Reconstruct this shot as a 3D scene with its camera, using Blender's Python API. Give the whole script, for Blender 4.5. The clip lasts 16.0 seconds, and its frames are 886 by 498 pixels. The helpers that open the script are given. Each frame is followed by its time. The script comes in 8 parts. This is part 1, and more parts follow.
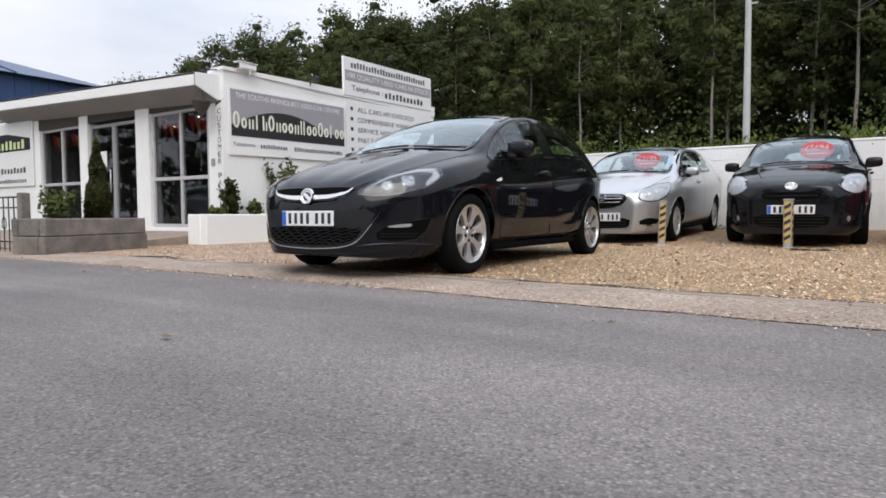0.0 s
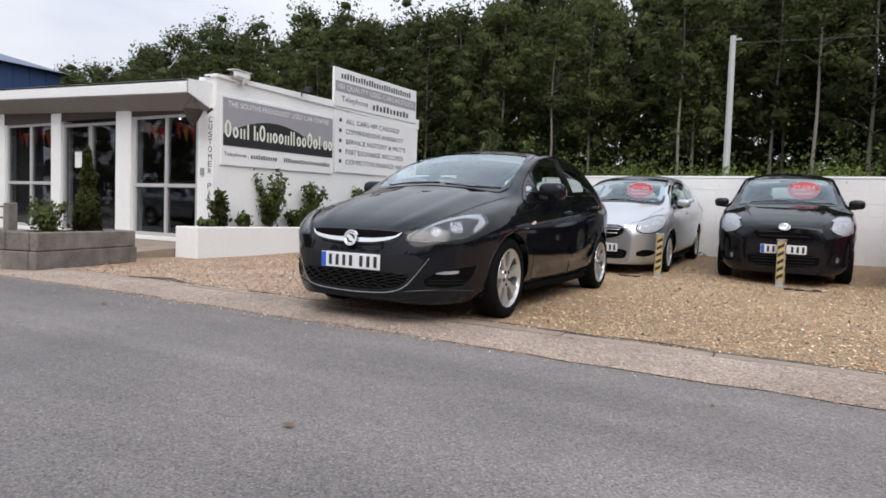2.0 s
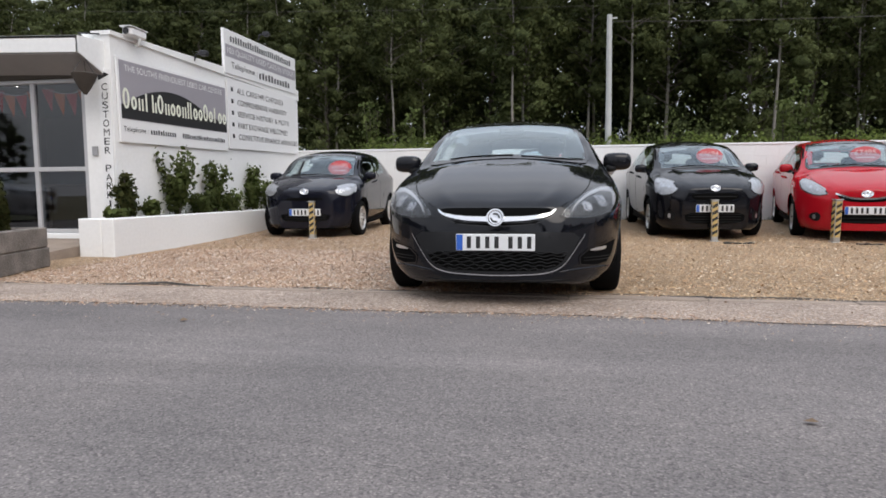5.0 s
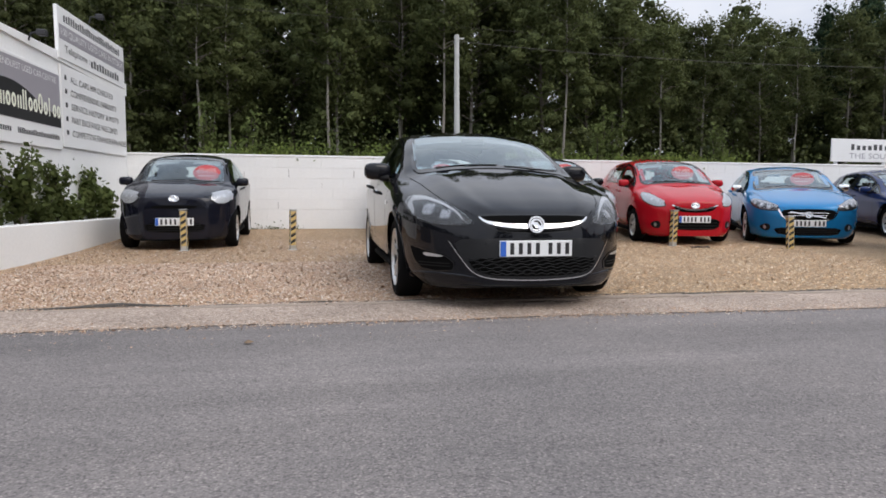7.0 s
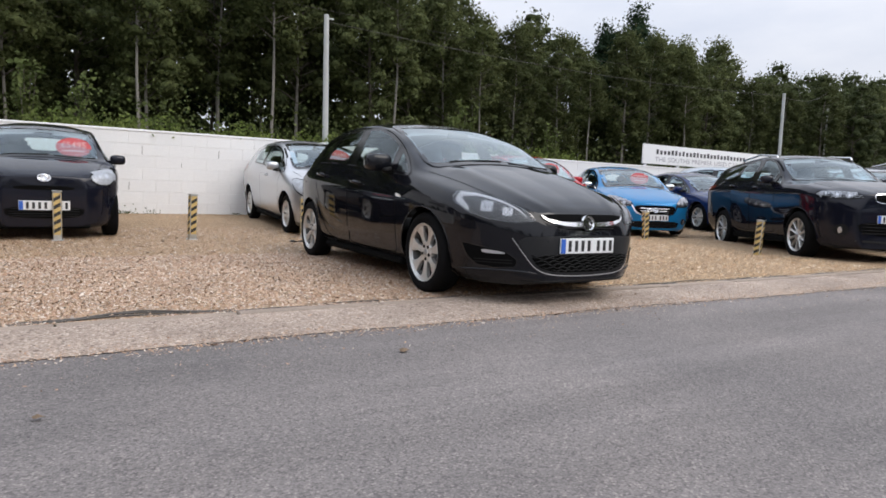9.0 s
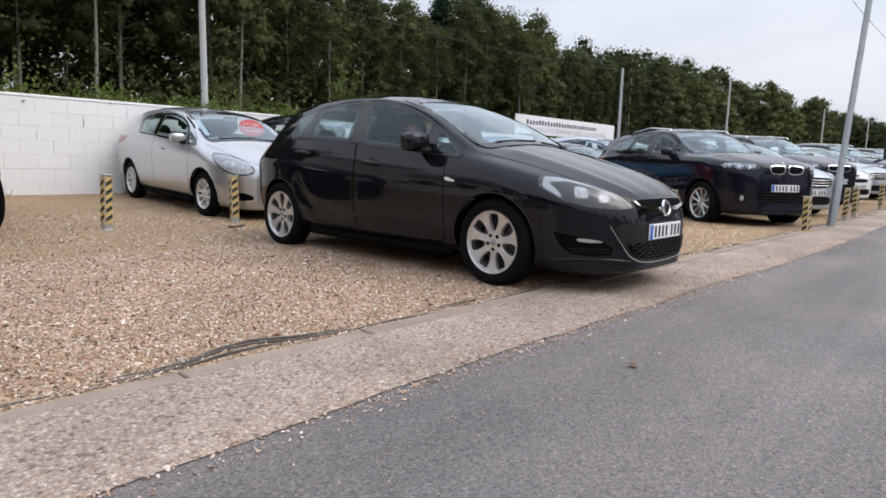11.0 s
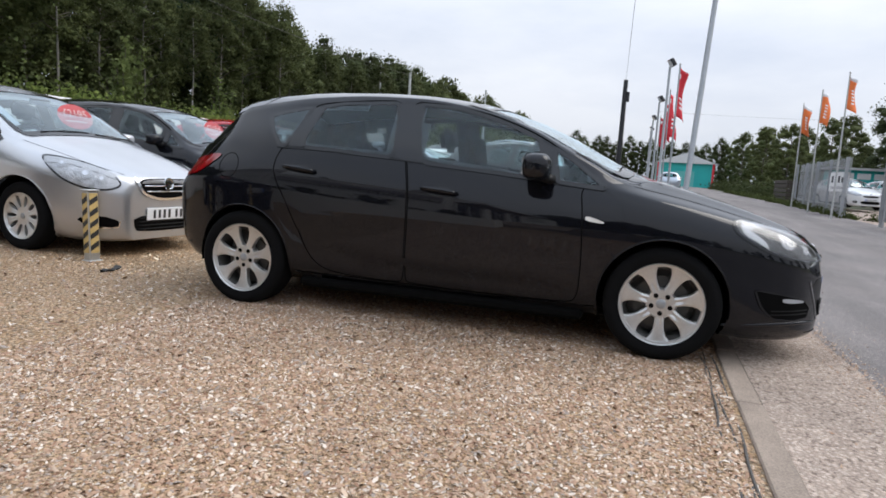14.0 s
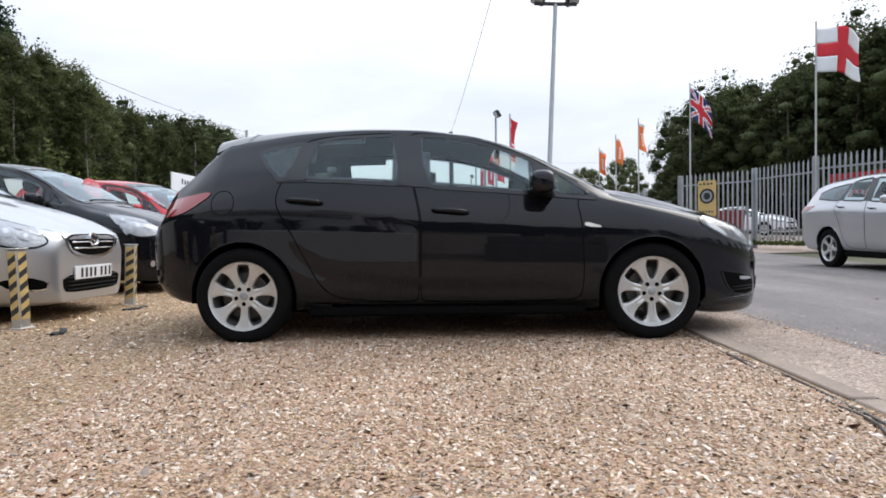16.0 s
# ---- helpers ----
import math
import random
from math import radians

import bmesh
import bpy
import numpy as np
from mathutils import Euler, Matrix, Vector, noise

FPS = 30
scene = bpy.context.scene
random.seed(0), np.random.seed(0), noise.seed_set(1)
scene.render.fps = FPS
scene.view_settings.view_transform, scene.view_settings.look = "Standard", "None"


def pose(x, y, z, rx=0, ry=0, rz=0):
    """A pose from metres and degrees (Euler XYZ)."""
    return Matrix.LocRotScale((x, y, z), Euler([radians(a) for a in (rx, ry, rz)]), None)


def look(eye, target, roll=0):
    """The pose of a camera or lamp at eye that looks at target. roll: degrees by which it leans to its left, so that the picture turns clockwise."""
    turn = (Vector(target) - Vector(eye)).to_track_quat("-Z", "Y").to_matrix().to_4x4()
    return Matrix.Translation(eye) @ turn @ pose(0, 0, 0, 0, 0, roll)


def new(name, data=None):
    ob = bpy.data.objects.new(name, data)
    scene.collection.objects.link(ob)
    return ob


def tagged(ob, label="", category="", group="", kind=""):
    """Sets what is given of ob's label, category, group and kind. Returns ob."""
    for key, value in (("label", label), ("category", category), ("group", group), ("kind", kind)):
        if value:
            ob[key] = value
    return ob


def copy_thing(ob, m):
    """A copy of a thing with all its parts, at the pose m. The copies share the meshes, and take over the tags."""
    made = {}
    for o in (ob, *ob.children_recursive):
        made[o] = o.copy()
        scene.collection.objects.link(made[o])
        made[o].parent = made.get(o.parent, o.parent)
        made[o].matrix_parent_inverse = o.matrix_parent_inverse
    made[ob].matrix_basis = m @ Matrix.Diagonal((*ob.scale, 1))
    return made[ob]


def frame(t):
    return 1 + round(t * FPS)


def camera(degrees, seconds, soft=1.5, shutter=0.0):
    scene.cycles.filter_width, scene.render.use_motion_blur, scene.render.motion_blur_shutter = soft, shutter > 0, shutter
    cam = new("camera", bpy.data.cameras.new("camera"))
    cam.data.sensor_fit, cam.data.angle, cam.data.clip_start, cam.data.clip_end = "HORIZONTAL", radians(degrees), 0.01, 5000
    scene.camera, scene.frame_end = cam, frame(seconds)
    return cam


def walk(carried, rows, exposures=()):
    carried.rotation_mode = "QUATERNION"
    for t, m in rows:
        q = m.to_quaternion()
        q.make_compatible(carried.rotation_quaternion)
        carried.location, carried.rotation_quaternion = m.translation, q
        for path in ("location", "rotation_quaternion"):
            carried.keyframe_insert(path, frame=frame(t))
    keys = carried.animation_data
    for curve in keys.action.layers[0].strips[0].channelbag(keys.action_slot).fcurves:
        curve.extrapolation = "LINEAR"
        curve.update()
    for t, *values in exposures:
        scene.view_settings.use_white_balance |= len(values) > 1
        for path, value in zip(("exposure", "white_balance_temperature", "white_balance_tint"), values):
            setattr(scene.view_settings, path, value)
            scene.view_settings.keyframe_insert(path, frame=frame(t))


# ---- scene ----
cam = camera(70.6, 16.0, soft=1.7)
# seconds, eye, target, roll
PATH = [
    (0, (3.413, -4.195, 0.464), (2.309, -2.531, 0.354), -0.1),
    (0.5, (3.389, -4.216, 0.606), (2.312, -2.533, 0.524), 1.5),
    (1, (3.348, -4.267, 0.699), (2.332, -2.545, 0.633), 1.4),
    (1.5, (3.15, -4.361, 0.752), (2.231, -2.588, 0.653), 2.7),
    (2, (2.813, -4.518, 0.788), (1.84, -2.774, 0.68), 2.2),
    (2.5, (2.485, -4.636, 0.791), (1.522, -2.889, 0.649), 2.0),
    (3, (2.077, -4.768, 0.773), (1.29, -2.938, 0.592), 1.4),
    (3.5, (1.684, -4.832, 0.75), (0.969, -2.973, 0.57), -0.0),
    (4, (1.289, -4.874, 0.758), (0.676, -2.978, 0.595), 0.4),
    (4.2, (1.096, -4.9, 0.764), (0.563, -2.982, 0.578), -0.4),
    (6.3, (-0.688, -5.109, 0.762), (-0.638, -3.115, 0.615), 1.2),
    (6.5, (-0.895, -5.097, 0.749), (-0.705, -3.111, 0.612), 0.2),
    (7, (-1.376, -5.004, 0.747), (-1.012, -3.043, 0.6), 0.2),
    (7.5, (-1.792, -4.905, 0.762), (-1.282, -2.976, 0.617), 0.6),
    (8, (-2.277, -4.766, 0.759), (-1.628, -2.88, 0.612), 0.6),
    (8.5, (-2.694, -4.575, 0.784), (-1.866, -2.761, 0.622), 2.5),
    (9, (-3.173, -4.313, 0.798), (-2.169, -2.593, 0.614), 2.0),
    (9.5, (-3.553, -4.019, 0.813), (-2.41, -2.39, 0.61), 2.3),
    (10, (-3.938, -3.664, 0.851), (-2.641, -2.156, 0.64), 0.4),
    (10.2, (-4.055, -3.514, 0.854), (-2.724, -2.038, 0.625), 0.7),
    (12.3, (-4.504, -1.496, 0.93), (-2.805, -0.477, 0.655), 1.7),
    (12.5, (-4.492, -1.305, 0.926), (-2.755, -0.349, 0.659), 2.0),
    (13, (-4.443, -0.803, 0.934), (-2.67, 0.082, 0.668), 3.8),
    (13.5, (-4.432, -0.356, 0.951), (-2.593, 0.379, 0.672), 4.8),
    (14, (-4.443, 0.121, 0.967), (-2.552, 0.724, 0.724), 3.5),
    (14.5, (-4.525, 0.496, 0.937), (-2.588, 0.961, 0.76), 2.2),
    (15, (-4.589, 0.869, 0.89), (-2.622, 1.185, 0.707), -0.4),
    (15.5, (-4.704, 1.093, 0.836), (-2.711, 1.241, 0.75), 1.1),
    (16, (-4.943, 1.255, 0.718), (-2.944, 1.305, 0.665), -0.8),
]
walk(cam, [(t, look(eye, target, roll)) for t, eye, target, roll in PATH],
     [(0, 0.17, 6600, 11), (4, 0.10, 6640, 12), (7, 0.10, 6640, 12), (10, 0.21, 6620, 12), (12.5, 0.09, 6480, 11.5), (14, 0.22, 6470, 10.5), (15, 0.32, 6480, 10.5), (16, 0.38, 6480, 10.5)])

# ---- sky and light: bright overcast ----
world = bpy.data.worlds.new("overcast_sky")
scene.world = world
world.use_nodes = True
wn, wl = world.node_tree.nodes, world.node_tree.links
wn.clear()
w_out = wn.new("ShaderNodeOutputWorld")
w_bg = wn.new("ShaderNodeBackground")
w_sky = wn.new("ShaderNodeTexSky")
w_sky.sky_type = "NISHITA"
w_sky.sun_disc = False
w_sky.sun_elevation = radians(46)
w_sky.sun_rotation = radians(147)
w_sky.dust_density = 3.0
w_soft = wn.new("ShaderNodeHueSaturation")
w_soft.inputs["Saturation"].default_value = 0.22
w_soft.inputs["Value"].default_value = 1.0
w_tc = wn.new("ShaderNodeTexCoord")
w_map = wn.new("ShaderNodeMapping")
w_map.inputs["Scale"].default_value = (1.0, 1.0, 3.2)
w_noise = wn.new("ShaderNodeTexNoise")
w_noise.inputs["Scale"].default_value = 2.3
w_noise.inputs["Detail"].default_value = 7.0
w_noise.inputs["Roughness"].default_value = 0.55
w_ramp = wn.new("ShaderNodeValToRGB")
w_ramp.color_ramp.elements[0].position = 0.30
w_ramp.color_ramp.elements[0].color = (7.4, 8.2, 9.7, 1)
w_ramp.color_ramp.elements[1].position = 0.66
w_ramp.color_ramp.elements[1].color = (10.0, 10.5, 11.4, 1)
w_mix = wn.new("ShaderNodeMix")
w_mix.data_type = "RGBA"
w_mix.inputs["Factor"].default_value = 0.82
wl.new(w_tc.outputs["Generated"], w_map.inputs["Vector"])
wl.new(w_map.outputs["Vector"], w_noise.inputs["Vector"])
wl.new(w_noise.outputs["Fac"], w_ramp.inputs["Fac"])
wl.new(w_sky.outputs["Color"], w_soft.inputs["Color"])
wl.new(w_soft.outputs["Color"], w_mix.inputs["A"])
wl.new(w_ramp.outputs["Color"], w_mix.inputs["B"])
w_bg.inputs["Strength"].default_value = 0.10
# an overcast sky is brighter overhead than at the horizon
w_xyz = wn.new("ShaderNodeSeparateXYZ")
w_rise = wn.new("ShaderNodeMapRange")
w_rise.inputs["From Min"].default_value = 0.05
w_rise.inputs["From Max"].default_value = 0.9
w_rise.inputs["To Min"].default_value = 0.76
w_rise.inputs["To Max"].default_value = 1.55
w_gain = wn.new("ShaderNodeVectorMath")
w_gain.operation = "SCALE"
wl.new(w_tc.outputs["Generated"], w_xyz.inputs["Vector"])
wl.new(w_xyz.outputs["Z"], w_rise.inputs["Value"])
wl.new(w_mix.outputs["Result"], w_gain.inputs[0])
wl.new(w_rise.outputs["Result"], w_gain.inputs["Scale"])
# thinner, bluer cloud overhead
w_hue = wn.new("ShaderNodeMix")
w_hue.data_type = "RGBA"
w_hue.inputs["A"].default_value = (1, 1, 1, 1)
w_hue.inputs["B"].default_value = (0.95, 0.995, 1.04, 1)
w_high = wn.new("ShaderNodeMapRange")
w_high.inputs["From Min"].default_value = 0.35
w_high.inputs["From Max"].default_value = 0.85
w_tint = wn.new("ShaderNodeVectorMath")
w_tint.operation = "MULTIPLY"
wl.new(w_xyz.outputs["Z"], w_high.inputs["Value"])
wl.new(w_high.outputs["Result"], w_hue.inputs["Factor"])
wl.new(w_gain.outputs["Vector"], w_tint.inputs[0])
wl.new(w_hue.outputs["Result"], w_tint.inputs[1])
wl.new(w_tint.outputs["Vector"], w_bg.inputs["Color"])
wl.new(w_bg.outputs["Background"], w_out.inputs["Surface"])

sun = new("sun", bpy.data.lights.new("sun", "SUN"))
sun.data.energy = 1.45
sun.data.angle = radians(45)
sun.data.color = (1.0, 0.94, 0.86)
sun.matrix_world = look((11, -17, 21), (0, 0, 0))

# ---- materials ----
def material(name, base, rough=0.6, metal=0.0, var=0.12, scale=8.0, fine=90.0, bump=0.0, bump_scale=60.0, coat=0.0, spec=0.5, hue=None, per_object=0.0, island=0.0):
    """A surface with colour variation at two scales, uneven gloss and fine relief."""
    m = bpy.data.materials.new(name)
    m.use_nodes = True
    n, l = m.node_tree.nodes, m.node_tree.links
    b = n["Principled BSDF"]
    b.inputs["Metallic"].default_value = metal
    b.inputs["Coat Weight"].default_value = coat
    b.inputs["Coat Roughness"].default_value = 0.03
    b.inputs["Coat IOR"].default_value = 1.40
    b.inputs["Specular IOR Level"].default_value = spec
    tc = n.new("ShaderNodeTexCoord")
    big = n.new("ShaderNodeTexNoise")
    big.inputs["Scale"].default_value = scale
    big.inputs["Detail"].default_value = 5
    small = n.new("ShaderNodeTexNoise")
    small.inputs["Scale"].default_value = fine
    small.inputs["Detail"].default_value = 3
    l.new(tc.outputs["Object"], big.inputs["Vector"])
    l.new(tc.outputs["Object"], small.inputs["Vector"])
    add = n.new("ShaderNodeMath")
    add.operation = "ADD"
    l.new(big.outputs["Fac"], add.inputs[0])
    l.new(small.outputs["Fac"], add.inputs[1])
    ramp = n.new("ShaderNodeMapRange")
    ramp.inputs["From Min"].default_value = 0.6
    ramp.inputs["From Max"].default_value = 1.4
    ramp.inputs["To Min"].default_value = 1 - var
    ramp.inputs["To Max"].default_value = 1 + var
    l.new(add.outputs[0], ramp.inputs["Value"])
    value = ramp.outputs["Result"]
    for kind, amount in (("ShaderNodeObjectInfo", per_object), ("ShaderNodeNewGeometry", island)):
        if amount:
            info = n.new(kind)
            r = n.new("ShaderNodeMapRange")
            r.inputs["To Min"].default_value = 1 - amount
            r.inputs["To Max"].default_value = 1 + amount
            l.new(info.outputs["Random" if amount == per_object and kind == "ShaderNodeObjectInfo" else "Random Per Island"], r.inputs["Value"])
            mul = n.new("ShaderNodeMath")
            mul.operation = "MULTIPLY"
            l.new(value, mul.inputs[0])
            l.new(r.outputs["Result"], mul.inputs[1])
            value = mul.outputs[0]
    tint = n.new("ShaderNodeMix")
    tint.data_type = "RGBA"
    tint.inputs["A"].default_value = (*base, 1)
    tint.inputs["B"].default_value = (*(hue or base), 1)
    l.new(big.outputs["Fac"], tint.inputs["Factor"])
    vm = n.new("ShaderNodeVectorMath")
    vm.operation = "SCALE"
    l.new(tint.outputs["Result"], vm.inputs[0])
    l.new(value, vm.inputs["Scale"])
    l.new(vm.outputs["Vector"], b.inputs["Base Color"])
    rr = n.new("ShaderNodeMapRange")
    rr.inputs["To Min"].default_value = max(0.0, rough * 0.82)
    rr.inputs["To Max"].default_value = min(1.0, rough * 1.18)
    l.new(big.outputs["Fac"], rr.inputs["Value"])
    l.new(rr.outputs["Result"], b.inputs["Roughness"])
    if bump:
        bt = n.new("ShaderNodeTexNoise")
        bt.inputs["Scale"].default_value = bump_scale
        bt.inputs["Detail"].default_value = 6
        l.new(tc.outputs["Object"], bt.inputs["Vector"])
        bp = n.new("ShaderNodeBump")
        bp.inputs["Strength"].default_value = bump
        bp.inputs["Distance"].default_value = 0.01
        l.new(bt.outputs["Fac"], bp.inputs["Height"])
        l.new(bp.outputs["Normal"], b.inputs["Normal"])
    return m


def stone_material(name, colours, scale, rough, bump, patch, patch_scale=0.5, gap_shade=0.0, streak=0.0):
    """Loose or bound stones: cells of several colours, with large soft patches over them."""
    m = bpy.data.materials.new(name)
    m.use_nodes = True
    n, l = m.node_tree.nodes, m.node_tree.links
    b = n["Principled BSDF"]
    b.inputs["Roughness"].default_value = rough
    b.inputs["Specular IOR Level"].default_value = 0.3
    tc = n.new("ShaderNodeTexCoord")
    v = n.new("ShaderNodeTexVoronoi")
    v.inputs["Scale"].default_value = scale
    v2 = n.new("ShaderNodeTexVoronoi")
    v2.inputs["Scale"].default_value = scale * 2.7
    no = n.new("ShaderNodeTexNoise")
    no.inputs["Scale"].default_value = patch_scale
    no.inputs["Detail"].default_value = 8
    no.inputs["Roughness"].default_value = 0.6
    for t in (v, v2, no):
        l.new(tc.outputs["Object"], t.inputs["Vector"])
    sep = n.new("ShaderNodeSeparateColor")
    l.new(v.outputs["Color"], sep.inputs["Color"])
    ramp = n.new("ShaderNodeValToRGB")
    ramp.color_ramp.elements[0].color = (*colours[0], 1)
    ramp.color_ramp.elements[1].color = (*colours[-1], 1)
    for k, c in enumerate(colours[1:-1]):
        ramp.color_ramp.elements.new((k + 1) / (len(colours) - 1)).color = (*c, 1)
    l.new(sep.outputs["Red"], ramp.inputs["Fac"])
    # painted shade between stones: colour darkens away from each cell's middle
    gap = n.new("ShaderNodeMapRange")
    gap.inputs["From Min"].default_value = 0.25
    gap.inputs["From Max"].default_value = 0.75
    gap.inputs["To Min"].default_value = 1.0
    gap.inputs["To Max"].default_value = 1.0 - gap_shade
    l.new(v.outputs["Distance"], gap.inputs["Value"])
    pr = n.new("ShaderNodeMapRange")
    pr.inputs["From Min"].default_value = 0.3
    pr.inputs["From Max"].default_value = 0.7
    pr.inputs["To Min"].default_value = 1 - patch
    pr.inputs["To Max"].default_value = 1 + patch
    l.new(no.outputs["Fac"], pr.inputs["Value"])
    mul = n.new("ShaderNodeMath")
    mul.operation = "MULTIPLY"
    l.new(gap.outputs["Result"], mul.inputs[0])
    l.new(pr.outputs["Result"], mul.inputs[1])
    colour = ramp.outputs["Color"]
    if streak:
        # wear along the wheel tracks, and old brown dust
        mp = n.new("ShaderNodeMapping")
        mp.inputs["Scale"].default_value = (0.16, 1.5, 1.0)
        ns = n.new("ShaderNodeTexNoise")
        ns.inputs["Scale"].default_value = 1.0
        ns.inputs["Detail"].default_value = 9
        ns.inputs["Roughness"].default_value = 0.65
        l.new(tc.outputs["Object"], mp.inputs["Vector"])
        l.new(mp.outputs["Vector"], ns.inputs["Vector"])
        sr = n.new("ShaderNodeMapRange")
        sr.inputs["From Min"].default_value = 0.34
        sr.inputs["From Max"].default_value = 0.66
        sr.inputs["To Min"].default_value = 1 - streak
        sr.inputs["To Max"].default_value = 1 + streak
        l.new(ns.outputs["Fac"], sr.inputs["Value"])
        m2 = n.new("ShaderNodeMath")
        m2.operation = "MULTIPLY"
        l.new(mul.outputs[0], m2.inputs[0])
        l.new(sr.outputs["Result"], m2.inputs[1])
        mul = m2
        dust = n.new("ShaderNodeMix")
        dust.data_type = "RGBA"
        dust.blend_type = "MULTIPLY"
        dust.inputs["B"].default_value = (1.0, 0.93, 0.86, 1)
        l.new(no.outputs["Fac"], dust.inputs["Factor"])
        l.new(colour, dust.inputs["A"])
        colour = dust.outputs["Result"]
    vm = n.new("ShaderNodeVectorMath")
    vm.operation = "SCALE"
    l.new(colour, vm.inputs[0])
    l.new(mul.outputs[0], vm.inputs["Scale"])
    l.new(vm.outputs["Vector"], b.inputs["Base Color"])
    hs = n.new("ShaderNodeMath")
    hs.operation = "ADD"
    l.new(v.outputs["Distance"], hs.inputs[0])
    l.new(v2.outputs["Distance"], hs.inputs[1])
    bp = n.new("ShaderNodeBump")
    bp.inputs["Strength"].default_value = bump
    bp.inputs["Distance"].default_value = 0.5 / scale
    bp.invert = True
    l.new(hs.outputs[0], bp.inputs["Height"])
    l.new(bp.outputs["Normal"], b.inputs["Normal"])
    return m


def glass_material(name, tint=(0.75, 0.82, 0.8), rough=0.0, f0=0.045, gain=1.0, sheen=(1, 1, 1), rise=5.0):
    """Thin glass: clear, with a sheen that grows towards grazing views, alike from both sides."""
    m = bpy.data.materials.new(name)
    m.use_nodes = True
    n, l = m.node_tree.nodes, m.node_tree.links
    n.clear()
    out = n.new("ShaderNodeOutputMaterial")
    tr = n.new("ShaderNodeBsdfTransparent")
    tr.inputs["Color"].default_value = (*tint, 1)
    gl = n.new("ShaderNodeBsdfGlossy")
    gl.inputs["Roughness"].default_value = rough
    gl.inputs["Color"].default_value = (*sheen, 1)
    fr = n.new("ShaderNodeLayerWeight")
    fr.inputs["Blend"].default_value = 0.5
    fifth = n.new("ShaderNodeMath")
    fifth.operation = "POWER"
    fifth.inputs[1].default_value = rise
    l.new(fr.outputs["Facing"], fifth.inputs[0])
    lift = n.new("ShaderNodeMath")
    lift.operation = "MULTIPLY_ADD"
    lift.inputs[1].default_value = 1 - f0
    lift.inputs[2].default_value = f0
    l.new(fifth.outputs[0], lift.inputs[0])
    mx = n.new("ShaderNodeMixShader")
    both = n.new("ShaderNodeMath")    # both faces of the pane reflect
    both.operation = "MULTIPLY"
    both.use_clamp = True
    both.inputs[1].default_value = gain
    l.new(lift.outputs[0], both.inputs[0])
    l.new(both.outputs[0], mx.inputs["Fac"])
    l.new(tr.outputs["BSDF"], mx.inputs[1])
    l.new(gl.outputs["BSDF"], mx.inputs[2])
    l.new(mx.outputs["Shader"], out.inputs["Surface"])
    return m


def leaf_material(name, a, b2, var=0.35):
    m = bpy.data.materials.new(name)
    m.use_nodes = True
    n, l = m.node_tree.nodes, m.node_tree.links
    b = n["Principled BSDF"]
    b.inputs["Roughness"].default_value = 0.7
    b.inputs["Specular IOR Level"].default_value = 0.08
    geo = n.new("ShaderNodeNewGeometry")
    info = n.new("ShaderNodeObjectInfo")
    mix = n.new("ShaderNodeMix")
    mix.data_type = "RGBA"
    mix.inputs["A"].default_value = (*a, 1)
    mix.inputs["B"].default_value = (*b2, 1)
    l.new(geo.outputs["Random Per Island"], mix.inputs["Factor"])
    r = n.new("ShaderNodeMapRange")
    r.inputs["To Min"].default_value = 1 - var
    r.inputs["To Max"].default_value = 1 + var
    l.new(info.outputs["Random"], r.inputs["Value"])
    vm = n.new("ShaderNodeVectorMath")
    vm.operation = "SCALE"
    l.new(mix.outputs["Result"], vm.inputs[0])
    l.new(r.outputs["Result"], vm.inputs["Scale"])
    l.new(vm.outputs["Vector"], b.inputs["Base Color"])
    thin = n.new("ShaderNodeBsdfTranslucent")
    l.new(vm.outputs["Vector"], thin.inputs["Color"])
    both = n.new("ShaderNodeMixShader")
    both.inputs["Fac"].default_value = 0.45
    l.new(b.outputs["BSDF"], both.inputs[1])
    l.new(thin.outputs["BSDF"], both.inputs[2])
    l.new(both.outputs["Shader"], n["Material Output"].inputs["Surface"])
    return m


def crown_material(name, a, b2, var=0.25):
    """The leafy mass of a clump: mottled, with coarse relief."""
    m = leaf_material(name, a, b2, var)
    n, l = m.node_tree.nodes, m.node_tree.links
    b = n["Principled BSDF"]
    tc = n.new("ShaderNodeTexCoord")
    no = n.new("ShaderNodeTexNoise")
    no.inputs["Scale"].default_value = 5.0
    no.inputs["Detail"].default_value = 9
    no.inputs["Roughness"].default_value = 0.75
    l.new(tc.outputs["Object"], no.inputs["Vector"])
    r = n.new("ShaderNodeMapRange")
    r.inputs["From Min"].default_value = 0.36
    r.inputs["From Max"].default_value = 0.64
    r.inputs["To Min"].default_value = 0.35
    r.inputs["To Max"].default_value = 1.35
    l.new(no.outputs["Fac"], r.inputs["Value"])
    old = b.inputs["Base Color"].links[0].from_socket
    vm = n.new("ShaderNodeVectorMath")
    vm.operation = "SCALE"
    l.new(old, vm.inputs[0])
    l.new(r.outputs["Result"], vm.inputs["Scale"])
    l.new(vm.outputs["Vector"], b.inputs["Base Color"])
    bp = n.new("ShaderNodeBump")
    bp.inputs["Strength"].default_value = 0.8
    bp.inputs["Distance"].default_value = 0.15
    l.new(no.outputs["Fac"], bp.inputs["Height"])
    l.new(bp.outputs["Normal"], b.inputs["Normal"])
    l.new(b.outputs["BSDF"], n["Material Output"].inputs["Surface"])
    return m


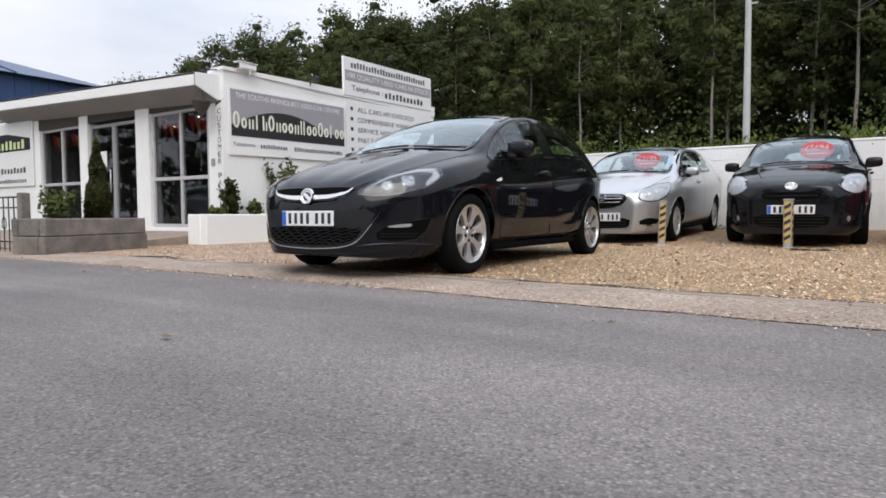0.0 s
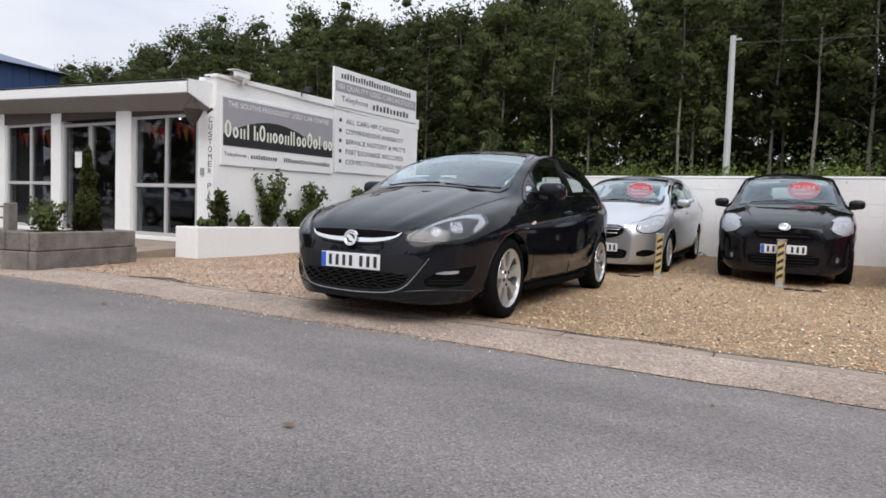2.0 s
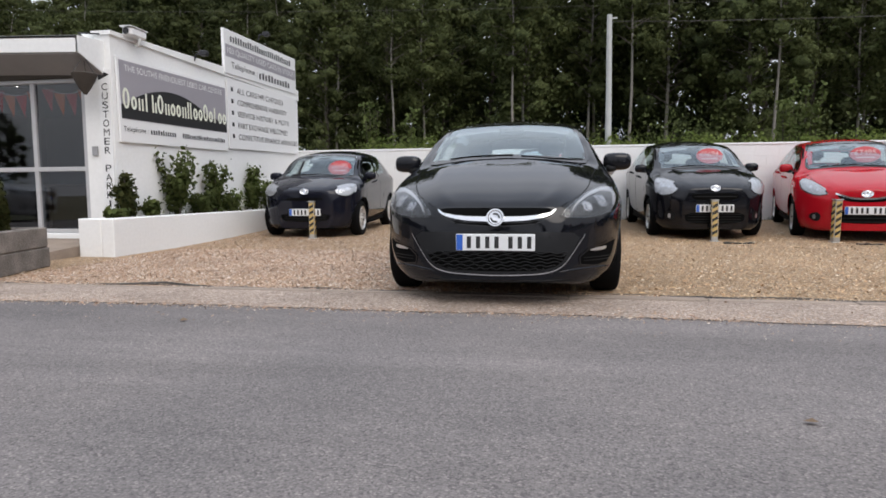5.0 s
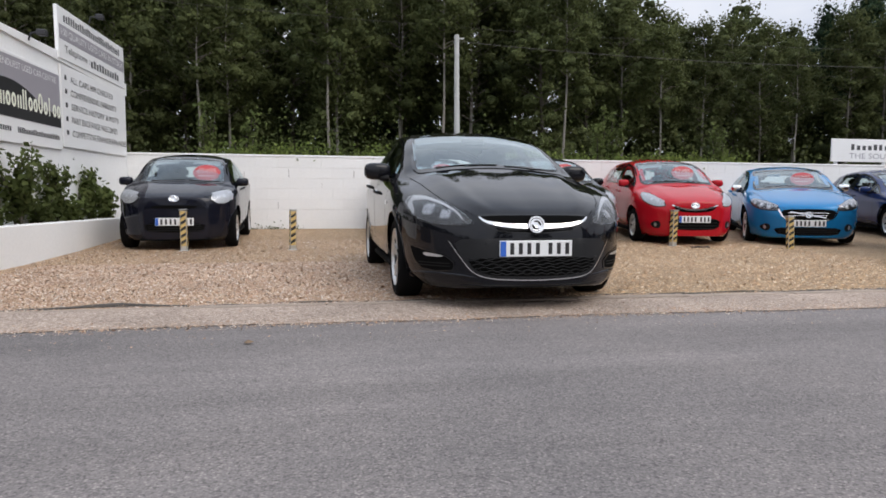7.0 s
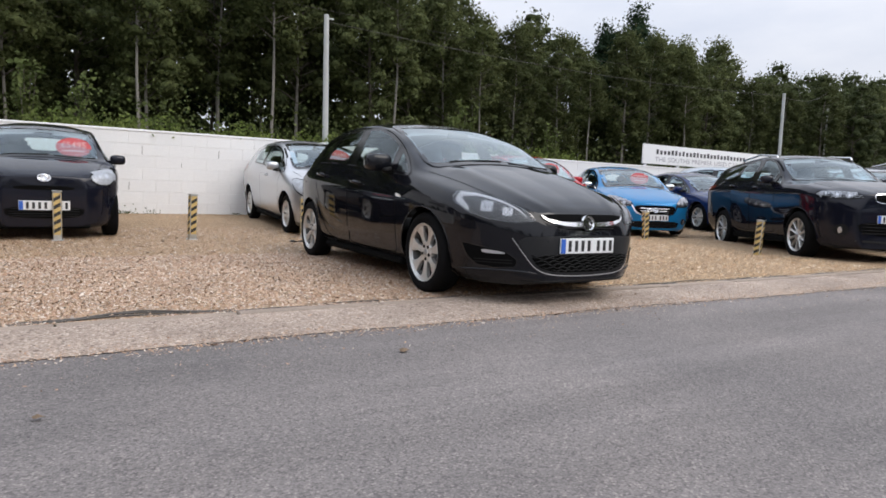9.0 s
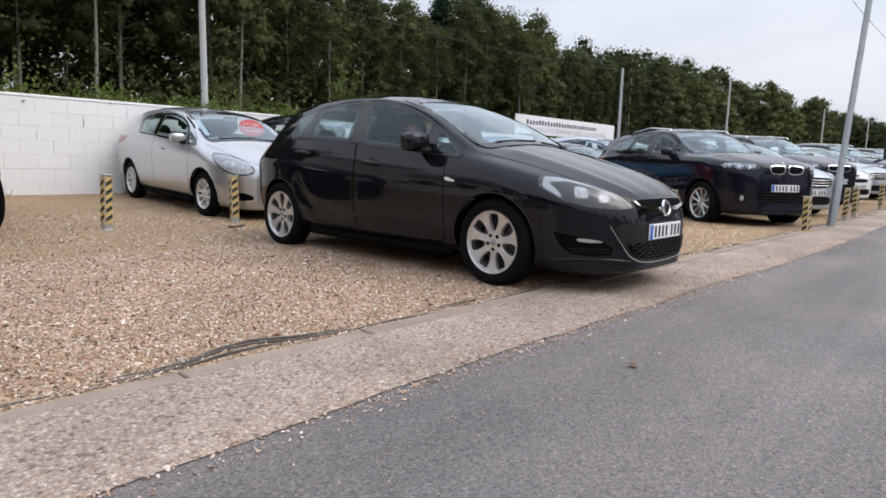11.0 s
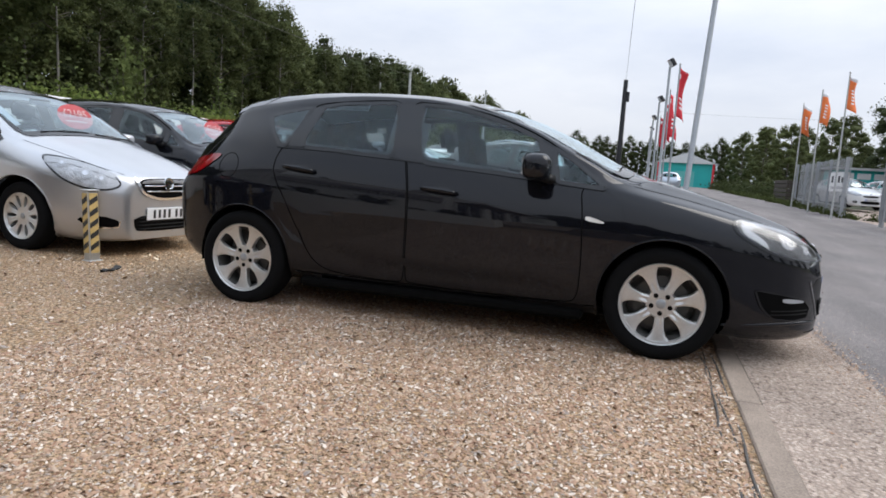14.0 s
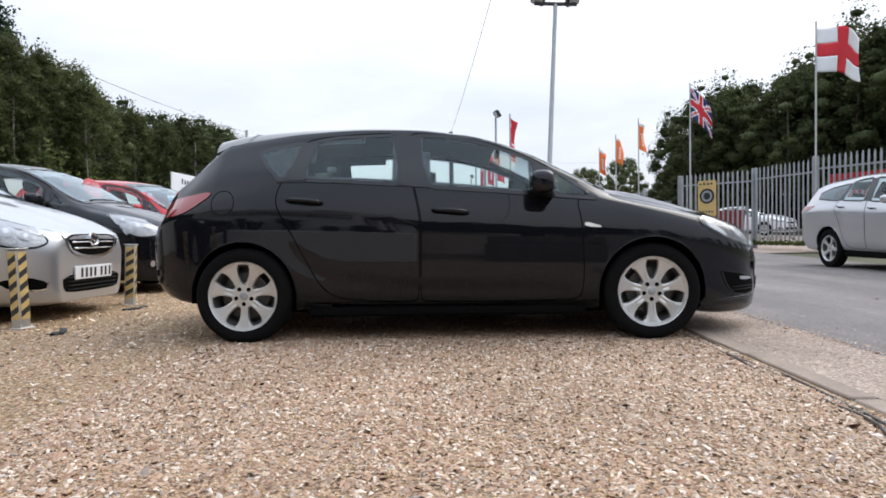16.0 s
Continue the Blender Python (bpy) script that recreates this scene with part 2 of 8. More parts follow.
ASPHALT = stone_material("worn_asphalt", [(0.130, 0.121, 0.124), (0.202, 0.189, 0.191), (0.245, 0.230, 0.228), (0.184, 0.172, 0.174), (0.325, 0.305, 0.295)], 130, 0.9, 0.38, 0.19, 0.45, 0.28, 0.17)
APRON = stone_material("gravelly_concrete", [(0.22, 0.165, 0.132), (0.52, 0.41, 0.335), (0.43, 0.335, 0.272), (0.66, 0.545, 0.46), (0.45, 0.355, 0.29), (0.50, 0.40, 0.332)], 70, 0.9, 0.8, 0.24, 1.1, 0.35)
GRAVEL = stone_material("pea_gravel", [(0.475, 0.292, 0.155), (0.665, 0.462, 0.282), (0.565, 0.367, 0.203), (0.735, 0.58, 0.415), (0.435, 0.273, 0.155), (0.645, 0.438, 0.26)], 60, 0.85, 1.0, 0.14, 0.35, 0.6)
def pebble_material(name, colours, rough=0.55):
    """Loose stones, each of one colour out of several, a little glossy."""
    m = bpy.data.materials.new(name)
    m.use_nodes = True
    n, l = m.node_tree.nodes, m.node_tree.links
    b = n["Principled BSDF"]
    b.inputs["Roughness"].default_value = rough
    b.inputs["Specular IOR Level"].default_value = 0.45
    geo = n.new("ShaderNodeNewGeometry")
    ramp = n.new("ShaderNodeValToRGB")
    ramp.color_ramp.interpolation = "CONSTANT"
    ramp.color_ramp.elements[0].color = (*colours[0][1], 1)
    ramp.color_ramp.elements[1].position = colours[1][0]
    ramp.color_ramp.elements[1].color = (*colours[1][1], 1)
    for at, c in colours[2:]:
        ramp.color_ramp.elements.new(at).color = (*c, 1)
    l.new(geo.outputs["Random Per Island"], ramp.inputs["Fac"])
    tc = n.new("ShaderNodeTexCoord")
    no = n.new("ShaderNodeTexNoise")
    no.inputs["Scale"].default_value = 1.1
    no.inputs["Detail"].default_value = 7
    fine = n.new("ShaderNodeTexNoise")
    fine.inputs["Scale"].default_value = 160
    l.new(tc.outputs["Object"], no.inputs["Vector"])
    l.new(tc.outputs["Object"], fine.inputs["Vector"])
    add = n.new("ShaderNodeMath")
    add.operation = "ADD"
    l.new(no.outputs["Fac"], add.inputs[0])
    l.new(fine.outputs["Fac"], add.inputs[1])
    r = n.new("ShaderNodeMapRange")
    r.inputs["From Min"].default_value = 0.65
    r.inputs["From Max"].default_value = 1.35
    r.inputs["To Min"].default_value = 0.78
    r.inputs["To Max"].default_value = 1.18
    l.new(add.outputs[0], r.inputs["Value"])
    vm = n.new("ShaderNodeVectorMath")
    vm.operation = "SCALE"
    l.new(ramp.outputs["Color"], vm.inputs[0])
    l.new(r.outputs["Result"], vm.inputs["Scale"])
    l.new(vm.outputs["Vector"], b.inputs["Base Color"])
    return m


PEBBLE = pebble_material("loose_pebbles", [(0, (0.275, 0.15, 0.088)), (0.12, (0.415, 0.256, 0.162)), (0.34, (0.48, 0.322, 0.213)), (0.56, (0.355, 0.236, 0.16)), (0.66, (0.54, 0.405, 0.295)), (0.80, (0.335, 0.277, 0.235)), (0.87, (0.70, 0.60, 0.505))])
SANDY_PEBBLE = pebble_material("sandy_pebbles", [(0, (0.38, 0.208, 0.10)), (0.12, (0.57, 0.345, 0.178)), (0.34, (0.66, 0.44, 0.243)), (0.56, (0.50, 0.315, 0.17)), (0.66, (0.72, 0.53, 0.33)), (0.80, (0.45, 0.345, 0.245)), (0.87, (0.84, 0.70, 0.52))])
EARTH = material("earth_and_grass", (0.07, 0.085, 0.035), 0.95, var=0.4, scale=0.6, fine=14, bump=0.6, bump_scale=12, hue=(0.10, 0.085, 0.05))
KERB = material("concrete_edging", (0.30, 0.238, 0.19), 0.9, var=0.42, scale=3.5, fine=140, bump=0.4, bump_scale=120, per_object=0.08)
PAINT_WHITE = material("white_masonry_paint", (0.81, 0.81, 0.81), 0.75, var=0.05, scale=2.2, fine=30, bump=0.35, bump_scale=55, hue=(0.78, 0.78, 0.77), per_object=0.015)
RENDER_WHITE = material("white_render", (0.83, 0.83, 0.82), 0.7, var=0.05, scale=1.4, fine=24, bump=0.2, bump_scale=40, hue=(0.78, 0.78, 0.77))
SIGN_WHITE = material("white_sign_board", (0.80, 0.80, 0.80), 0.4, var=0.03, scale=2, fine=30)
SIGN_GREY = material("mauve_grey_print", (0.33, 0.315, 0.345), 0.4, var=0.04, scale=3)
SIGN_BLACK = material("black_print", (0.02, 0.02, 0.022), 0.45, var=0.1)
SIGN_INK = material("dark_lettering", (0.05, 0.05, 0.055), 0.5, var=0.1)
SIGN_LIGHT = material("pale_lettering", (0.78, 0.80, 0.68), 0.5, var=0.05)
SIGN_LIME = material("lime_lettering", (0.62, 0.74, 0.40), 0.5, var=0.05)
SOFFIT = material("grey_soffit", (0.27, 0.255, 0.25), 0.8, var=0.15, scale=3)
ALU = material("white_window_frame", (0.46, 0.46, 0.47), 0.4, var=0.05)
DOOR_FRAME = material("grey_door_frame", (0.30, 0.30, 0.31), 0.4, var=0.06)
SLEEPER = material("weathered_sleeper", (0.13, 0.112, 0.098), 0.9, var=0.45, scale=5, fine=60, bump=0.8, bump_scale=38, hue=(0.22, 0.195, 0.172), per_object=0.15)
BLUE_CLAD = material("dark_blue_cladding", (0.025, 0.06, 0.16), 0.5, var=0.1)
BLUE_ROOF = material("grey_blue_roofing", (0.09, 0.12, 0.19), 0.5, var=0.15)
TEAL = material("teal_sheeting", (0.02, 0.40, 0.39), 0.6, var=0.1, scale=1)
PALE_ROOF = material("pale_roof_sheet", (0.62, 0.64, 0.65), 0.6, var=0.08)
GALV = material("galvanised_steel", (0.36, 0.38, 0.40), 0.45, 0.6, var=0.15, scale=6, fine=60, per_object=0.08)
POLE_PAINT = material("pale_grey_pole", (0.45, 0.46, 0.45), 0.55, 0.2, var=0.12)
BLACK_METAL = material("black_painted_metal", (0.025, 0.025, 0.028), 0.45, 0.2, var=0.15)
YELLOW = material("hazard_yellow", (0.56, 0.40, 0.15), 0.6, var=0.18, scale=20)
BLACK_TAPE = material("hazard_black", (0.02, 0.02, 0.02), 0.6, var=0.15)
STEEL = material("brushed_post_steel", (0.5, 0.5, 0.48), 0.4, 0.7, var=0.15, scale=25)
BARK = material("grey_bark", (0.10, 0.085, 0.07), 0.95, var=0.35, scale=4, fine=40, bump=0.7, bump_scale=22)
BIRCH = material("birch_bark", (0.25, 0.237, 0.212), 0.85, var=0.35, scale=3, fine=18, bump=0.4, bump_scale=18, hue=(0.16, 0.14, 0.12))
LEAF_A = leaf_material("birch_leaves", (0.070, 0.086, 0.034), (0.110, 0.126, 0.049), 0.25)
LEAF_B = leaf_material("dark_leaves", (0.052, 0.068, 0.030), (0.088, 0.105, 0.042), 0.25)
LEAF_PINE = leaf_material("pine_needles", (0.016, 0.034, 0.019), (0.036, 0.060, 0.030), 0.2)
CROWN = {LEAF_A: crown_material("birch_crown", (0.068, 0.084, 0.034), (0.098, 0.114, 0.045)), LEAF_B: crown_material("dark_crown", (0.048, 0.062, 0.028), (0.074, 0.09, 0.037)),
         LEAF_PINE: crown_material("pine_crown", (0.015, 0.030, 0.018), (0.030, 0.050, 0.026))}
LEAF_BUSH = leaf_material("bush_leaves", (0.085, 0.112, 0.038), (0.14, 0.168, 0.058), 0.3)
LEAF_HEDGE = leaf_material("fresh_hedge_leaves", (0.13, 0.18, 0.045), (0.23, 0.28, 0.08), 0.15)
LEAF_CONIFER = leaf_material("golden_conifer", (0.045, 0.058, 0.022), (0.11, 0.112, 0.04), 0.1)
RED_FLAG = material("red_flag_cloth", (0.62, 0.03, 0.045), 0.8, var=0.1)
ORANGE_FLAG = material("orange_flag_cloth", (0.78, 0.19, 0.05), 0.8, var=0.1)
WHITE_CLOTH = material("white_cloth", (0.78, 0.78, 0.80), 0.8, var=0.05)
NAVY_CLOTH = material("navy_cloth", (0.03, 0.04, 0.14), 0.8, var=0.1)
# the unlit room's dimness is put into this colour
DARK_ROOM = material("dimness_painted_interior", (0.24, 0.225, 0.23), 0.8, var=0.15)
WOOD = material("brown_timber", (0.16, 0.11, 0.07), 0.8, var=0.25, scale=8, fine=60)
PAPER = material("white_paper", (0.75, 0.75, 0.73), 0.8, var=0.03)
CABLE = material("dusty_cable", (0.075, 0.068, 0.061), 0.7, var=0.2)
CRACK = material("dark_joint", (0.16, 0.15, 0.14), 0.9, var=0.3)
BRICK = material("weathered_timber_brown", (0.055, 0.045, 0.036), 0.9, var=0.25)
# tint darkened to dim the room behind the panes
GLASS = glass_material("window_glass", (0.60, 0.62, 0.65), 0.0, 0.045, 1.3)
CAR_GLASS = glass_material("car_glass", (0.82, 0.90, 0.89), 0.0, 0.040, 1.1, (0.86, 0.97, 1.0))
CAR_SCREEN = glass_material("windscreen_glass", (0.74, 0.84, 0.87), 0.0, 0.06, 1.2, (0.88, 0.97, 1.0), 4.0)
# the dark cabin behind the rear quarter pane is put into this tint
DIM_GLASS = glass_material("cabin_dark_glass", (0.22, 0.25, 0.26), 0.0, 0.045, 1.5, (0.86, 0.97, 1.0))
LENS = glass_material("lamp_lens", (0.92, 0.93, 0.94))

# ---- mesh tools ----
class Build:
    """Gathers vertices and faces of one part."""
    def __init__(self):
        self.v, self.f = [], []

    def add(self, verts, faces):
        k = len(self.v)
        self.v += [tuple(p) for p in verts]
        self.f += [tuple(i + k for i in q) for q in faces]
        return self

    def box(self, x0, x1, y0, y1, z0, z1, b=0.0, m=None):
        b = min(b, 0.45 * min(abs(x1 - x0), abs(y1 - y0), abs(z1 - z0)))
        if b <= 0:
            vs = [(x, y, z) for x in (x0, x1) for y in (y0, y1) for z in (z0, z1)]
            fs = [(0, 1, 3, 2), (4, 6, 7, 5), (0, 4, 5, 1), (2, 3, 7, 6), (0, 2, 6, 4), (1, 5, 7, 3)]
        else:
            bm = bmesh.new()
            bmesh.ops.create_cube(bm, size=1)
            for p in bm.verts:
                p.co = ((x0 + x1) / 2 + p.co.x * (x1 - x0), (y0 + y1) / 2 + p.co.y * (y1 - y0), (z0 + z1) / 2 + p.co.z * (z1 - z0))
            bmesh.ops.bevel(bm, geom=bm.edges[:], offset=b, segments=1, affect="EDGES")
            bm.verts.index_update()
            vs = [p.co.copy() for p in bm.verts]
            fs = [tuple(p.index for p in q.verts) for q in bm.faces]
            bm.free()
        if m is not None:
            vs = [m @ Vector(p) for p in vs]
        return self.add(vs, fs)

    def tube(self, pts, r, seg=8, caps=True, squash=1.0):
        """A tube along points; r is one radius or one for each point."""
        pts = [Vector(p) for p in pts]
        rs = [r] * len(pts) if isinstance(r, (int, float)) else list(r)
        k = len(self.v)
        up = None
        for i, p in enumerate(pts):
            d = (pts[min(i + 1, len(pts) - 1)] - pts[max(i - 1, 0)]).normalized()
            if up is None or abs(d.dot(up)) > 0.95:
                up = Vector((0, 0, 1)) if abs(d.z) < 0.9 else Vector((1, 0, 0))
            s = d.cross(up).normalized()
            u = s.cross(d).normalized()
            up = u
            for a in range(seg):
                w = 2 * math.pi * a / seg
                self.v.append(tuple(p + rs[i] * (math.cos(w) * s + squash * math.sin(w) * u)))
        for i in range(len(pts) - 1):
            for a in range(seg):
                c = (a + 1) % seg
                self.f.append((k + i * seg + a, k + i * seg + c, k + (i + 1) * seg + c, k + (i + 1) * seg + a))
        if caps:
            self.f.append(tuple(k + a for a in reversed(range(seg))))
            self.f.append(tuple(k + (len(pts) - 1) * seg + a for a in range(seg)))
        return self

    def lathe(self, profile, seg=32, m=None):
        """Turns (radius, height) pairs round the z axis."""
        k = len(self.v)
        for r, z in profile:
            for a in range(seg):
                w = 2 * math.pi * a / seg
                p = Vector((r * math.cos(w), r * math.sin(w), z))
                self.v.append(tuple(m @ p if m is not None else p))
        for i in range(len(profile) - 1):
            for a in range(seg):
                c = (a + 1) % seg
                self.f.append((k + i * seg + a, k + i * seg + c, k + (i + 1) * seg + c, k + (i + 1) * seg + a))
        return self

    def plate(self, outline, y0, y1):
        """A flat plate from an (x, z) outline between two depths."""
        k, n = len(self.v), len(outline)
        self.v += [(x, y0, z) for x, z in outline] + [(x, y1, z) for x, z in outline]
        self.f += [tuple(range(k, k + n)), tuple(range(k + 2 * n - 1, k + n - 1, -1))]
        self.f += [(k + i, k + n + i, k + n + (i + 1) % n, k + (i + 1) % n) for i in range(n)]
        return self

    def mesh(self, name, mat, smooth=False):
        me = bpy.data.meshes.new(name)
        me.from_pydata(self.v, [], self.f)
        if mat:
            me.materials.append(mat)
        if smooth:
            me.shade_smooth()
            if smooth is not True:
                me.set_sharp_from_angle(angle=radians(smooth))
        me.update()
        return me


def part(name, what, mat, parent=None, label="", smooth=False):
    """Links a Build or a bmesh as one mesh object under a thing or a part."""
    if isinstance(what, Build):
        me = what.mesh(name, mat, smooth)
    elif isinstance(what, bpy.types.Mesh):
        me = what
    else:
        me = bpy.data.meshes.new(name)
        what.to_mesh(me)
        what.free()
        me.materials.append(mat)
        if smooth:
            me.shade_smooth()
    ob = new(name, me)
    if parent:
        ob.parent = parent
    if label:
        ob["label"] = label
    return ob


def thing(name, m, label, category, group="", kind=""):
    ob = new(name)
    ob.empty_display_size = 0.1
    ob.matrix_world = m
    return tagged(ob, label, category, group, kind)


def lettering(body, w, h, mat, parent, x, z, y=-0.004, name="lettering", align="left"):
    """Flat letters scaled to a width and height, facing -y of the parent."""
    cu = bpy.data.curves.new(name, "FONT")
    cu.body = body
    ob = bpy.data.objects.new(name, cu)
    scene.collection.objects.link(ob)
    me = bpy.data.meshes.new_from_object(ob.evaluated_get(bpy.context.evaluated_depsgraph_get()))
    scene.collection.objects.unlink(ob)
    bpy.data.objects.remove(ob)
    # words apart: runs of faces with a clear gap between them
    runs = sorted((min(me.vertices[i].co.x for i in q.vertices), max(me.vertices[i].co.x for i in q.vertices), q.index) for q in me.polygons)
    words, reach = [], -9.0
    for a, b, k in runs:
        if a - reach > 0.14:
            words.append([])
        words[-1].append(tuple(me.polygons[k].vertices))
        reach = max(reach, b)
    xs = [p.co.x for p in me.vertices]
    ys = [p.co.y for p in me.vertices]
    x0, x1, y0, y1 = min(xs), max(xs), min(ys), max(ys)
    for p in me.vertices:
        p.co = (x + (p.co.x - x0) / (x1 - x0) * w, y, z + (p.co.y - y0) / (y1 - y0) * h)
    made = []
    for k, fs in enumerate(words):
        used = sorted({i for q in fs for i in q})
        at = {i: j for j, i in enumerate(used)}
        made.append(part(name, Build().add([me.vertices[i].co for i in used], [tuple(at[i] for i in q) for q in fs]), mat, parent))
    return made


def gz(x, y):
    """The height of the ground."""
    a = np.interp(y, [-0.5, 3, 4.5, 5.4, 7, 8.5], [0, 0.01, 0.045, 0.08, 0.14, 0.19])
    b = np.interp(x, [8, 15, 40, 90, 200], [0, 0.09, 0.45, 1.0, 1.7])
    return float(a + b)


def sheet(name, xs, ys, lift, mat, label, category, kind="structure", zf=gz):
    v = [(x, y, zf(x, y) + lift) for y in ys for x in xs]
    n = len(xs)
    f = [(j * n + i, j * n + i + 1, (j + 1) * n + i + 1, (j + 1) * n + i) for j in range(len(ys) - 1) for i in range(n - 1)]
    ob = part(name, Build().add(v, f), mat, smooth=True)
    return tagged(ob, label, category, kind=kind)


# ---- ground, road, apron, edging ----
far_x = [-400, -200, -100, -60, -40, -25, -15, -10, -5, 0, 4, 8, 12, 15, 20, 30, 40, 60, 90, 130, 200, 300, 500]
sheet("ground", far_x, [-400, -150, -60, -30, -15, -8, -6.5, -3, -1, 0, 3, 4.5, 5.4, 7, 8.5, 12, 20, 40, 80, 200, 500], -0.06, EARTH,
      "dark earth and rough grass beyond the road and wall", "ground")
road_x = [-120, -60, -30, -15, -8, -4, 0, 4, 8, 10, 12, 15, 20, 25, 30, 40, 55, 70, 90, 120, 160, 200]
sheet("road", road_x, [-6.9, -5, -3.5, -2, -1.12, -0.8], -0.004, ASPHALT, "worn grey asphalt road with pale aggregate and patches", "road")
# the apron's edge to the road wanders a little
ap = Build()
rr = random.Random(5)
ax = [-40 + 0.25 * i for i in range(800)]
edge = [float(np.interp(x, [-4, -2.5, 0.1, 1.4, 2.5, 3.4, 8, 20, 32], [-1.12, -1.085, -1.08, -1.11, -1.14, -1.17, -1.08, -1.10, -1.2])) + 0.035 * noise.noise((x * 0.7, 0.3, 0)) + 0.03 * noise.noise((x * 3.1, 7, 0)) for x in ax]
ap.add([(x, e, gz(x, e) + 0.001) for x, e in zip(ax, edge)] + [(x, -0.468 if x < 0.2 else -0.491, gz(x, 0) + (0.0085 if x < 0.2 else 0.005)) for x in ax],
       [(i, i + 1, 800 + i + 1, 800 + i) for i in range(799)])
tagged(part("pavement", ap, APRON), "pinkish gravelly concrete strip beside the road", "pavement", kind="structure")
yx = [-12, -8, -6, -4.9, -4, -3, -2, -1, 0, 1, 2, 3, 4, 5, 6, 8, 10, 12, 15, 20, 30, 40, 60, 90, 120]
sheet("gravel_yard", yx, [-0.36, -0.2, 0.4, 1.2, 2, 3, 3.7, 4.5, 5.4, 6.2, 7, 7.8, 8.55], 0.0, GRAVEL, "yellow-brown pea gravel forecourt of the car lot", "gravel")

sheet("yard_entrance", [12.5, 15, 18, 22, 27, 34], [-17, -13, -10, -8, -6.85], -0.03, APRON, "sandy worn ground at the gate across the road", "ground")

PIECE_LEN = 0.955
kerb_row = thing("edging_kerb", pose(0, 0, 0), "flush grey concrete edging between gravel and road strip", "kerb", kind="structure")
km = Build().box(0.004, PIECE_LEN - 0.004, -0.475, -0.36, -0.16, 0.010, 0.007).mesh("edging_stone", KERB)
for i in range(-14, 60):
    x = 1.48 + i * PIECE_LEN
    k = new("edging_stone", km)
    k.parent = kerb_row
    k.matrix_basis = pose(x, rr.uniform(-0.006, 0.006), gz(x, 0) + rr.uniform(-0.004, 0.004), 0, 0, rr.uniform(-0.25, 0.25))

# old cables half buried in the gravel along the edging
for off, seed in ((-0.322, 3), (-0.295, 8), (-0.255, 13)):
    pts = []
    for i in range(120):
        x = -4.3 + i * 0.16
        pts.append((x, off + (0.10 if seed != 3 else 0.03) * math.exp(-((x + 2.93) / 0.2) ** 2) + 0.035 * noise.noise((x * 0.55, seed, 0)) + 0.022 * noise.noise((x * 2.6, seed, 4)), gz(x, 0) - 0.003 + 0.014 * noise.noise((x * 1.7, 1, seed)) + 0.012 * math.exp(-((x + 2.93) / 0.3) ** 2)))
    tagged(part("cable", Build().tube(pts, 0.0062, 6), CABLE, smooth=True), "dusty black cable lying in the gravel along the edging", "cable", "cables on the gravel")

# ---- loose pebbles over the near gravel ----
def pebbles(name, count, x0, x1, y0, y1, size, seed, mat=PEBBLE):
    rs = np.random.RandomState(seed)
    base = np.array([(1, 0, 0), (0.3, 0.95, 0), (-0.8, 0.6, 0), (-0.8, -0.6, 0), (0.3, -0.95, 0), (0.1, 0, 0.75)], float)
    faces0 = np.array([(0, 1, 5), (1, 2, 5), (2, 3, 5), (3, 4, 5), (4, 0, 5)])
    px, py = rs.uniform(x0, x1, count), rs.uniform(y0, y1, count)
    s = size * np.exp(rs.normal(0, 0.32, count))
    a = rs.uniform(0, 2 * np.pi, count)
    jit = rs.uniform(0.75, 1.25, (count, 6, 3))
    p = base[None] * jit
    p = p * np.stack([s * rs.uniform(1.0, 2.1, count), s * rs.uniform(0.55, 1.0, count), s * rs.uniform(0.45, 0.9, count)], -1)[:, None]
    tilt = rs.normal(0, 0.35, (count, 2))
    p[:, :, 2] += p[:, :, 0] * tilt[:, :1] + p[:, :, 1] * tilt[:, 1:]
    c, sn = np.cos(a)[:, None], np.sin(a)[:, None]
    q = np.stack([p[..., 0] * c - p[..., 1] * sn + px[:, None], p[..., 0] * sn + p[..., 1] * c + py[:, None], p[..., 2]], -1)
    g = np.interp(py, [-0.5, 3, 4.5, 5.4, 7, 8.5], [0, 0.01, 0.045, 0.08, 0.14, 0.19]) + np.interp(px, [8, 15, 40], [0, 0.09, 0.45])
    q[..., 2] += g[:, None] + 0.001
    f = (faces0[None] + 6 * np.arange(count)[:, None, None]).reshape(-1, 3)
    me = bpy.data.meshes.new(name)
    me.from_pydata(q.reshape(-1, 3).tolist(), [], f.tolist())
    me.materials.append(mat)
    me.shade_smooth()
    ob = new(name, me)
    return tagged(ob, "loose tan and cream pebbles of the gravel yard", "gravel", kind="stuff")


pebbles("gravel_stones", 110000, -4.6, 0.4, -0.33, 2.9, 0.0055, 11)
pebbles("gravel_stones", 22000, -4.8, -0.4, -0.33, 6.0, 0.007, 12)
pebbles("gravel_stones", 25000, -0.6, 6.0, -0.33, 6.0, 0.007, 16, SANDY_PEBBLE)
pebbles("scattered_stones", 16000, -5.0, 5.0, -1.14, -0.49, 0.0045, 13)
pebbles("scattered_stones", 3000, -5.0, 6.0, -1.22, -1.02, 0.0032, 14)
pebbles("scattered_stones", 500, -5.0, 6.0, -1.6, -1.2, 0.0030, 15)

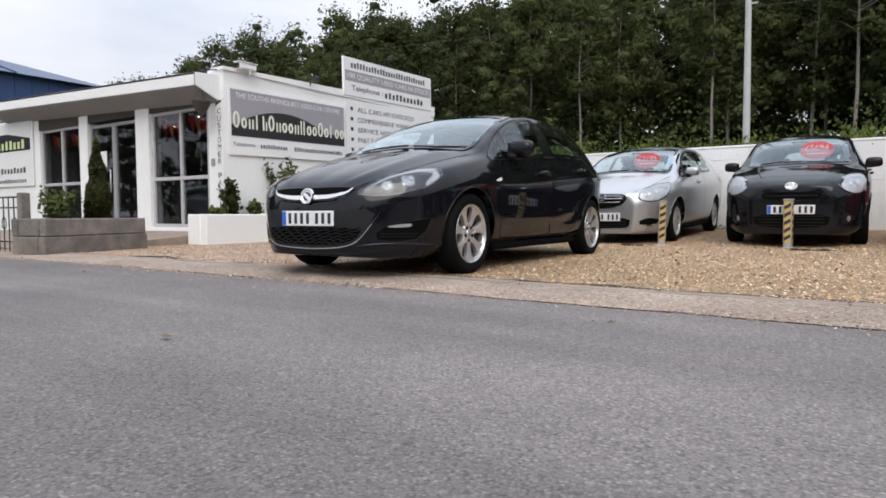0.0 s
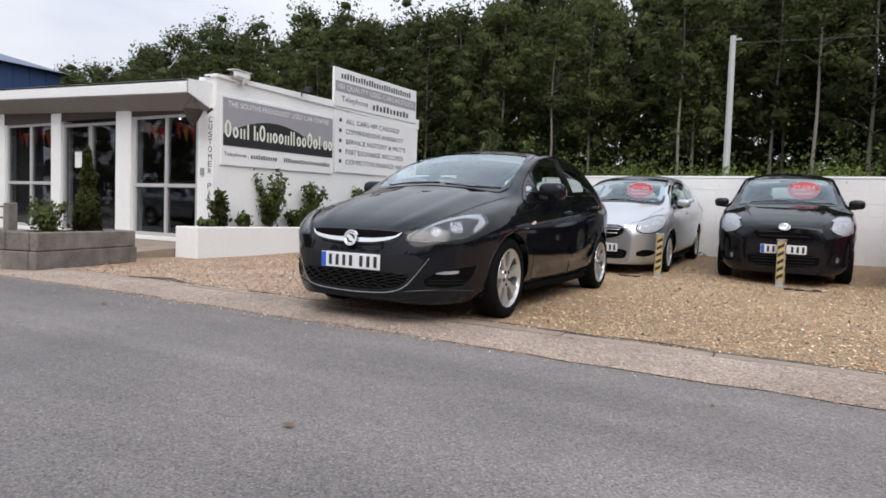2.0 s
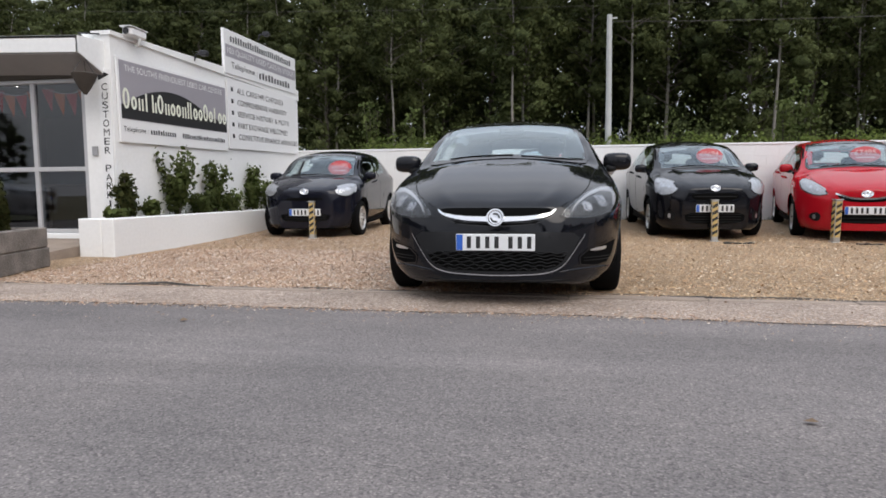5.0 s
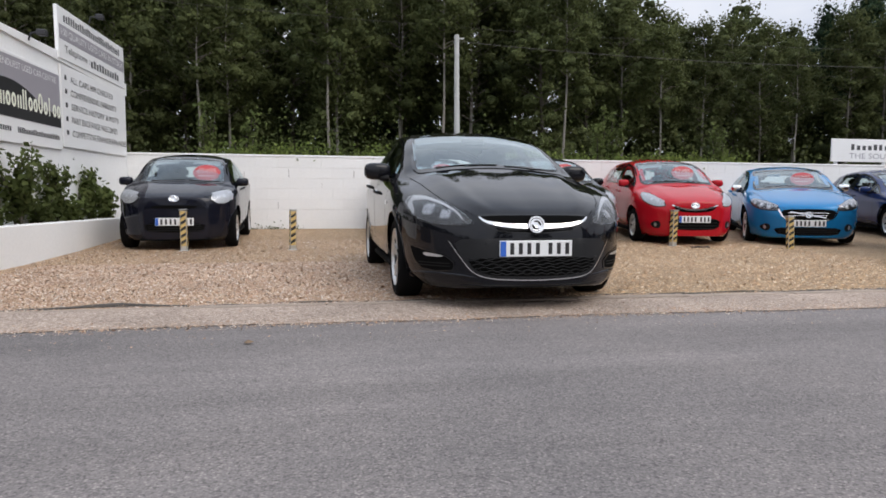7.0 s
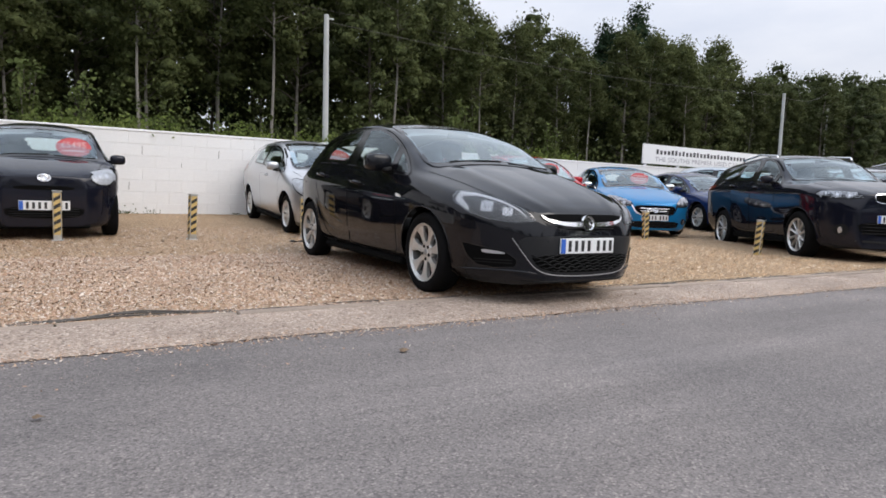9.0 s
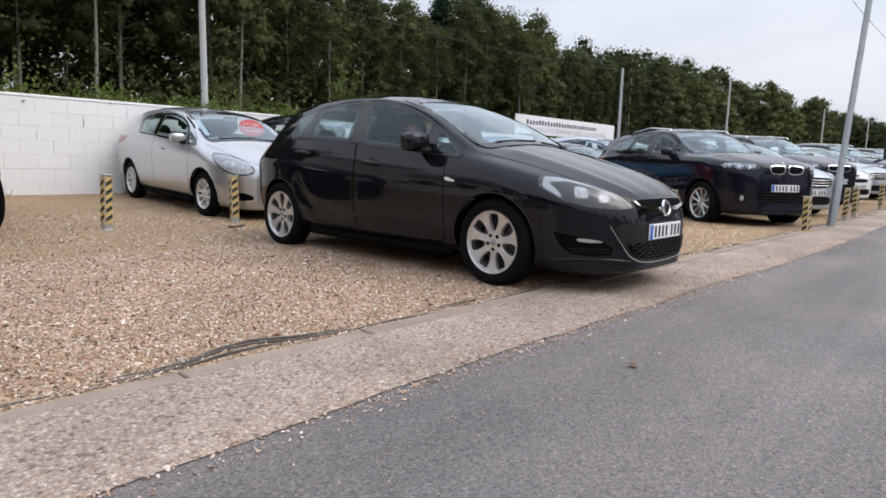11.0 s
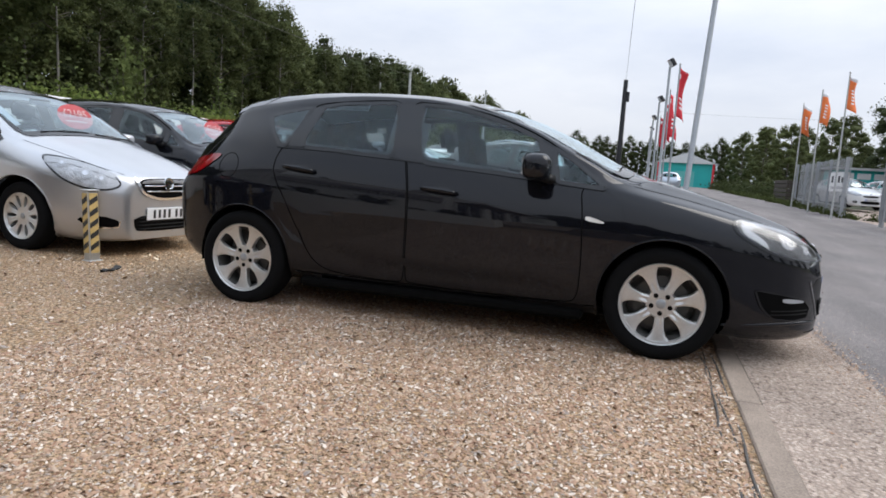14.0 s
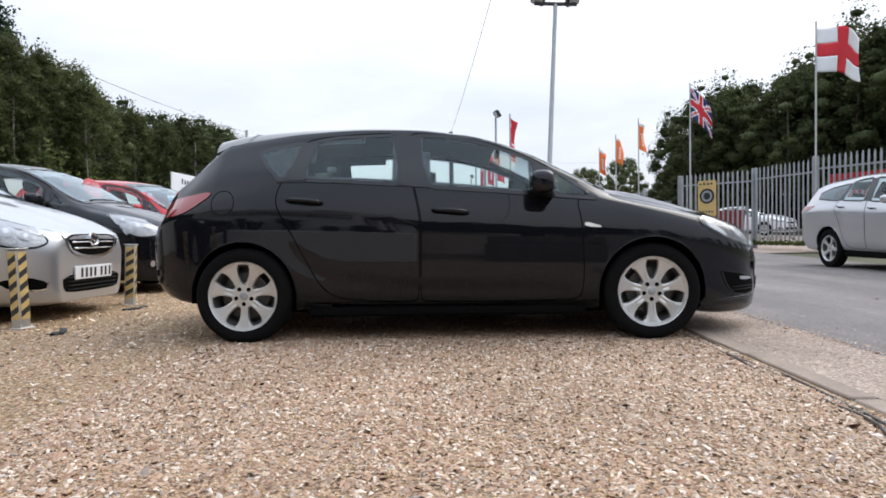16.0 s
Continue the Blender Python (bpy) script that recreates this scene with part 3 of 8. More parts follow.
# dark leaves and bits on gravel and road
for k in range(26):
    r3 = random.Random(100 + k)
    x, y = r3.uniform(-5, 8), r3.choice([r3.uniform(3.6, 5.2), r3.uniform(-5, -1.5), r3.uniform(0.3, 4)])
    s = r3.uniform(0.010, 0.028)
    n5 = 7
    ring = [(x + s * r3.uniform(0.5, 1) * math.cos(6.283 * i / n5) * 1.5, y + s * r3.uniform(0.4, 1) * math.sin(6.283 * i / n5), gz(x, y) + r3.uniform(0.004, 0.012)) for i in range(n5)]
    b = Build().add(ring + [(x, y, gz(x, y) + 0.02)], [(i, (i + 1) % n5, n5) for i in range(n5)])
    tagged(part("dead_leaf", b, WOOD), "dark withered leaf lying on the ground", "leaf", "fallen leaves")

# scraps of old rubber edging by the bollards
for k, (x, y, l, a) in enumerate(((0.85, 4.28, 0.30, -8), (2.95, 4.2, 0.40, 4), (-0.55, 4.1, 0.25, 20), (4.6, 4.2, 0.32, -5))):
    q = 9
    v = []
    for i in range(q):
        u = i / (q - 1) - 0.5
        w = 0.022 + 0.018 * noise.noise((u * 6, k, 2))
        zz = gz(x, y) + 0.012 + 0.02 * noise.noise((u * 4, k, 7))
        v += [(u * l, 0.10 * u * u - w, zz), (u * l, 0.10 * u * u + w, zz + 0.006), (u * l, 0.10 * u * u + w, zz - 0.02), (u * l, 0.10 * u * u - w, zz - 0.02)]
    f = [(4 * i + j, 4 * i + (j + 1) % 4, 4 * i + 4 + (j + 1) % 4, 4 * i + 4 + j) for i in range(q - 1) for j in range(4)]
    o = part("rubber_strip", Build().add(v, f), BLACK_TAPE, smooth=40)
    o.matrix_world = pose(x, y, 0, 0, 0, a)
    tagged(o, "torn dark rubber strip lying on the gravel", "rubber strip", "scraps on the gravel")

# ---- back wall of painted blocks ----
WALL_Y = 8.55
wall = thing("wall_back", pose(0, 0, 0), "white painted concrete block wall behind the parked cars", "wall", kind="structure")
part("wall_core", Build().box(-5.35, 46, WALL_Y + 0.006, WALL_Y + 0.2, -0.2, 1.69), PAINT_WHITE, wall)
part("coping", Build().box(-5.35, 46, WALL_Y - 0.012, WALL_Y + 0.215, 1.69, 1.735, 0.01), PAINT_WHITE, wall)
BW, BH = 0.45, 0.2185
bmsh = Build().box(0.0012, BW - 0.0012, -0.002, 0.05, 0.0012, BH - 0.0012, 0.003).mesh("block", PAINT_WHITE)
rest = Build()
made = 0
for row in range(8):
    for col in range(-1, 114):
        x = -5.3 + col * BW + (0.5 * BW if row % 2 else 0)
        if x < -5.35:
            continue
        z = -0.06 + row * BH
        dy = rr.uniform(-0.0015, 0.0015)
        if x < 11.2 and made < 300:
            o = new("block", bmsh)
            o.parent = wall
            o.matrix_basis = pose(x, WALL_Y + dy, z, rr.uniform(-0.3, 0.3), 0, rr.uniform(-0.2, 0.2))
            made += 1
        else:
            rest.box(x + 0.0012, x + BW - 0.0012, WALL_Y - 0.002 + dy, WALL_Y + 0.05, z + 0.0012, z + BH - 0.0012)
for row, col, w, h in ((6, 7, 0.006, 0.17), (5, 8, 0.004, 0.10), (6, 10, 0.007, 0.16), (3, 6, 0.006, 0.15), (7, 11, 0.004, 0.09), (5, 13, 0.005, 0.14), (6, 16, 0.006, 0.15), (4, 17, 0.004, 0.12), (6, 5, 0.004, 0.11)):
    x = -5.3 + col * BW + (0.5 * BW if row % 2 else 0)
    z = -0.06 + row * BH
    part("open_joint", Build().add([(x - w, WALL_Y - 0.0045, z + 0.02), (x + w * 0.6, WALL_Y - 0.0045, z + 0.03), (x + w, WALL_Y - 0.0045, z + 0.02 + h), (x - w * 0.5, WALL_Y - 0.0045, z + 0.01 + h)], [(0, 1, 2, 3)]), CRACK, wall)
ro = part("blocks", rest, PAINT_WHITE, wall)
ro["kind"] = "stuff"

# ---- showroom ----
SX, FY = -5.28, 2.44          # side wall plane, front plane
bld = thing("showroom_walls", pose(0, 0, 0), "white rendered flat-roofed showroom building", "building", kind="structure")
def side_top(y):
    return 2.83 + 0.03 * (y - 2.4)
def prism(y0, y1, x0, x1, z0, top0, top1):
    return Build().add([(x0, y0, z0), (x1, y0, z0), (x1, y1, z0), (x0, y1, z0), (x0, y0, top0), (x1, y0, top0), (x1, y1, top1), (x0, y1, top1)],
                       [(0, 3, 2, 1), (4, 5, 6, 7), (0, 1, 5, 4), (1, 2, 6, 5), (2, 3, 7, 6), (3, 0, 4, 7)])
part("side_wall", prism(FY, 8.5, SX - 0.22, SX, 0, side_top(FY), side_top(8.5)), RENDER_WHITE, bld)
part("wall_coping", prism(FY - 0.03, 8.5, SX - 0.25, SX + 0.03, side_top(FY), side_top(FY) + 0.05, side_top(8.5) + 0.05), RENDER_WHITE, bld)
part("corner_post", Build().box(-5.70, SX - 0.003, FY - 0.004, FY + 0.25, 0, 2.86, 0.01), RENDER_WHITE, bld)
part("pier", Build().box(-7.79, -7.36, FY - 0.05, FY + 0.2, 0, 2.45, 0.01), RENDER_WHITE, bld)
part("pier", Build().box(-9.82, -9.50, FY - 0.05, FY + 0.2, 0, 2.45, 0.01), RENDER_WHITE, bld)
part("end_wall", Build().box(-19.5, -11.55, FY - 0.02, FY + 0.2, 0, 2.62), RENDER_WHITE, bld)
part("lintel", Build().box(-11.55, -5.70, FY - 0.03, FY + 0.2, 2.30, 2.70), BRICK, bld)
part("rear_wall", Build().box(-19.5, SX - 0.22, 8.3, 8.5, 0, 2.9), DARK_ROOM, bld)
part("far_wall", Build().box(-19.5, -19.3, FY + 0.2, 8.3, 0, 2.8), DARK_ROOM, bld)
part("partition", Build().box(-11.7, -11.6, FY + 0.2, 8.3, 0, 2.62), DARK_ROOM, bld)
part("plinth", Build().box(-11.55, -5.70, FY - 0.04, FY + 0.2, 0, 0.245, 0.01), RENDER_WHITE, bld)
tagged(part("roof", Build().box(-19.5, SX - 0.22, FY - 0.02, 8.4, 2.705, 2.80), PALE_ROOF), "flat pale roof of the showroom", "roof", kind="structure")
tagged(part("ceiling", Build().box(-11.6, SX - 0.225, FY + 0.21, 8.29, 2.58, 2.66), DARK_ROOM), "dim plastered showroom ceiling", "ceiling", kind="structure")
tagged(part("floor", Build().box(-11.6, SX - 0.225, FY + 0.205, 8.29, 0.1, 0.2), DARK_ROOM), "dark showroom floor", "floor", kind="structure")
# canopy: a rising fascia with a sloping grey soffit
def canopy_z(x):
    return 2.72 + 0.034 * (-5.4 - x)
can = thing("canopy", pose(0, 0, 0), "white fascia canopy with grey sloping soffit over the showroom front", "canopy", kind="structure")
xa, xb, yf = -5.38, -13.0, 1.98
za, zb = canopy_z(xa), canopy_z(xb)
part("fascia", Build().add([(xa, yf, za - 0.2), (xb, yf, zb - 0.2), (xb, yf, zb), (xa, yf, za), (xa, yf + 0.04, za - 0.2), (xb, yf + 0.04, zb - 0.2), (xb, yf + 0.04, zb), (xa, yf + 0.04, za)],
     [(0, 3, 2, 1), (4, 5, 6, 7), (0, 1, 5, 4), (3, 7, 6, 2), (0, 4, 7, 3), (1, 2, 6, 5)]), RENDER_WHITE, can)
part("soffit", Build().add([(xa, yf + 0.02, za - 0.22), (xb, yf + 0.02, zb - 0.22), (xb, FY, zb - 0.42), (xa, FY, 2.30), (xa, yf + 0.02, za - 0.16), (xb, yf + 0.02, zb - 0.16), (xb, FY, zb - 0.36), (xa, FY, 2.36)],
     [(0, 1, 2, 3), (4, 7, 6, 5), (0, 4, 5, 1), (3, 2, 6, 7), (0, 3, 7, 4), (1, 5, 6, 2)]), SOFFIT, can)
part("canopy_top", Build().add([(xa, yf, za + 0.003), (xb, yf, zb + 0.003), (xb, FY + 0.3, zb + 0.03), (xa, FY + 0.3, za + 0.03), (xa, yf, za - 0.03), (xb, yf, zb - 0.03), (xb, FY + 0.3, zb), (xa, FY + 0.3, za)],
     [(0, 3, 2, 1), (4, 5, 6, 7), (0, 1, 5, 4), (3, 7, 6, 2), (0, 4, 7, 3), (1, 2, 6, 5)]), PALE_ROOF, can)
part("end_cap", Build().add([(xa + 0.01, yf, za - 0.2), (xa + 0.01, FY, 2.32), (xa + 0.01, FY, za + 0.03), (xa + 0.01, yf, za), (xa - 0.02, yf, za - 0.2), (xa - 0.02, FY, 2.32), (xa - 0.02, FY, za + 0.03), (xa - 0.02, yf, za)],
     [(0, 1, 2, 3), (4, 7, 6, 5), (0, 4, 5, 1), (1, 5, 6, 2), (2, 6, 7, 3), (3, 7, 4, 0)]), RENDER_WHITE, can)

def window(name, xl, xr, mull, z0, z1, trans, label, cat="window", mat=ALU):
    w = thing(name, pose(0, FY + 0.04, 0), label, cat, kind="structure")
    fw = 0.055
    for a, b, c, d in ((xl, xl + fw, z0, z1), (xr - fw, xr, z0, z1), (xl + fw, xr - fw, z1 - fw, z1), (xl + fw, xr - fw, z0, z0 + fw)):
        part("window_frame", Build().box(a, b, -0.03, 0.05, c, d, 0.006), mat, w)
    for mx in mull:
        part("mullion", Build().box(mx - 0.03, mx + 0.03, -0.028, 0.05, z0 + fw, z1 - fw, 0.005), mat, w)
    edges = [xl + fw] + [q for mx in mull for q in (mx - 0.03, mx + 0.03)] + [xr - fw]
    for a, b in zip(edges[::2], edges[1::2]):
        if trans:
            part("transom", Build().box(a, b, -0.027, 0.05, trans - 0.03, trans + 0.03, 0.005), mat, w)
        for c, d in ([(z0 + fw, trans - 0.03), (trans + 0.03, z1 - fw)] if trans else [(z0 + fw, z1 - fw)]):
            g = part("pane", Build().box(a, b, 0.006, 0.014, c, d), GLASS, w)
            g.visible_shadow = False
    return w


window("window_1", -7.36, -5.70, [-6.50], 0.25, 2.30, 1.11, "large white-framed showroom window with four panes")
window("window_2", -11.55, -9.82, [-10.65], 0.25, 2.30, 1.12, "white-framed showroom window beside the entrance")
d = window("door_1", -8.64, -7.79, [], 0.2, 2.24, 0, "dark glazed entrance door leaf in a grey frame", "door", DOOR_FRAME)
d2 = window("door_2", -9.50, -8.64, [], 0.2, 2.24, 0, "glazed grey entrance door with a paper notice", "door", DOOR_FRAME)
part("door_handle", Build().tube([(-8.72, -0.06, 0.9), (-8.72, -0.06, 1.35)], 0.014, 8), STEEL, d2, "upright steel pull handle", True)
tagged(part("notice", Build().box(-9.15, -8.93, FY + 0.028, FY + 0.034, 1.42, 1.72), PAPER), "white paper notice on the entrance glass", "notice")
# inside: a few ceiling spots, desk, chairs as dim forms
for k, (x, y) in enumerate(((-6.2, 4.0), (-7.0, 5.2), (-8.4, 4.2), (-10.2, 4.8), (-6.4, 6.6))):
    s = thing("ceiling_spot", pose(x, y, 2.575), "small lit recessed ceiling spotlight in the showroom", "ceiling light", "showroom spots")
    glow = bpy.data.materials.get("spot_glow")
    if not glow:
        glow = bpy.data.materials.new("spot_glow")
        glow.use_nodes = True
        gb = glow.node_tree.nodes["Principled BSDF"]
        gb.inputs["Emission Color"].default_value = (1, 0.9, 0.75, 1)
        gb.inputs["Emission Strength"].default_value = 45.0
    part("bezel", Build().lathe([(0.05, 0.0), (0.055, -0.012), (0.04, -0.014), (0.038, 0.0)], 16), STEEL, s)
    part("lamp", Build().lathe([(0.0, -0.006), (0.036, -0.006)], 16), glow, s)
desk = thing("desk", pose(-7.2, 4.6, 0.2), "dark wooden sales desk inside the showroom", "desk")
part("desk_top", Build().box(-0.8, 0.8, -0.4, 0.4, 0.70, 0.74, 0.01), WOOD, desk)
for sx in (-0.74, 0.74):
    part("desk_leg", Build().box(sx - 0.03, sx + 0.03, -0.36, 0.36, 0, 0.70), WOOD, desk)
part("modesty_panel", Build().box(-0.71, 0.71, -0.32, -0.30, 0.15, 0.70), WOOD, desk)
# bunting behind the window tops
for x0b in (-7.2, -6.42, -11.3, -10.5):
    bn = thing("bunting", pose(x0b, FY + 0.13, 2.22), "red and orange pennant bunting hanging inside the window", "bunting", "window bunting")
    part("string", Build().tube([(0.72 * i / 6, 0, -0.10 * math.sin(math.pi * i / 6)) for i in range(7)], 0.004, 5), WHITE_CLOTH, bn)
    for i in range(4):
        x = 0.06 + 0.18 * i
        z = -0.10 * math.sin(math.pi * x / 0.72)
        part("pennant", Build().add([(x - 0.09, 0, z), (x + 0.09, 0, z), (x + 0.03, 0.02, z - 0.30), (x - 0.09, 0.004, z), (x + 0.09, 0.004, z), (x + 0.03, 0.024, z - 0.30)], [(0, 1, 2), (3, 5, 4)]), (RED_FLAG, ORANGE_FLAG)[i % 2], bn)

# ---- signs on the side wall ----
def sign(name, m, w, h, label, depth=0.03):
    s = thing(name, m, label, "sign")
    part("board", Build().box(0, w, 0.0, depth, 0, h, 0.004), SIGN_WHITE, s)
    return s
def bars(parent, x, z, w, h, n, mat, gap=0.38, y=-0.004, seed=1):
    """Plain bars in place of writing that is not set in letters."""
    r = random.Random(seed)
    step = w / n
    for i in range(n):
        ww = step * (1 - gap) * r.uniform(0.85, 1.0)
        part("bar", Build().box(x + i * step, x + i * step + ww, y, 0, z, z + h * r.choice((0.8, 0.8, 1.0))), mat, parent)


on_wall = pose(SX + 0.035, 2.52, 1.46, 0, -1.2, 90)
s1 = sign("name_sign", on_wall, 2.80, 1.12, "white sign with mauve-grey panel, black arch and pale dealer name")
part("grey_panel", Build().box(0.04, 2.76, -0.003, 0, 0.31, 1.08), SIGN_GREY, s1)
lettering("THE SOUTHS FRIENDLIEST USED CAR CENTRE", 2.5, 0.085, SIGN_WHITE, s1, 0.14, 0.945, -0.006)
arch = [(0.04, 0.32), (2.76, 0.32), (2.76, 0.52)] + [(2.76 - 2.72 * i / 24, 0.52 + 0.27 * math.sin(math.pi * min(1, max(0, (i - 5) / 18))) ** 0.8) for i in range(1, 24)] + [(0.04, 0.50)]
part("black_arch", Build().plate(arch, -0.006, -0.0032), SIGN_BLACK, s1)
def ring_plate(cx, cz, rx, rz, w, y0, y1, n=24):
    """A flat ring, as a plain shape."""
    b = Build()
    for k in range(n):
        q = 2 * math.pi * k / n
        for f in (1.0, None):
            x, z = (rx * math.cos(q), rz * math.sin(q)) if f else ((rx - w) * math.cos(q), (rz - w) * math.sin(q))
            b.v += [(cx + x, y0, cz + z), (cx + x, y1, cz + z)]
    for k in range(n):
        i, j = 4 * k, 4 * ((k + 1) % n)
        b.f += [(i, j, j + 2, i + 2), (i, i + 1, j + 1, j), (i + 2, j + 2, j + 3, i + 3)]
    return b


xs0 = 0.07
for k, n in enumerate((5, 5, 3, 5)):
    for i in range(n):
        tall = i == 0
        hgt, wid = (0.275, 0.152) if tall else (0.180, 0.132)
        if (k, i) in ((0, 3), (0, 4), (3, 2)):
            part("name_bar", Build().box(xs0 + 0.02, xs0 + 0.055, -0.010, -0.0062, 0.45, 0.45 + 0.25, 0.008), SIGN_LIGHT, s1)
            if (k, i) == (0, 4):
                part("name_bar", Build().box(xs0 + 0.085, xs0 + 0.118, -0.010, -0.0062, 0.45, 0.60, 0.008), SIGN_LIGHT, s1)
        elif (i + k) % 3 == 2:
            for dx in (0.012, 0.082):
                part("name_bar", Build().box(xs0 + dx, xs0 + dx + 0.034, -0.010, -0.0062, 0.45, 0.45 + hgt * 0.92, 0.008), SIGN_LIGHT, s1)
        else:
            part("name_ring", ring_plate(xs0 + wid * 0.45, 0.45 + hgt / 2, wid * 0.45, hgt / 2, 0.038, -0.010, -0.0062), SIGN_LIGHT, s1)
        xs0 += wid * 1.10
lettering("Telephone :", 0.52, 0.085, SIGN_INK, s1, 0.06, 0.13, -0.004)
bars(s1, 0.64, 0.14, 0.62, 0.075, 11, SIGN_INK, seed=4)
bars(s1, 1.42, 0.135, 1.28, 0.075, 26, SIGN_INK, seed=5)

s2 = sign("service_sign", pose(SX + 0.037, 5.36, 1.57, 0, -1.4, 90), 3.0, 1.22, "white sign listing five services in grey capitals")
for k, line in enumerate(("ALL CARS HPI CHECKED", "COMPREHENSIVE WARRANTY", "SERVICE HISTORY & MOT'S", "PART EXCHANGE WELCOMED", "COMPETITIVE FINANCE ARRANGED")):
    z = 0.99 - k * 0.205
    part("bullet", Build().box(0.13, 0.20, -0.004, 0, z + 0.02, z + 0.09), SIGN_INK, s2)
    lettering(line, 0.088 * len(line) + 0.2, 0.098, SIGN_INK, s2, 0.34, z, -0.004)

s3 = sign("roof_sign", pose(SX + 0.05, 5.27, 2.87, 0, -1.5, 90), 3.06, 0.76, "tall white roof sign with dealer address and stock line", 0.05)
bars(s3, 0.22, 0.56, 2.6, 0.12, 28, SIGN_INK, seed=7)
part("grey_band", Build().box(0.04, 3.02, -0.003, 0, 0.29, 0.50), SIGN_GREY, s3)
lettering("100 QUALITY USED CARS IN STOCK", 2.85, 0.12, SIGN_WHITE, s3, 0.10, 0.335, -0.006)
lettering("Telephone :", 1.0, 0.14, SIGN_INK, s3, 0.22, 0.08, -0.004)
bars(s3, 1.30, 0.08, 1.45, 0.13, 11, SIGN_INK, seed=8)
for y in (0.5, 2.5):
    part("prop", Build().box(y - 0.03, y + 0.03, 0.05, 0.10, -0.25, 0.7), GALV, s3)
cp = sign("parking_sign", pose(SX - 0.185, FY - 0.03, 0.42), 0.175, 1.98, "narrow white upright customer parking sign with black arrow", 0.02)
part("arrow", Build().plate([(0.01, 1.83), (0.01, 1.97), (0.17, 1.90)], -0.004, 0), SIGN_BLACK, cp)
for k, ch in enumerate("CUSTOMER PARKING"):
    if ch != " ":
        lettering(ch, 0.085 if ch != "I" else 0.026, 0.090, SIGN_BLACK, cp, 0.055 if ch != "I" else 0.085, 1.70 - 0.117 * k, -0.004, "letter")
part("bracket", Build().tube([(0.06, 0.01, 2.42), (0.0, -0.30, 2.36), (0.02, -0.12, 2.28), (0.06, 0.01, 2.14)], 0.011, 6), BLACK_METAL, cp)

# alarm lights and camera on the wall
cc = thing("security_camera", pose(SX + 0.02, 2.86, 2.74), "white wall camera in a long housing on a bracket", "security camera")
part("bracket", Build().tube([(0.0, 0.05, 0.06), (0.06, 0.05, 0.05), (0.10, 0.03, 0.14)], 0.018, 8), RENDER_WHITE, cc, smooth=True)
part("housing", Build().box(-0.02, 0.12, -0.18, 0.16, 0.14, 0.25, 0.02), SIGN_WHITE, cc)
part("sunshield", Build().box(-0.035, 0.135, -0.21, 0.17, 0.252, 0.262, 0.003), SIGN_WHITE, cc)
part("lens_window", Build().lathe([(0.0, 0.0), (0.04, 0.0), (0.045, 0.01)], 16, pose(0.05, -0.183, 0.195, 90, 0, 0)), BLACK_METAL, cc)
for (x, y, z) in ((SX + 0.06, 4.35, 2.98), (SX + 0.06, 6.6, 3.82)):
    fl = thing("spotlight", pose(x, y, z), "small dark sign spotlight on an arm", "spotlight")
    part("arm", Build().tube([(-0.03, 0, -0.1), (0.0, 0, 0.0), (0.12, 0, 0.02)], 0.012, 6), BLACK_METAL, fl)
    part("head", Build().box(0.08, 0.2, -0.05, 0.05, -0.03, 0.05, 0.012), BLACK_METAL, fl)
hb = thing("hanging_basket", pose(-5.40, 2.10, 2.02), "dark woven cone hanging basket under the canopy end", "basket")
part("cone", Build().lathe([(0.02, 0.0), (0.07, 0.08), (0.12, 0.17), (0.15, 0.25), (0.145, 0.26), (0.0, 0.24)], 18), BRICK, hb, smooth=40)
for k in range(3):
    part("chain", Build().tube([(0.14 * math.cos(2.1 * k), 0.14 * math.sin(2.1 * k), 0.25), (0, 0, 0.48)], 0.004, 5), BLACK_METAL, hb)
mtr = thing("meter_box", pose(-5.55, FY - 0.006, 1.28), "small grey box on the corner post", "box")
part("case", Build().box(-0.05, 0.03, -0.03, 0.0, 0, 0.12, 0.006), DOOR_FRAME, mtr)

# left sign by the end wall
s4 = sign("left_sign", pose(-15.6, FY - 0.06, 1.12), 3.8, 1.45, "white dealer sign with dark arch on the end wall")
part("black_arch", Build().plate([(0.1, 0.80), (3.7, 0.80), (3.7, 1.05), (2.6, 1.20), (1.4, 1.20), (0.1, 1.05)], -0.006, -0.003), SIGN_BLACK, s4)
bars(s4, 0.3, 0.84, 3.2, 0.2, 16, SIGN_LIME, y=-0.010, seed=12)
bars(s4, 0.3, 0.30, 3.2, 0.13, 20, SIGN_INK, seed=13)
bars(s4, 0.3, 0.08, 3.2, 0.09, 30, SIGN_INK, seed=14)

# ---- low planting wall and beds ----
lw = thing("low_wall", pose(0, 0, 0), "low white painted planter wall along the showroom side", "wall", kind="structure")
part("long_side", Build().box(-5.0, -4.83, 1.75, 8.5, -0.05, 0.475, 0.012), RENDER_WHITE, lw)
part("short_side", Build().box(-5.32, -5.003, 1.75, 1.92, -0.05, 0.474, 0.012), RENDER_WHITE, lw)
part("soil", Build().box(-5.28, -5.003, 1.925, 8.5, 0, 0.38), EARTH, lw)

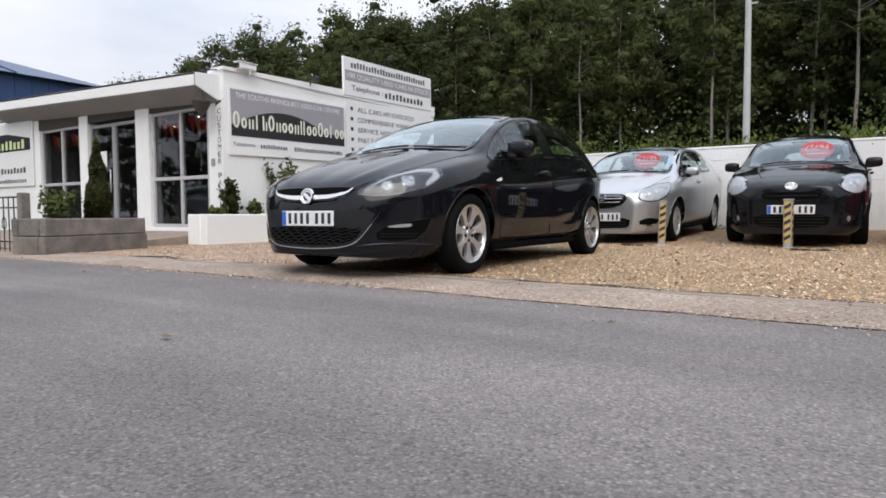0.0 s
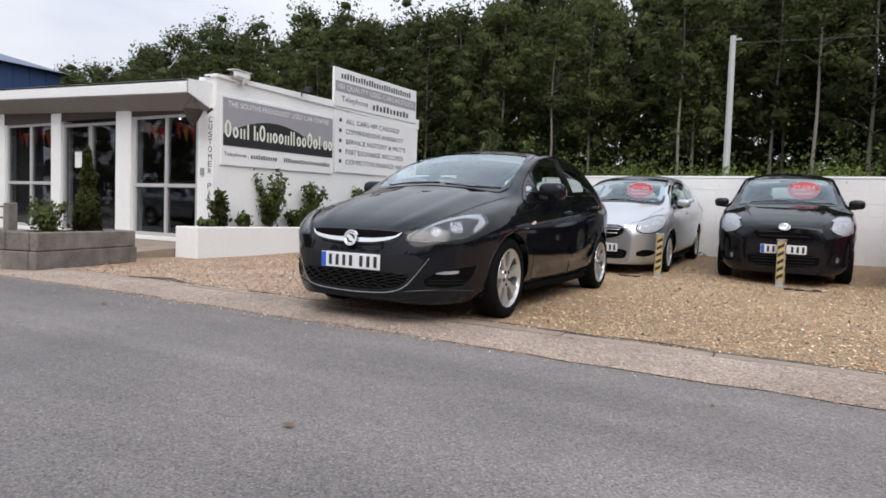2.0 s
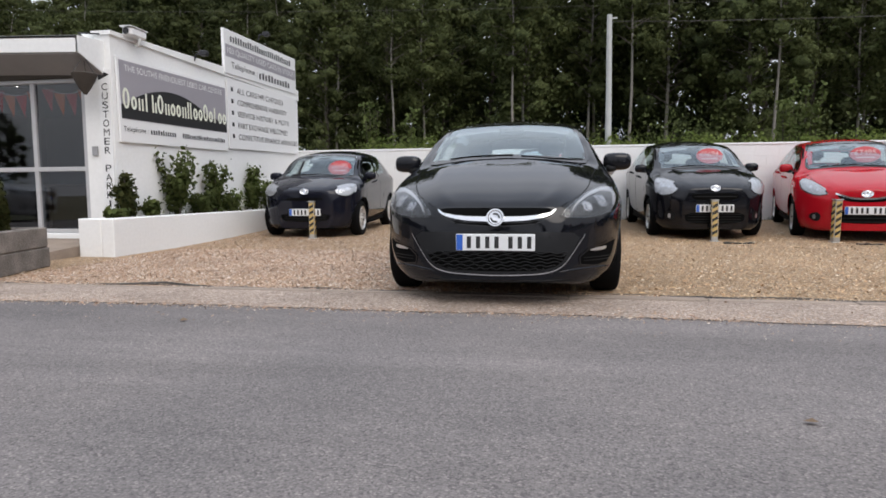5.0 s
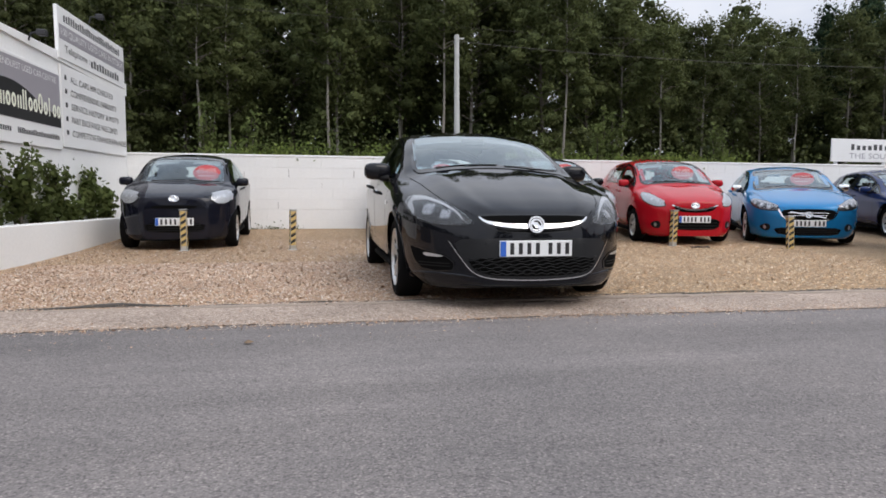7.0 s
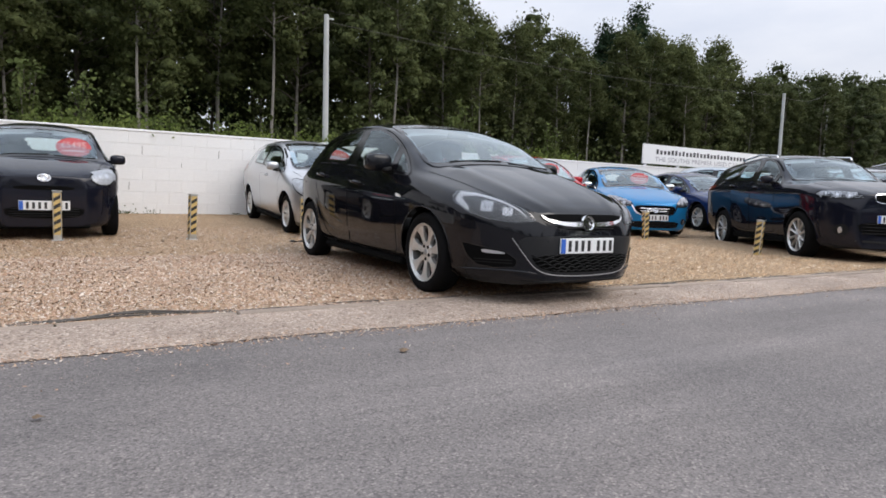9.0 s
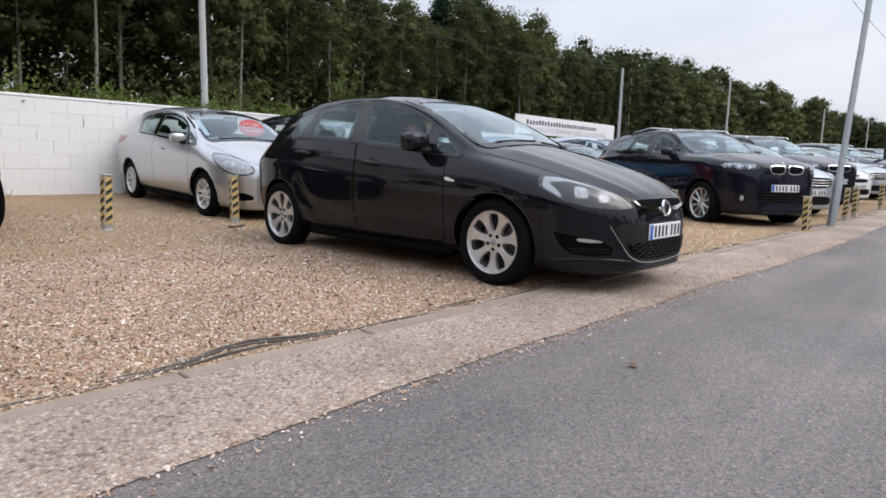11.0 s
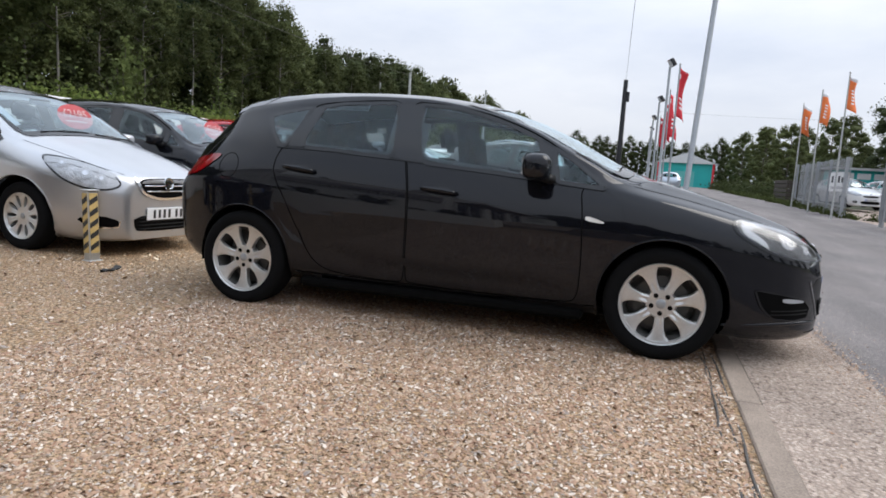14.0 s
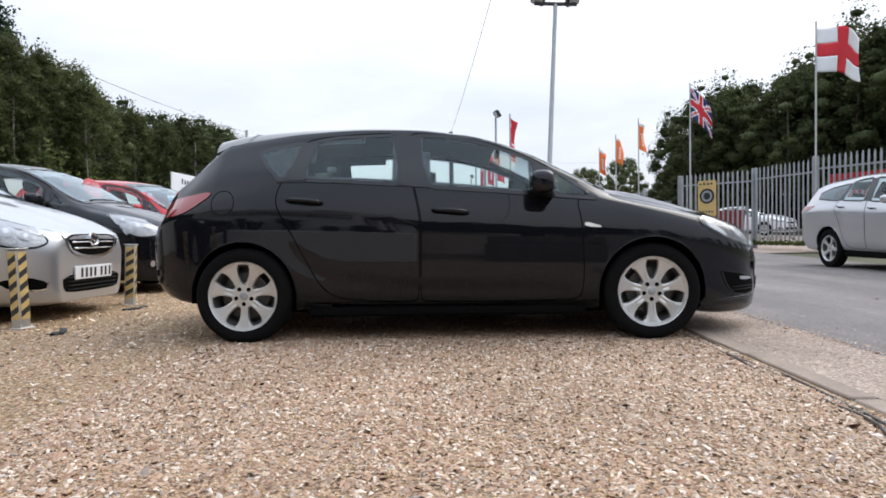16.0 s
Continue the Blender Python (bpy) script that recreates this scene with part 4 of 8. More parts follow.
def leaf_cloud(pts, size, mat, seed, jitter=0.6, name="leaves", centres=None, mass=None, mass_mat=None):
    """Many small bent leaves at points; each point is (x, y, z). mass: a Build of solid clumps under them."""
    rs = np.random.RandomState(seed)
    n = len(pts)
    p = np.asarray(pts, float)
    s = size * rs.uniform(1 - jitter * 0.6, 1 + jitter, n)
    d1 = rs.normal(0, 1, (n, 3))
    d1 /= np.linalg.norm(d1, axis=1, keepdims=True)
    d2 = np.cross(d1, rs.normal(0, 1, (n, 3)))
    d2 /= np.linalg.norm(d2, axis=1, keepdims=True)
    a, b = d1 * s[:, None] * 0.9, d2 * s[:, None] * 0.62
    nn = np.cross(d1, d2) * s[:, None] * 0.22
    # leaves catch the light as the clump they belong to
    c = np.asarray(centres, float) if centres is not None else p.mean(0)[None]
    out = p - c
    out /= np.linalg.norm(out, axis=1, keepdims=True) + 1e-6
    out = out * 0.8 + np.array([0, 0, 0.35]) + rs.normal(0, 0.09, (n, 3))
    out /= np.linalg.norm(out, axis=1, keepdims=True)
    turn = np.sign((np.cross(b, a) * out).sum(1))[:, None]
    b = b * turn
    nn = nn * np.sign((nn * out).sum(1))[:, None]
    q = np.stack([p - a, p + b + nn, p + a, p - b + nn], 1)
    f = np.array([[0, 1, 2], [0, 2, 3]])[None] + 4 * np.arange(n)[:, None, None]
    me = bpy.data.meshes.new(name)
    extra = mass or Build()
    me.from_pydata(q.reshape(-1, 3).tolist() + extra.v, [], f.reshape(-1, 3).tolist() + [tuple(i + 4 * n for i in g) for g in extra.f])
    me.materials.append(mat)
    me.shade_smooth()
    normals = np.repeat(out, 4, 0).tolist()
    if mass:
        me.materials.append(mass_mat)
        me.polygons.foreach_set("material_index", [0] * (2 * n) + [1] * len(mass.f))
        normals += [tuple(p.normal) for p in me.vertices[4 * n:]]
    me.normals_split_custom_set_from_vertices(normals)
    return me


def shrub(name, m, h, w, label, seed, mat=LEAF_BUSH, n=900, leaf=0.035, stems=6, cat="shrub"):
    r = random.Random(seed)
    s = thing(name, m, label, cat)
    st = Build()
    pts = []
    for k in range(stems):
        a = r.uniform(0, 6.28)
        top = Vector((w * 0.5 * r.uniform(0.1, 0.9) * math.cos(a), w * 0.5 * r.uniform(0.1, 0.9) * math.sin(a), h * r.uniform(0.6, 1.0)))
        mid = Vector((top.x * 0.35, top.y * 0.35, top.z * 0.5))
        st.tube([(0.02 * math.cos(a), 0.02 * math.sin(a), -0.05), mid, top], [0.014, 0.010, 0.004], 5)
        for i in range(n // stems):
            t = r.uniform(0.25, 1.05)
            base = mid.lerp(top, max(0, (t - 0.5) * 2)) if t > 0.5 else Vector((0, 0, 0)).lerp(mid, t * 2)
            sp = w * 0.24 * r.uniform(0.3, 1.0)
            pts.append(base + Vector((r.gauss(0, sp * 0.6), r.gauss(0, sp * 0.6), r.gauss(0, sp * 0.5))))
    part("stem", st, BARK, s)
    part("foliage", leaf_cloud(pts, leaf, mat, seed), mat, s)
    return s


bed = [(2.45, 0.62, 0.40, 1), (2.9, 0.30, 0.3, 2), (3.5, 0.95, 0.60, 3), (4.15, 0.45, 0.5, 4), (4.55, 0.92, 0.55, 5), (5.1, 0.4, 0.5, 6), (5.95, 0.88, 0.62, 7), (6.6, 0.7, 0.5, 8), (2.15, 0.2, 0.25, 9)]
for y, h, w, k in bed:
    shrub("shrub", pose(-5.10, y, 0.38), h, w, "leafy green shrub growing in the white planter bed", 40 + k, LEAF_BUSH if k != 1 else LEAF_CONIFER, 700 if h < 0.5 else 1100, 0.036, 7)

# timber planter with conifer
pl = thing("timber_planter", pose(-4.42, -0.72, 0.0, 0, 0, 17), "weathered grey sleeper planter box beside the entrance path", "planter")
for row in range(2):
    z0 = 0.0 + row * 0.215
    part("sleeper", Build().box(-0.10, 0.0, 0.0 + 0.02 * row, 1.62 - 0.03 * row, z0, z0 + 0.21, 0.012), SLEEPER, pl)
    part("sleeper", Build().box(-0.42, -0.105, 0.0 + 0.02 * row, 0.10 + 0.02 * row, z0, z0 + 0.21, 0.012), SLEEPER, pl)
    part("sleeper", Build().box(-0.42, -0.105, 1.49, 1.59, z0, z0 + 0.21, 0.012), SLEEPER, pl)
    part("sleeper", Build().box(-0.53, -0.425, 0.02, 1.6, z0, z0 + 0.21, 0.012), SLEEPER, pl)
part("soil", Build().box(-0.42, -0.105, 0.12, 1.49, 0.02, 0.36), EARTH, pl)
r5 = random.Random(77)
con = thing("conifer", pose(-4.95, 0.18, 0.36), "slim bronze-green pointed conifer in the timber planter", "conifer")
part("trunk", Build().tube([(0, 0, -0.02), (0.01, 0, 0.5), (0, 0.01, 1.0)], [0.025, 0.016, 0.004], 6), BARK, con)
cpts = []
for i in range(5200):
    z = 1.10 * (1 - r5.random() ** 0.62)
    rad = 0.20 * (1 - z / 1.12) ** 0.75 * (0.9 + 0.25 * noise.noise((z * 6, 1, 2)))
    a, q = r5.uniform(0, 6.28), r5.uniform(0.35, 1.0) ** 0.5
    cpts.append((rad * q * math.cos(a), rad * q * math.sin(a), z + r5.uniform(-0.02, 0.03)))
part("foliage", leaf_cloud(cpts, 0.022, LEAF_CONIFER, 5), LEAF_CONIFER, con)
shrub("shrub", pose(-4.75, -0.38, 0.35), 0.40, 0.5, "low green shrub in the timber planter", 61, LEAF_BUSH, 700, 0.028)
tagged(part("gate_post", Build().box(-5.14, -5.03, -0.70, -0.59, -0.05, 0.74, 0.012), SLEEPER), "weathered square timber gate post", "post")
tagged(part("gate_post", Build().box(-5.0, -4.92, -0.35, -0.27, -0.05, 0.72, 0.012), SLEEPER), "weathered square timber gate post", "post")
rail = thing("iron_railing", pose(-5.2, -0.62, 0.0), "low black iron railing with scrolls beside the path", "railing")
for z in (0.12, 0.55, 0.68):
    part("rail", Build().box(-3.2, -0.0, -0.012, 0.012, z, z + 0.02), BLACK_METAL, rail)
for i in range(22):
    part("baluster", Build().tube([(-0.07 - 0.145 * i, 0, 0.0), (-0.07 - 0.145 * i, 0, 0.68)], 0.008, 6), BLACK_METAL, rail)
for i in range(10):
    x = -0.2 - 0.3 * i
    part("scroll", Build().tube([(x + 0.06 * math.cos(t * 0.7), 0.0, 0.36 + 0.08 * math.sin(t * 0.7)) for t in range(10)], 0.006, 5), BLACK_METAL, rail)
part("path", Build().add([(x, y, z) for x in (-12.0, -5.33) for y, zt in ((-0.45, 0.03), (1.2, 0.10), (FY - 0.045, 0.18)) for z in (-0.05, zt)], [(1, 3, 9, 7), (3, 5, 11, 9), (0, 1, 7, 6), (4, 10, 11, 5), (6, 7, 9, 8), (8, 9, 11, 10), (0, 2, 3, 1), (2, 4, 5, 3), (0, 6, 8, 2), (2, 8, 10, 4)]), KERB)
tagged(bpy.data.objects["path"], "grey concrete path to the showroom door", "path", kind="structure")

# ---- bollards with hazard stripes ----
def bollard(m, label, h=0.60):
    b = thing("parking_bollard", m, label, "bollard", "hazard bollards")
    part("post", Build().box(-0.045, 0.045, -0.045, 0.045, 0.0, h - 0.012, 0.008), STEEL, b)
    part("cap", Build().box(-0.056, 0.056, -0.056, 0.056, h - 0.012, h, 0.004), STEEL, b)
    part("base_plate", Build().box(-0.062, 0.062, -0.062, 0.062, -0.01, 0.008, 0.004), STEEL, b)
    for k in range(4):
        t = pose(0, 0, 0, 0, 0, 90 * k)
        face = Build().box(-0.036, 0.036, -0.0475, -0.0452, 0.07, h - 0.03, m=t)
        part("yellow_tape", face, YELLOW, b)
        for i in range(5):
            z = 0.085 + i * 0.095
            s = Build().add([t @ Vector(p) for p in [(-0.036, -0.0482, z), (0.036, -0.0482, z + 0.045), (0.036, -0.0482, z + 0.09), (-0.036, -0.0482, z + 0.045),
                             (-0.036, -0.0474, z), (0.036, -0.0474, z + 0.045), (0.036, -0.0474, z + 0.09), (-0.036, -0.0474, z + 0.045)]],
                            [(0, 1, 2, 3), (7, 6, 5, 4), (0, 4, 5, 1), (1, 5, 6, 2), (2, 6, 7, 3), (3, 7, 4, 0)])
            part("black_stripe", s, BLACK_TAPE, b)
    return b


first = bollard(pose(-3.40, 4.53, gz(0, 4.5)), "steel parking bollard with yellow and black hazard stripes in gravel")
for x, y, tilt in ((-1.88, 4.53, 1.5), (-0.36, 4.53, -1.5), (1.19, 4.53, 2), (2.70, 4.53, -1), (4.29, 4.53, 1), (5.95, 3.85, -2), (5.66, 1.43, 2), (6.15, -0.43, -1.5), (9.2, -0.35, 1), (10.4, -0.3, -1), (13.3, -0.3, 0), (16.0, -0.3, 1), (19, -0.3, 0)):
    z = gz(x, y) - (0.07 if 5 < x < 7 else 0)
    copy_thing(first, pose(x, y, z, tilt, tilt * 0.6, 8 * tilt))

# ---- cars ----
from mathutils.bvhtree import BVHTree
from mathutils.geometry import delaunay_2d_cdt


def paint(name, colour, metal=0.0, rough=0.28):
    return material(name, colour, rough, metal, var=0.04, scale=1.5, fine=900, coat=1.0, hue=colour, spec=0.0 if metal < 0.3 else 0.5)


PAINT_BLACK = paint("black_car_paint", (0.006, 0.0065, 0.009), 0.0, 0.35)
PAINT_SILVER = paint("silver_car_paint", (0.50, 0.51, 0.53), 0.75, 0.32)
PAINT_RED = paint("red_car_paint", (0.40, 0.008, 0.016), 0.0, 0.3)
PAINT_BLUE = paint("bright_blue_car_paint", (0.010, 0.165, 0.38), 0.25, 0.3)
PAINT_NAVY = paint("navy_car_paint", (0.010, 0.022, 0.085), 0.1, 0.3)
PAINT_INK = paint("blue_black_car_paint", (0.008, 0.009, 0.016), 0.1, 0.3)
PAINT_PALE = paint("pale_metallic_car_paint", (0.42, 0.47, 0.53), 0.6, 0.32)
PAINT_WHITE_CAR = paint("white_car_paint", (0.72, 0.73, 0.74), 0.0, 0.3)
TYRE = material("tyre_rubber", (0.0075, 0.0075, 0.0078), 0.9, spec=0.06, var=0.2, scale=12, fine=150, bump=0.2, bump_scale=90)
ALLOY = material("silver_alloy", (0.60, 0.60, 0.59), 0.32, 0.75, var=0.08, scale=20)
CHROME = material("chrome", (0.80, 0.80, 0.81), 0.08, 1.0, var=0.03)
PLASTIC = material("black_plastic", (0.009, 0.009, 0.0095), 0.55, var=0.15, scale=30, spec=0.18)
PLASTIC_GREY = material("satin_grey_plastic", (0.015, 0.0155, 0.017), 0.45, var=0.1, scale=30, spec=0.25)
GLOSS = material("gloss_black_trim", (0.006, 0.006, 0.007), 0.12, var=0.05)
# near-black of real parts and of flat patches painting shade in openings and gaps
VOID = material("shade_and_part_black", (0.004, 0.004, 0.004), 0.9, var=0.1, spec=0.05)
FABRIC = material("charcoal_seat_fabric", (0.03, 0.03, 0.032), 0.9, var=0.2, scale=30, spec=0.1)
REFLECTOR = material("lamp_reflector", (0.62, 0.63, 0.66), 0.3, 0.8, var=0.1, scale=30)
LAMP_DARK = material("lamp_housing_silver", (0.46, 0.47, 0.49), 0.3, 0.35, var=0.4, scale=22, bump=0.7, bump_scale=60)
LAMP_BLACK = material("smoked_lamp_bowl", (0.020, 0.021, 0.023), 0.3, 0.2, var=0.6, scale=45, fine=90, bump=0.6, bump_scale=70)
LAMP_SILVER = material("bright_lamp_silver", (0.42, 0.43, 0.45), 0.35, 0.4, var=0.12, scale=30, bump=0.5, bump_scale=160)
LAMP_BAND = material("faceted_lamp_silver", (0.29, 0.295, 0.31), 0.28, 0.8, var=0.6, scale=40, fine=110, bump=1.0, bump_scale=55)
# steel darkened to paint the shade inside the wheels
DISC_STEEL = material("shade_dark_steel", (0.09, 0.088, 0.085), 0.5, 0.6, var=0.2)
HEADLINING = material("pale_grey_headlining", (0.24, 0.25, 0.26), 0.95, var=0.06, scale=20, spec=0.1)
TAIL_RED = material("red_tail_lens", (0.26, 0.004, 0.008), 0.08, var=0.08, coat=1.0)
AMBER_WHITE = material("clear_repeater_lens", (0.75, 0.73, 0.68), 0.2, var=0.05, coat=0.5)
PLATE_WHITE = material("number_plate_white", (0.74, 0.75, 0.76), 0.4, var=0.03)
PLATE_BLUE = material("number_plate_blue_band", (0.03, 0.12, 0.50), 0.4, var=0.05)
STICKER = material("red_price_sticker", (0.46, 0.05, 0.06), 0.5, var=0.05)
SKIP_RED = material("worn_red_skip_paint", (0.20, 0.026, 0.032), 0.6, var=0.3, scale=5, fine=60, bump=0.2, bump_scale=40)
STICKER_INK = material("pale_sticker_ink", (0.62, 0.42, 0.42), 0.5, var=0.05)


def curve_of(keys):
    """A monotone smooth curve through (y, value) keys."""
    xs, ys = np.array([k[0] for k in keys], float), np.array([k[1] for k in keys], float)
    h, d = np.diff(xs), np.diff(ys) / np.diff(xs)
    m = np.zeros(len(xs))
    m[0], m[-1] = d[0], d[-1]
    for i in range(1, len(xs) - 1):
        if d[i - 1] * d[i] > 0:
            w1, w2 = 2 * h[i] + h[i - 1], h[i] + 2 * h[i - 1]
            m[i] = (w1 + w2) / (w1 / d[i - 1] + w2 / d[i])

    def f(x):
        x = min(max(x, xs[0]), xs[-1])
        i = min(int(np.searchsorted(xs, x, side="right")) - 1, len(h) - 1)
        t = (x - xs[i]) / h[i]
        return float((1 + 2 * t) * (1 - t) ** 2 * ys[i] + t * (1 - t) ** 2 * h[i] * m[i] + t * t * (3 - 2 * t) * ys[i + 1] + t * t * (t - 1) * h[i] * m[i + 1])
    return f


# the hatchback's form: heights and half-widths along its length, front axle at y = 0, nose at -y
C_TOP = curve_of([(-.955, .50), (-.95, .56), (-.93, .62), (-.90, .668), (-.8, .735), (-.6, .815), (-.3, .905), (-.1, .957), (.15, 1.02), (.26, 1.055), (.4, 1.125), (.55, 1.205), (.72, 1.285), (.9, 1.355), (1.1, 1.415), (1.37, 1.468), (1.66, 1.495), (1.95, 1.506), (2.29, 1.506), (2.54, 1.498), (2.75, 1.482), (2.93, 1.445), (2.98, 1.365), (3.08, 1.25), (3.18, 1.14), (3.26, 1.04), (3.33, .93), (3.39, .80), (3.425, .70), (3.44, .62)])
C_BOT = curve_of([(-.955, .192), (-.95, .182), (-.93, .172), (-.88, .160), (-.75, .150), (-.55, .15), (-.3, .17), (.3, .20), (2.3, .21), (2.9, .24), (3.15, .27), (3.3, .32), (3.39, .38), (3.43, .46), (3.44, .52)])
C_WID = curve_of([(-.955, .30), (-.945, .37), (-.91, .46), (-.85, .555), (-.78, .64), (-.68, .725), (-.55, .795), (-.4, .845), (-.2, .882), (.1, .898), (.6, .904), (1.5, .907), (2.2, .907), (2.6, .903), (2.9, .880), (3.1, .835), (3.25, .77), (3.35, .67), (3.41, .54), (3.44, .36)])
C_ZSH = curve_of([(-.955, .455), (-.9, .50), (-.8, .545), (-.6, .60), (-.3, .655), (0, .69), (1, .72), (2, .78), (2.7, .83), (3.1, .83), (3.3, .76), (3.44, .57)])
C_XBE = curve_of([(-.955, .26), (-.945, .33), (-.91, .41), (-.85, .50), (-.78, .58), (-.68, .665), (-.55, .735), (-.4, .782), (-.2, .812), (.1, .832), (.3, .834), (1, .841), (2.0, .841), (2.43, .833), (2.7, .812), (2.9, .79), (3.1, .74), (3.25, .675), (3.35, .59), (3.41, .47), (3.44, .32)])
C_ZBE = curve_of([(-.955, .475), (-.93, .55), (-.9, .595), (-.8, .655), (-.6, .725), (-.3, .80), (0, .86), (.3, .912), (.8, .95), (1.5, 1.005), (2.43, 1.065), (2.6, 1.075), (2.85, 1.06), (3.1, .985), (3.25, .89), (3.35, .79), (3.44, .59)])
C_XRA = curve_of([(-.955, .18), (-.945, .25), (-.91, .34), (-.8, .485), (-.6, .585), (-.3, .64), (-.1, .665), (.15, .70), (.3, .735), (.5, .72), (.76, .685), (1.1, .645), (1.5, .625), (2.0, .62), (2.4, .61), (2.8, .60), (3.0, .615), (3.15, .62), (3.3, .56), (3.4, .44), (3.44, .28)])
C_ZRA = curve_of([(-.955, .49), (-.93, .60), (-.9, .645), (-.8, .70), (-.6, .77), (-.3, .85), (-.1, .895), (.15, .945), (.3, .985), (.42, 1.05), (.65, 1.165), (.76, 1.225), (.91, 1.288), (1.1, 1.348), (1.33, 1.395), (1.54, 1.42), (1.9, 1.428), (2.31, 1.408), (2.61, 1.370), (2.85, 1.322), (2.97, 1.23), (3.1, 1.11), (3.2, 1.035), (3.3, .93), (3.4, .76), (3.44, .605)])


def section(y, cfg):
    """Half a cross-section at y, from the sill round to the middle of the roof: (x, z) pairs."""
    if cfg.get("blunt"):
        y = float(np.interp(y, [-.955, -.94, -.91, -.86, -.7, -.4, 0, 2.4, 3.0, 3.25, 3.38, 3.42, 3.44], [-.915, -.89, -.865, -.825, -.68, -.39, 0, 2.3, 2.7, 2.85, 3.0, 3.15, 3.3]))
    ridge = min(1, max(0, (.22 - y) / .15), max(0, (y + .93) / .12))
    zb, w, zs = C_BOT(y), C_WID(y), C_ZSH(y)
    xb, zbe, xr, zr, zt = C_XBE(y), C_ZBE(y), C_XRA(y), C_ZRA(y), C_TOP(y)
    key = [(w * 0.86, zb), (w - 0.045 * min(1, w / .8), zb + 0.16 * (zs - zb)), (w - 0.012, zb + 0.45 * (zs - zb)), (w - 0.004, zb + 0.78 * (zs - zb)), (w, zs), (xb, zbe), (xr, zr)]
    a = np.array(key)
    t = np.r_[0, np.cumsum(np.hypot(*np.diff(a, axis=0).T))]
    fx, fz = curve_of(list(zip(t, a[:, 0]))), curve_of(list(zip(t, a[:, 1])))
    per, out = cfg["ring"], []
    for i in range(len(t) - 1):
        k = per if i > 2 else max(2, per // 2)
        out += [(fx(q), fz(q)) for q in np.linspace(t[i], t[i + 1], k, endpoint=False)]
    for i in range(cfg["top"] + 1):
        u = 1 - i / cfg["top"]
        # the bonnet is flatter, with a raised crease on each side
        fall = u ** (2.3 + 1.2 * ridge)
        out.append((xr * u, zt - (zt - zr) * fall + .010 * ridge * max(0, 1 - abs(u - .74) / .16) - .004 * ridge * max(0, 1 - u / .3)))
    return out


SRC_Y = [-.955, 0.0, .26, 1.3, 2.685, 2.95, 3.44]


SRC_Z = [0.0, .2, .65, .95, 1.06, 1.5]


class Form:
    """Maps the hatchback's own numbers to those of another car."""
    def __init__(self, dst, sx, zs=SRC_Z):
        self.dst, self.sx, self.zs = dst, sx, zs

    def __call__(self, p):
        x, y, z = p
        return Vector((x * self.sx, float(np.interp(y, SRC_Y, self.dst)) + min(0, y + .955) + max(0, y - 3.44), float(np.interp(z, SRC_Z, self.zs))))


def chaikin(p, n=2, closed=True, cut=0.22):
    p = [Vector(q) for q in p]
    for _ in range(n):
        q = []
        m = len(p)
        for i in range(m if closed else m - 1):
            a, b = p[i], p[(i + 1) % m]
            q += [a.lerp(b, cut), a.lerp(b, 1 - cut)]
        p = q if closed else [p[0]] + q + [p[-1]]
    return p


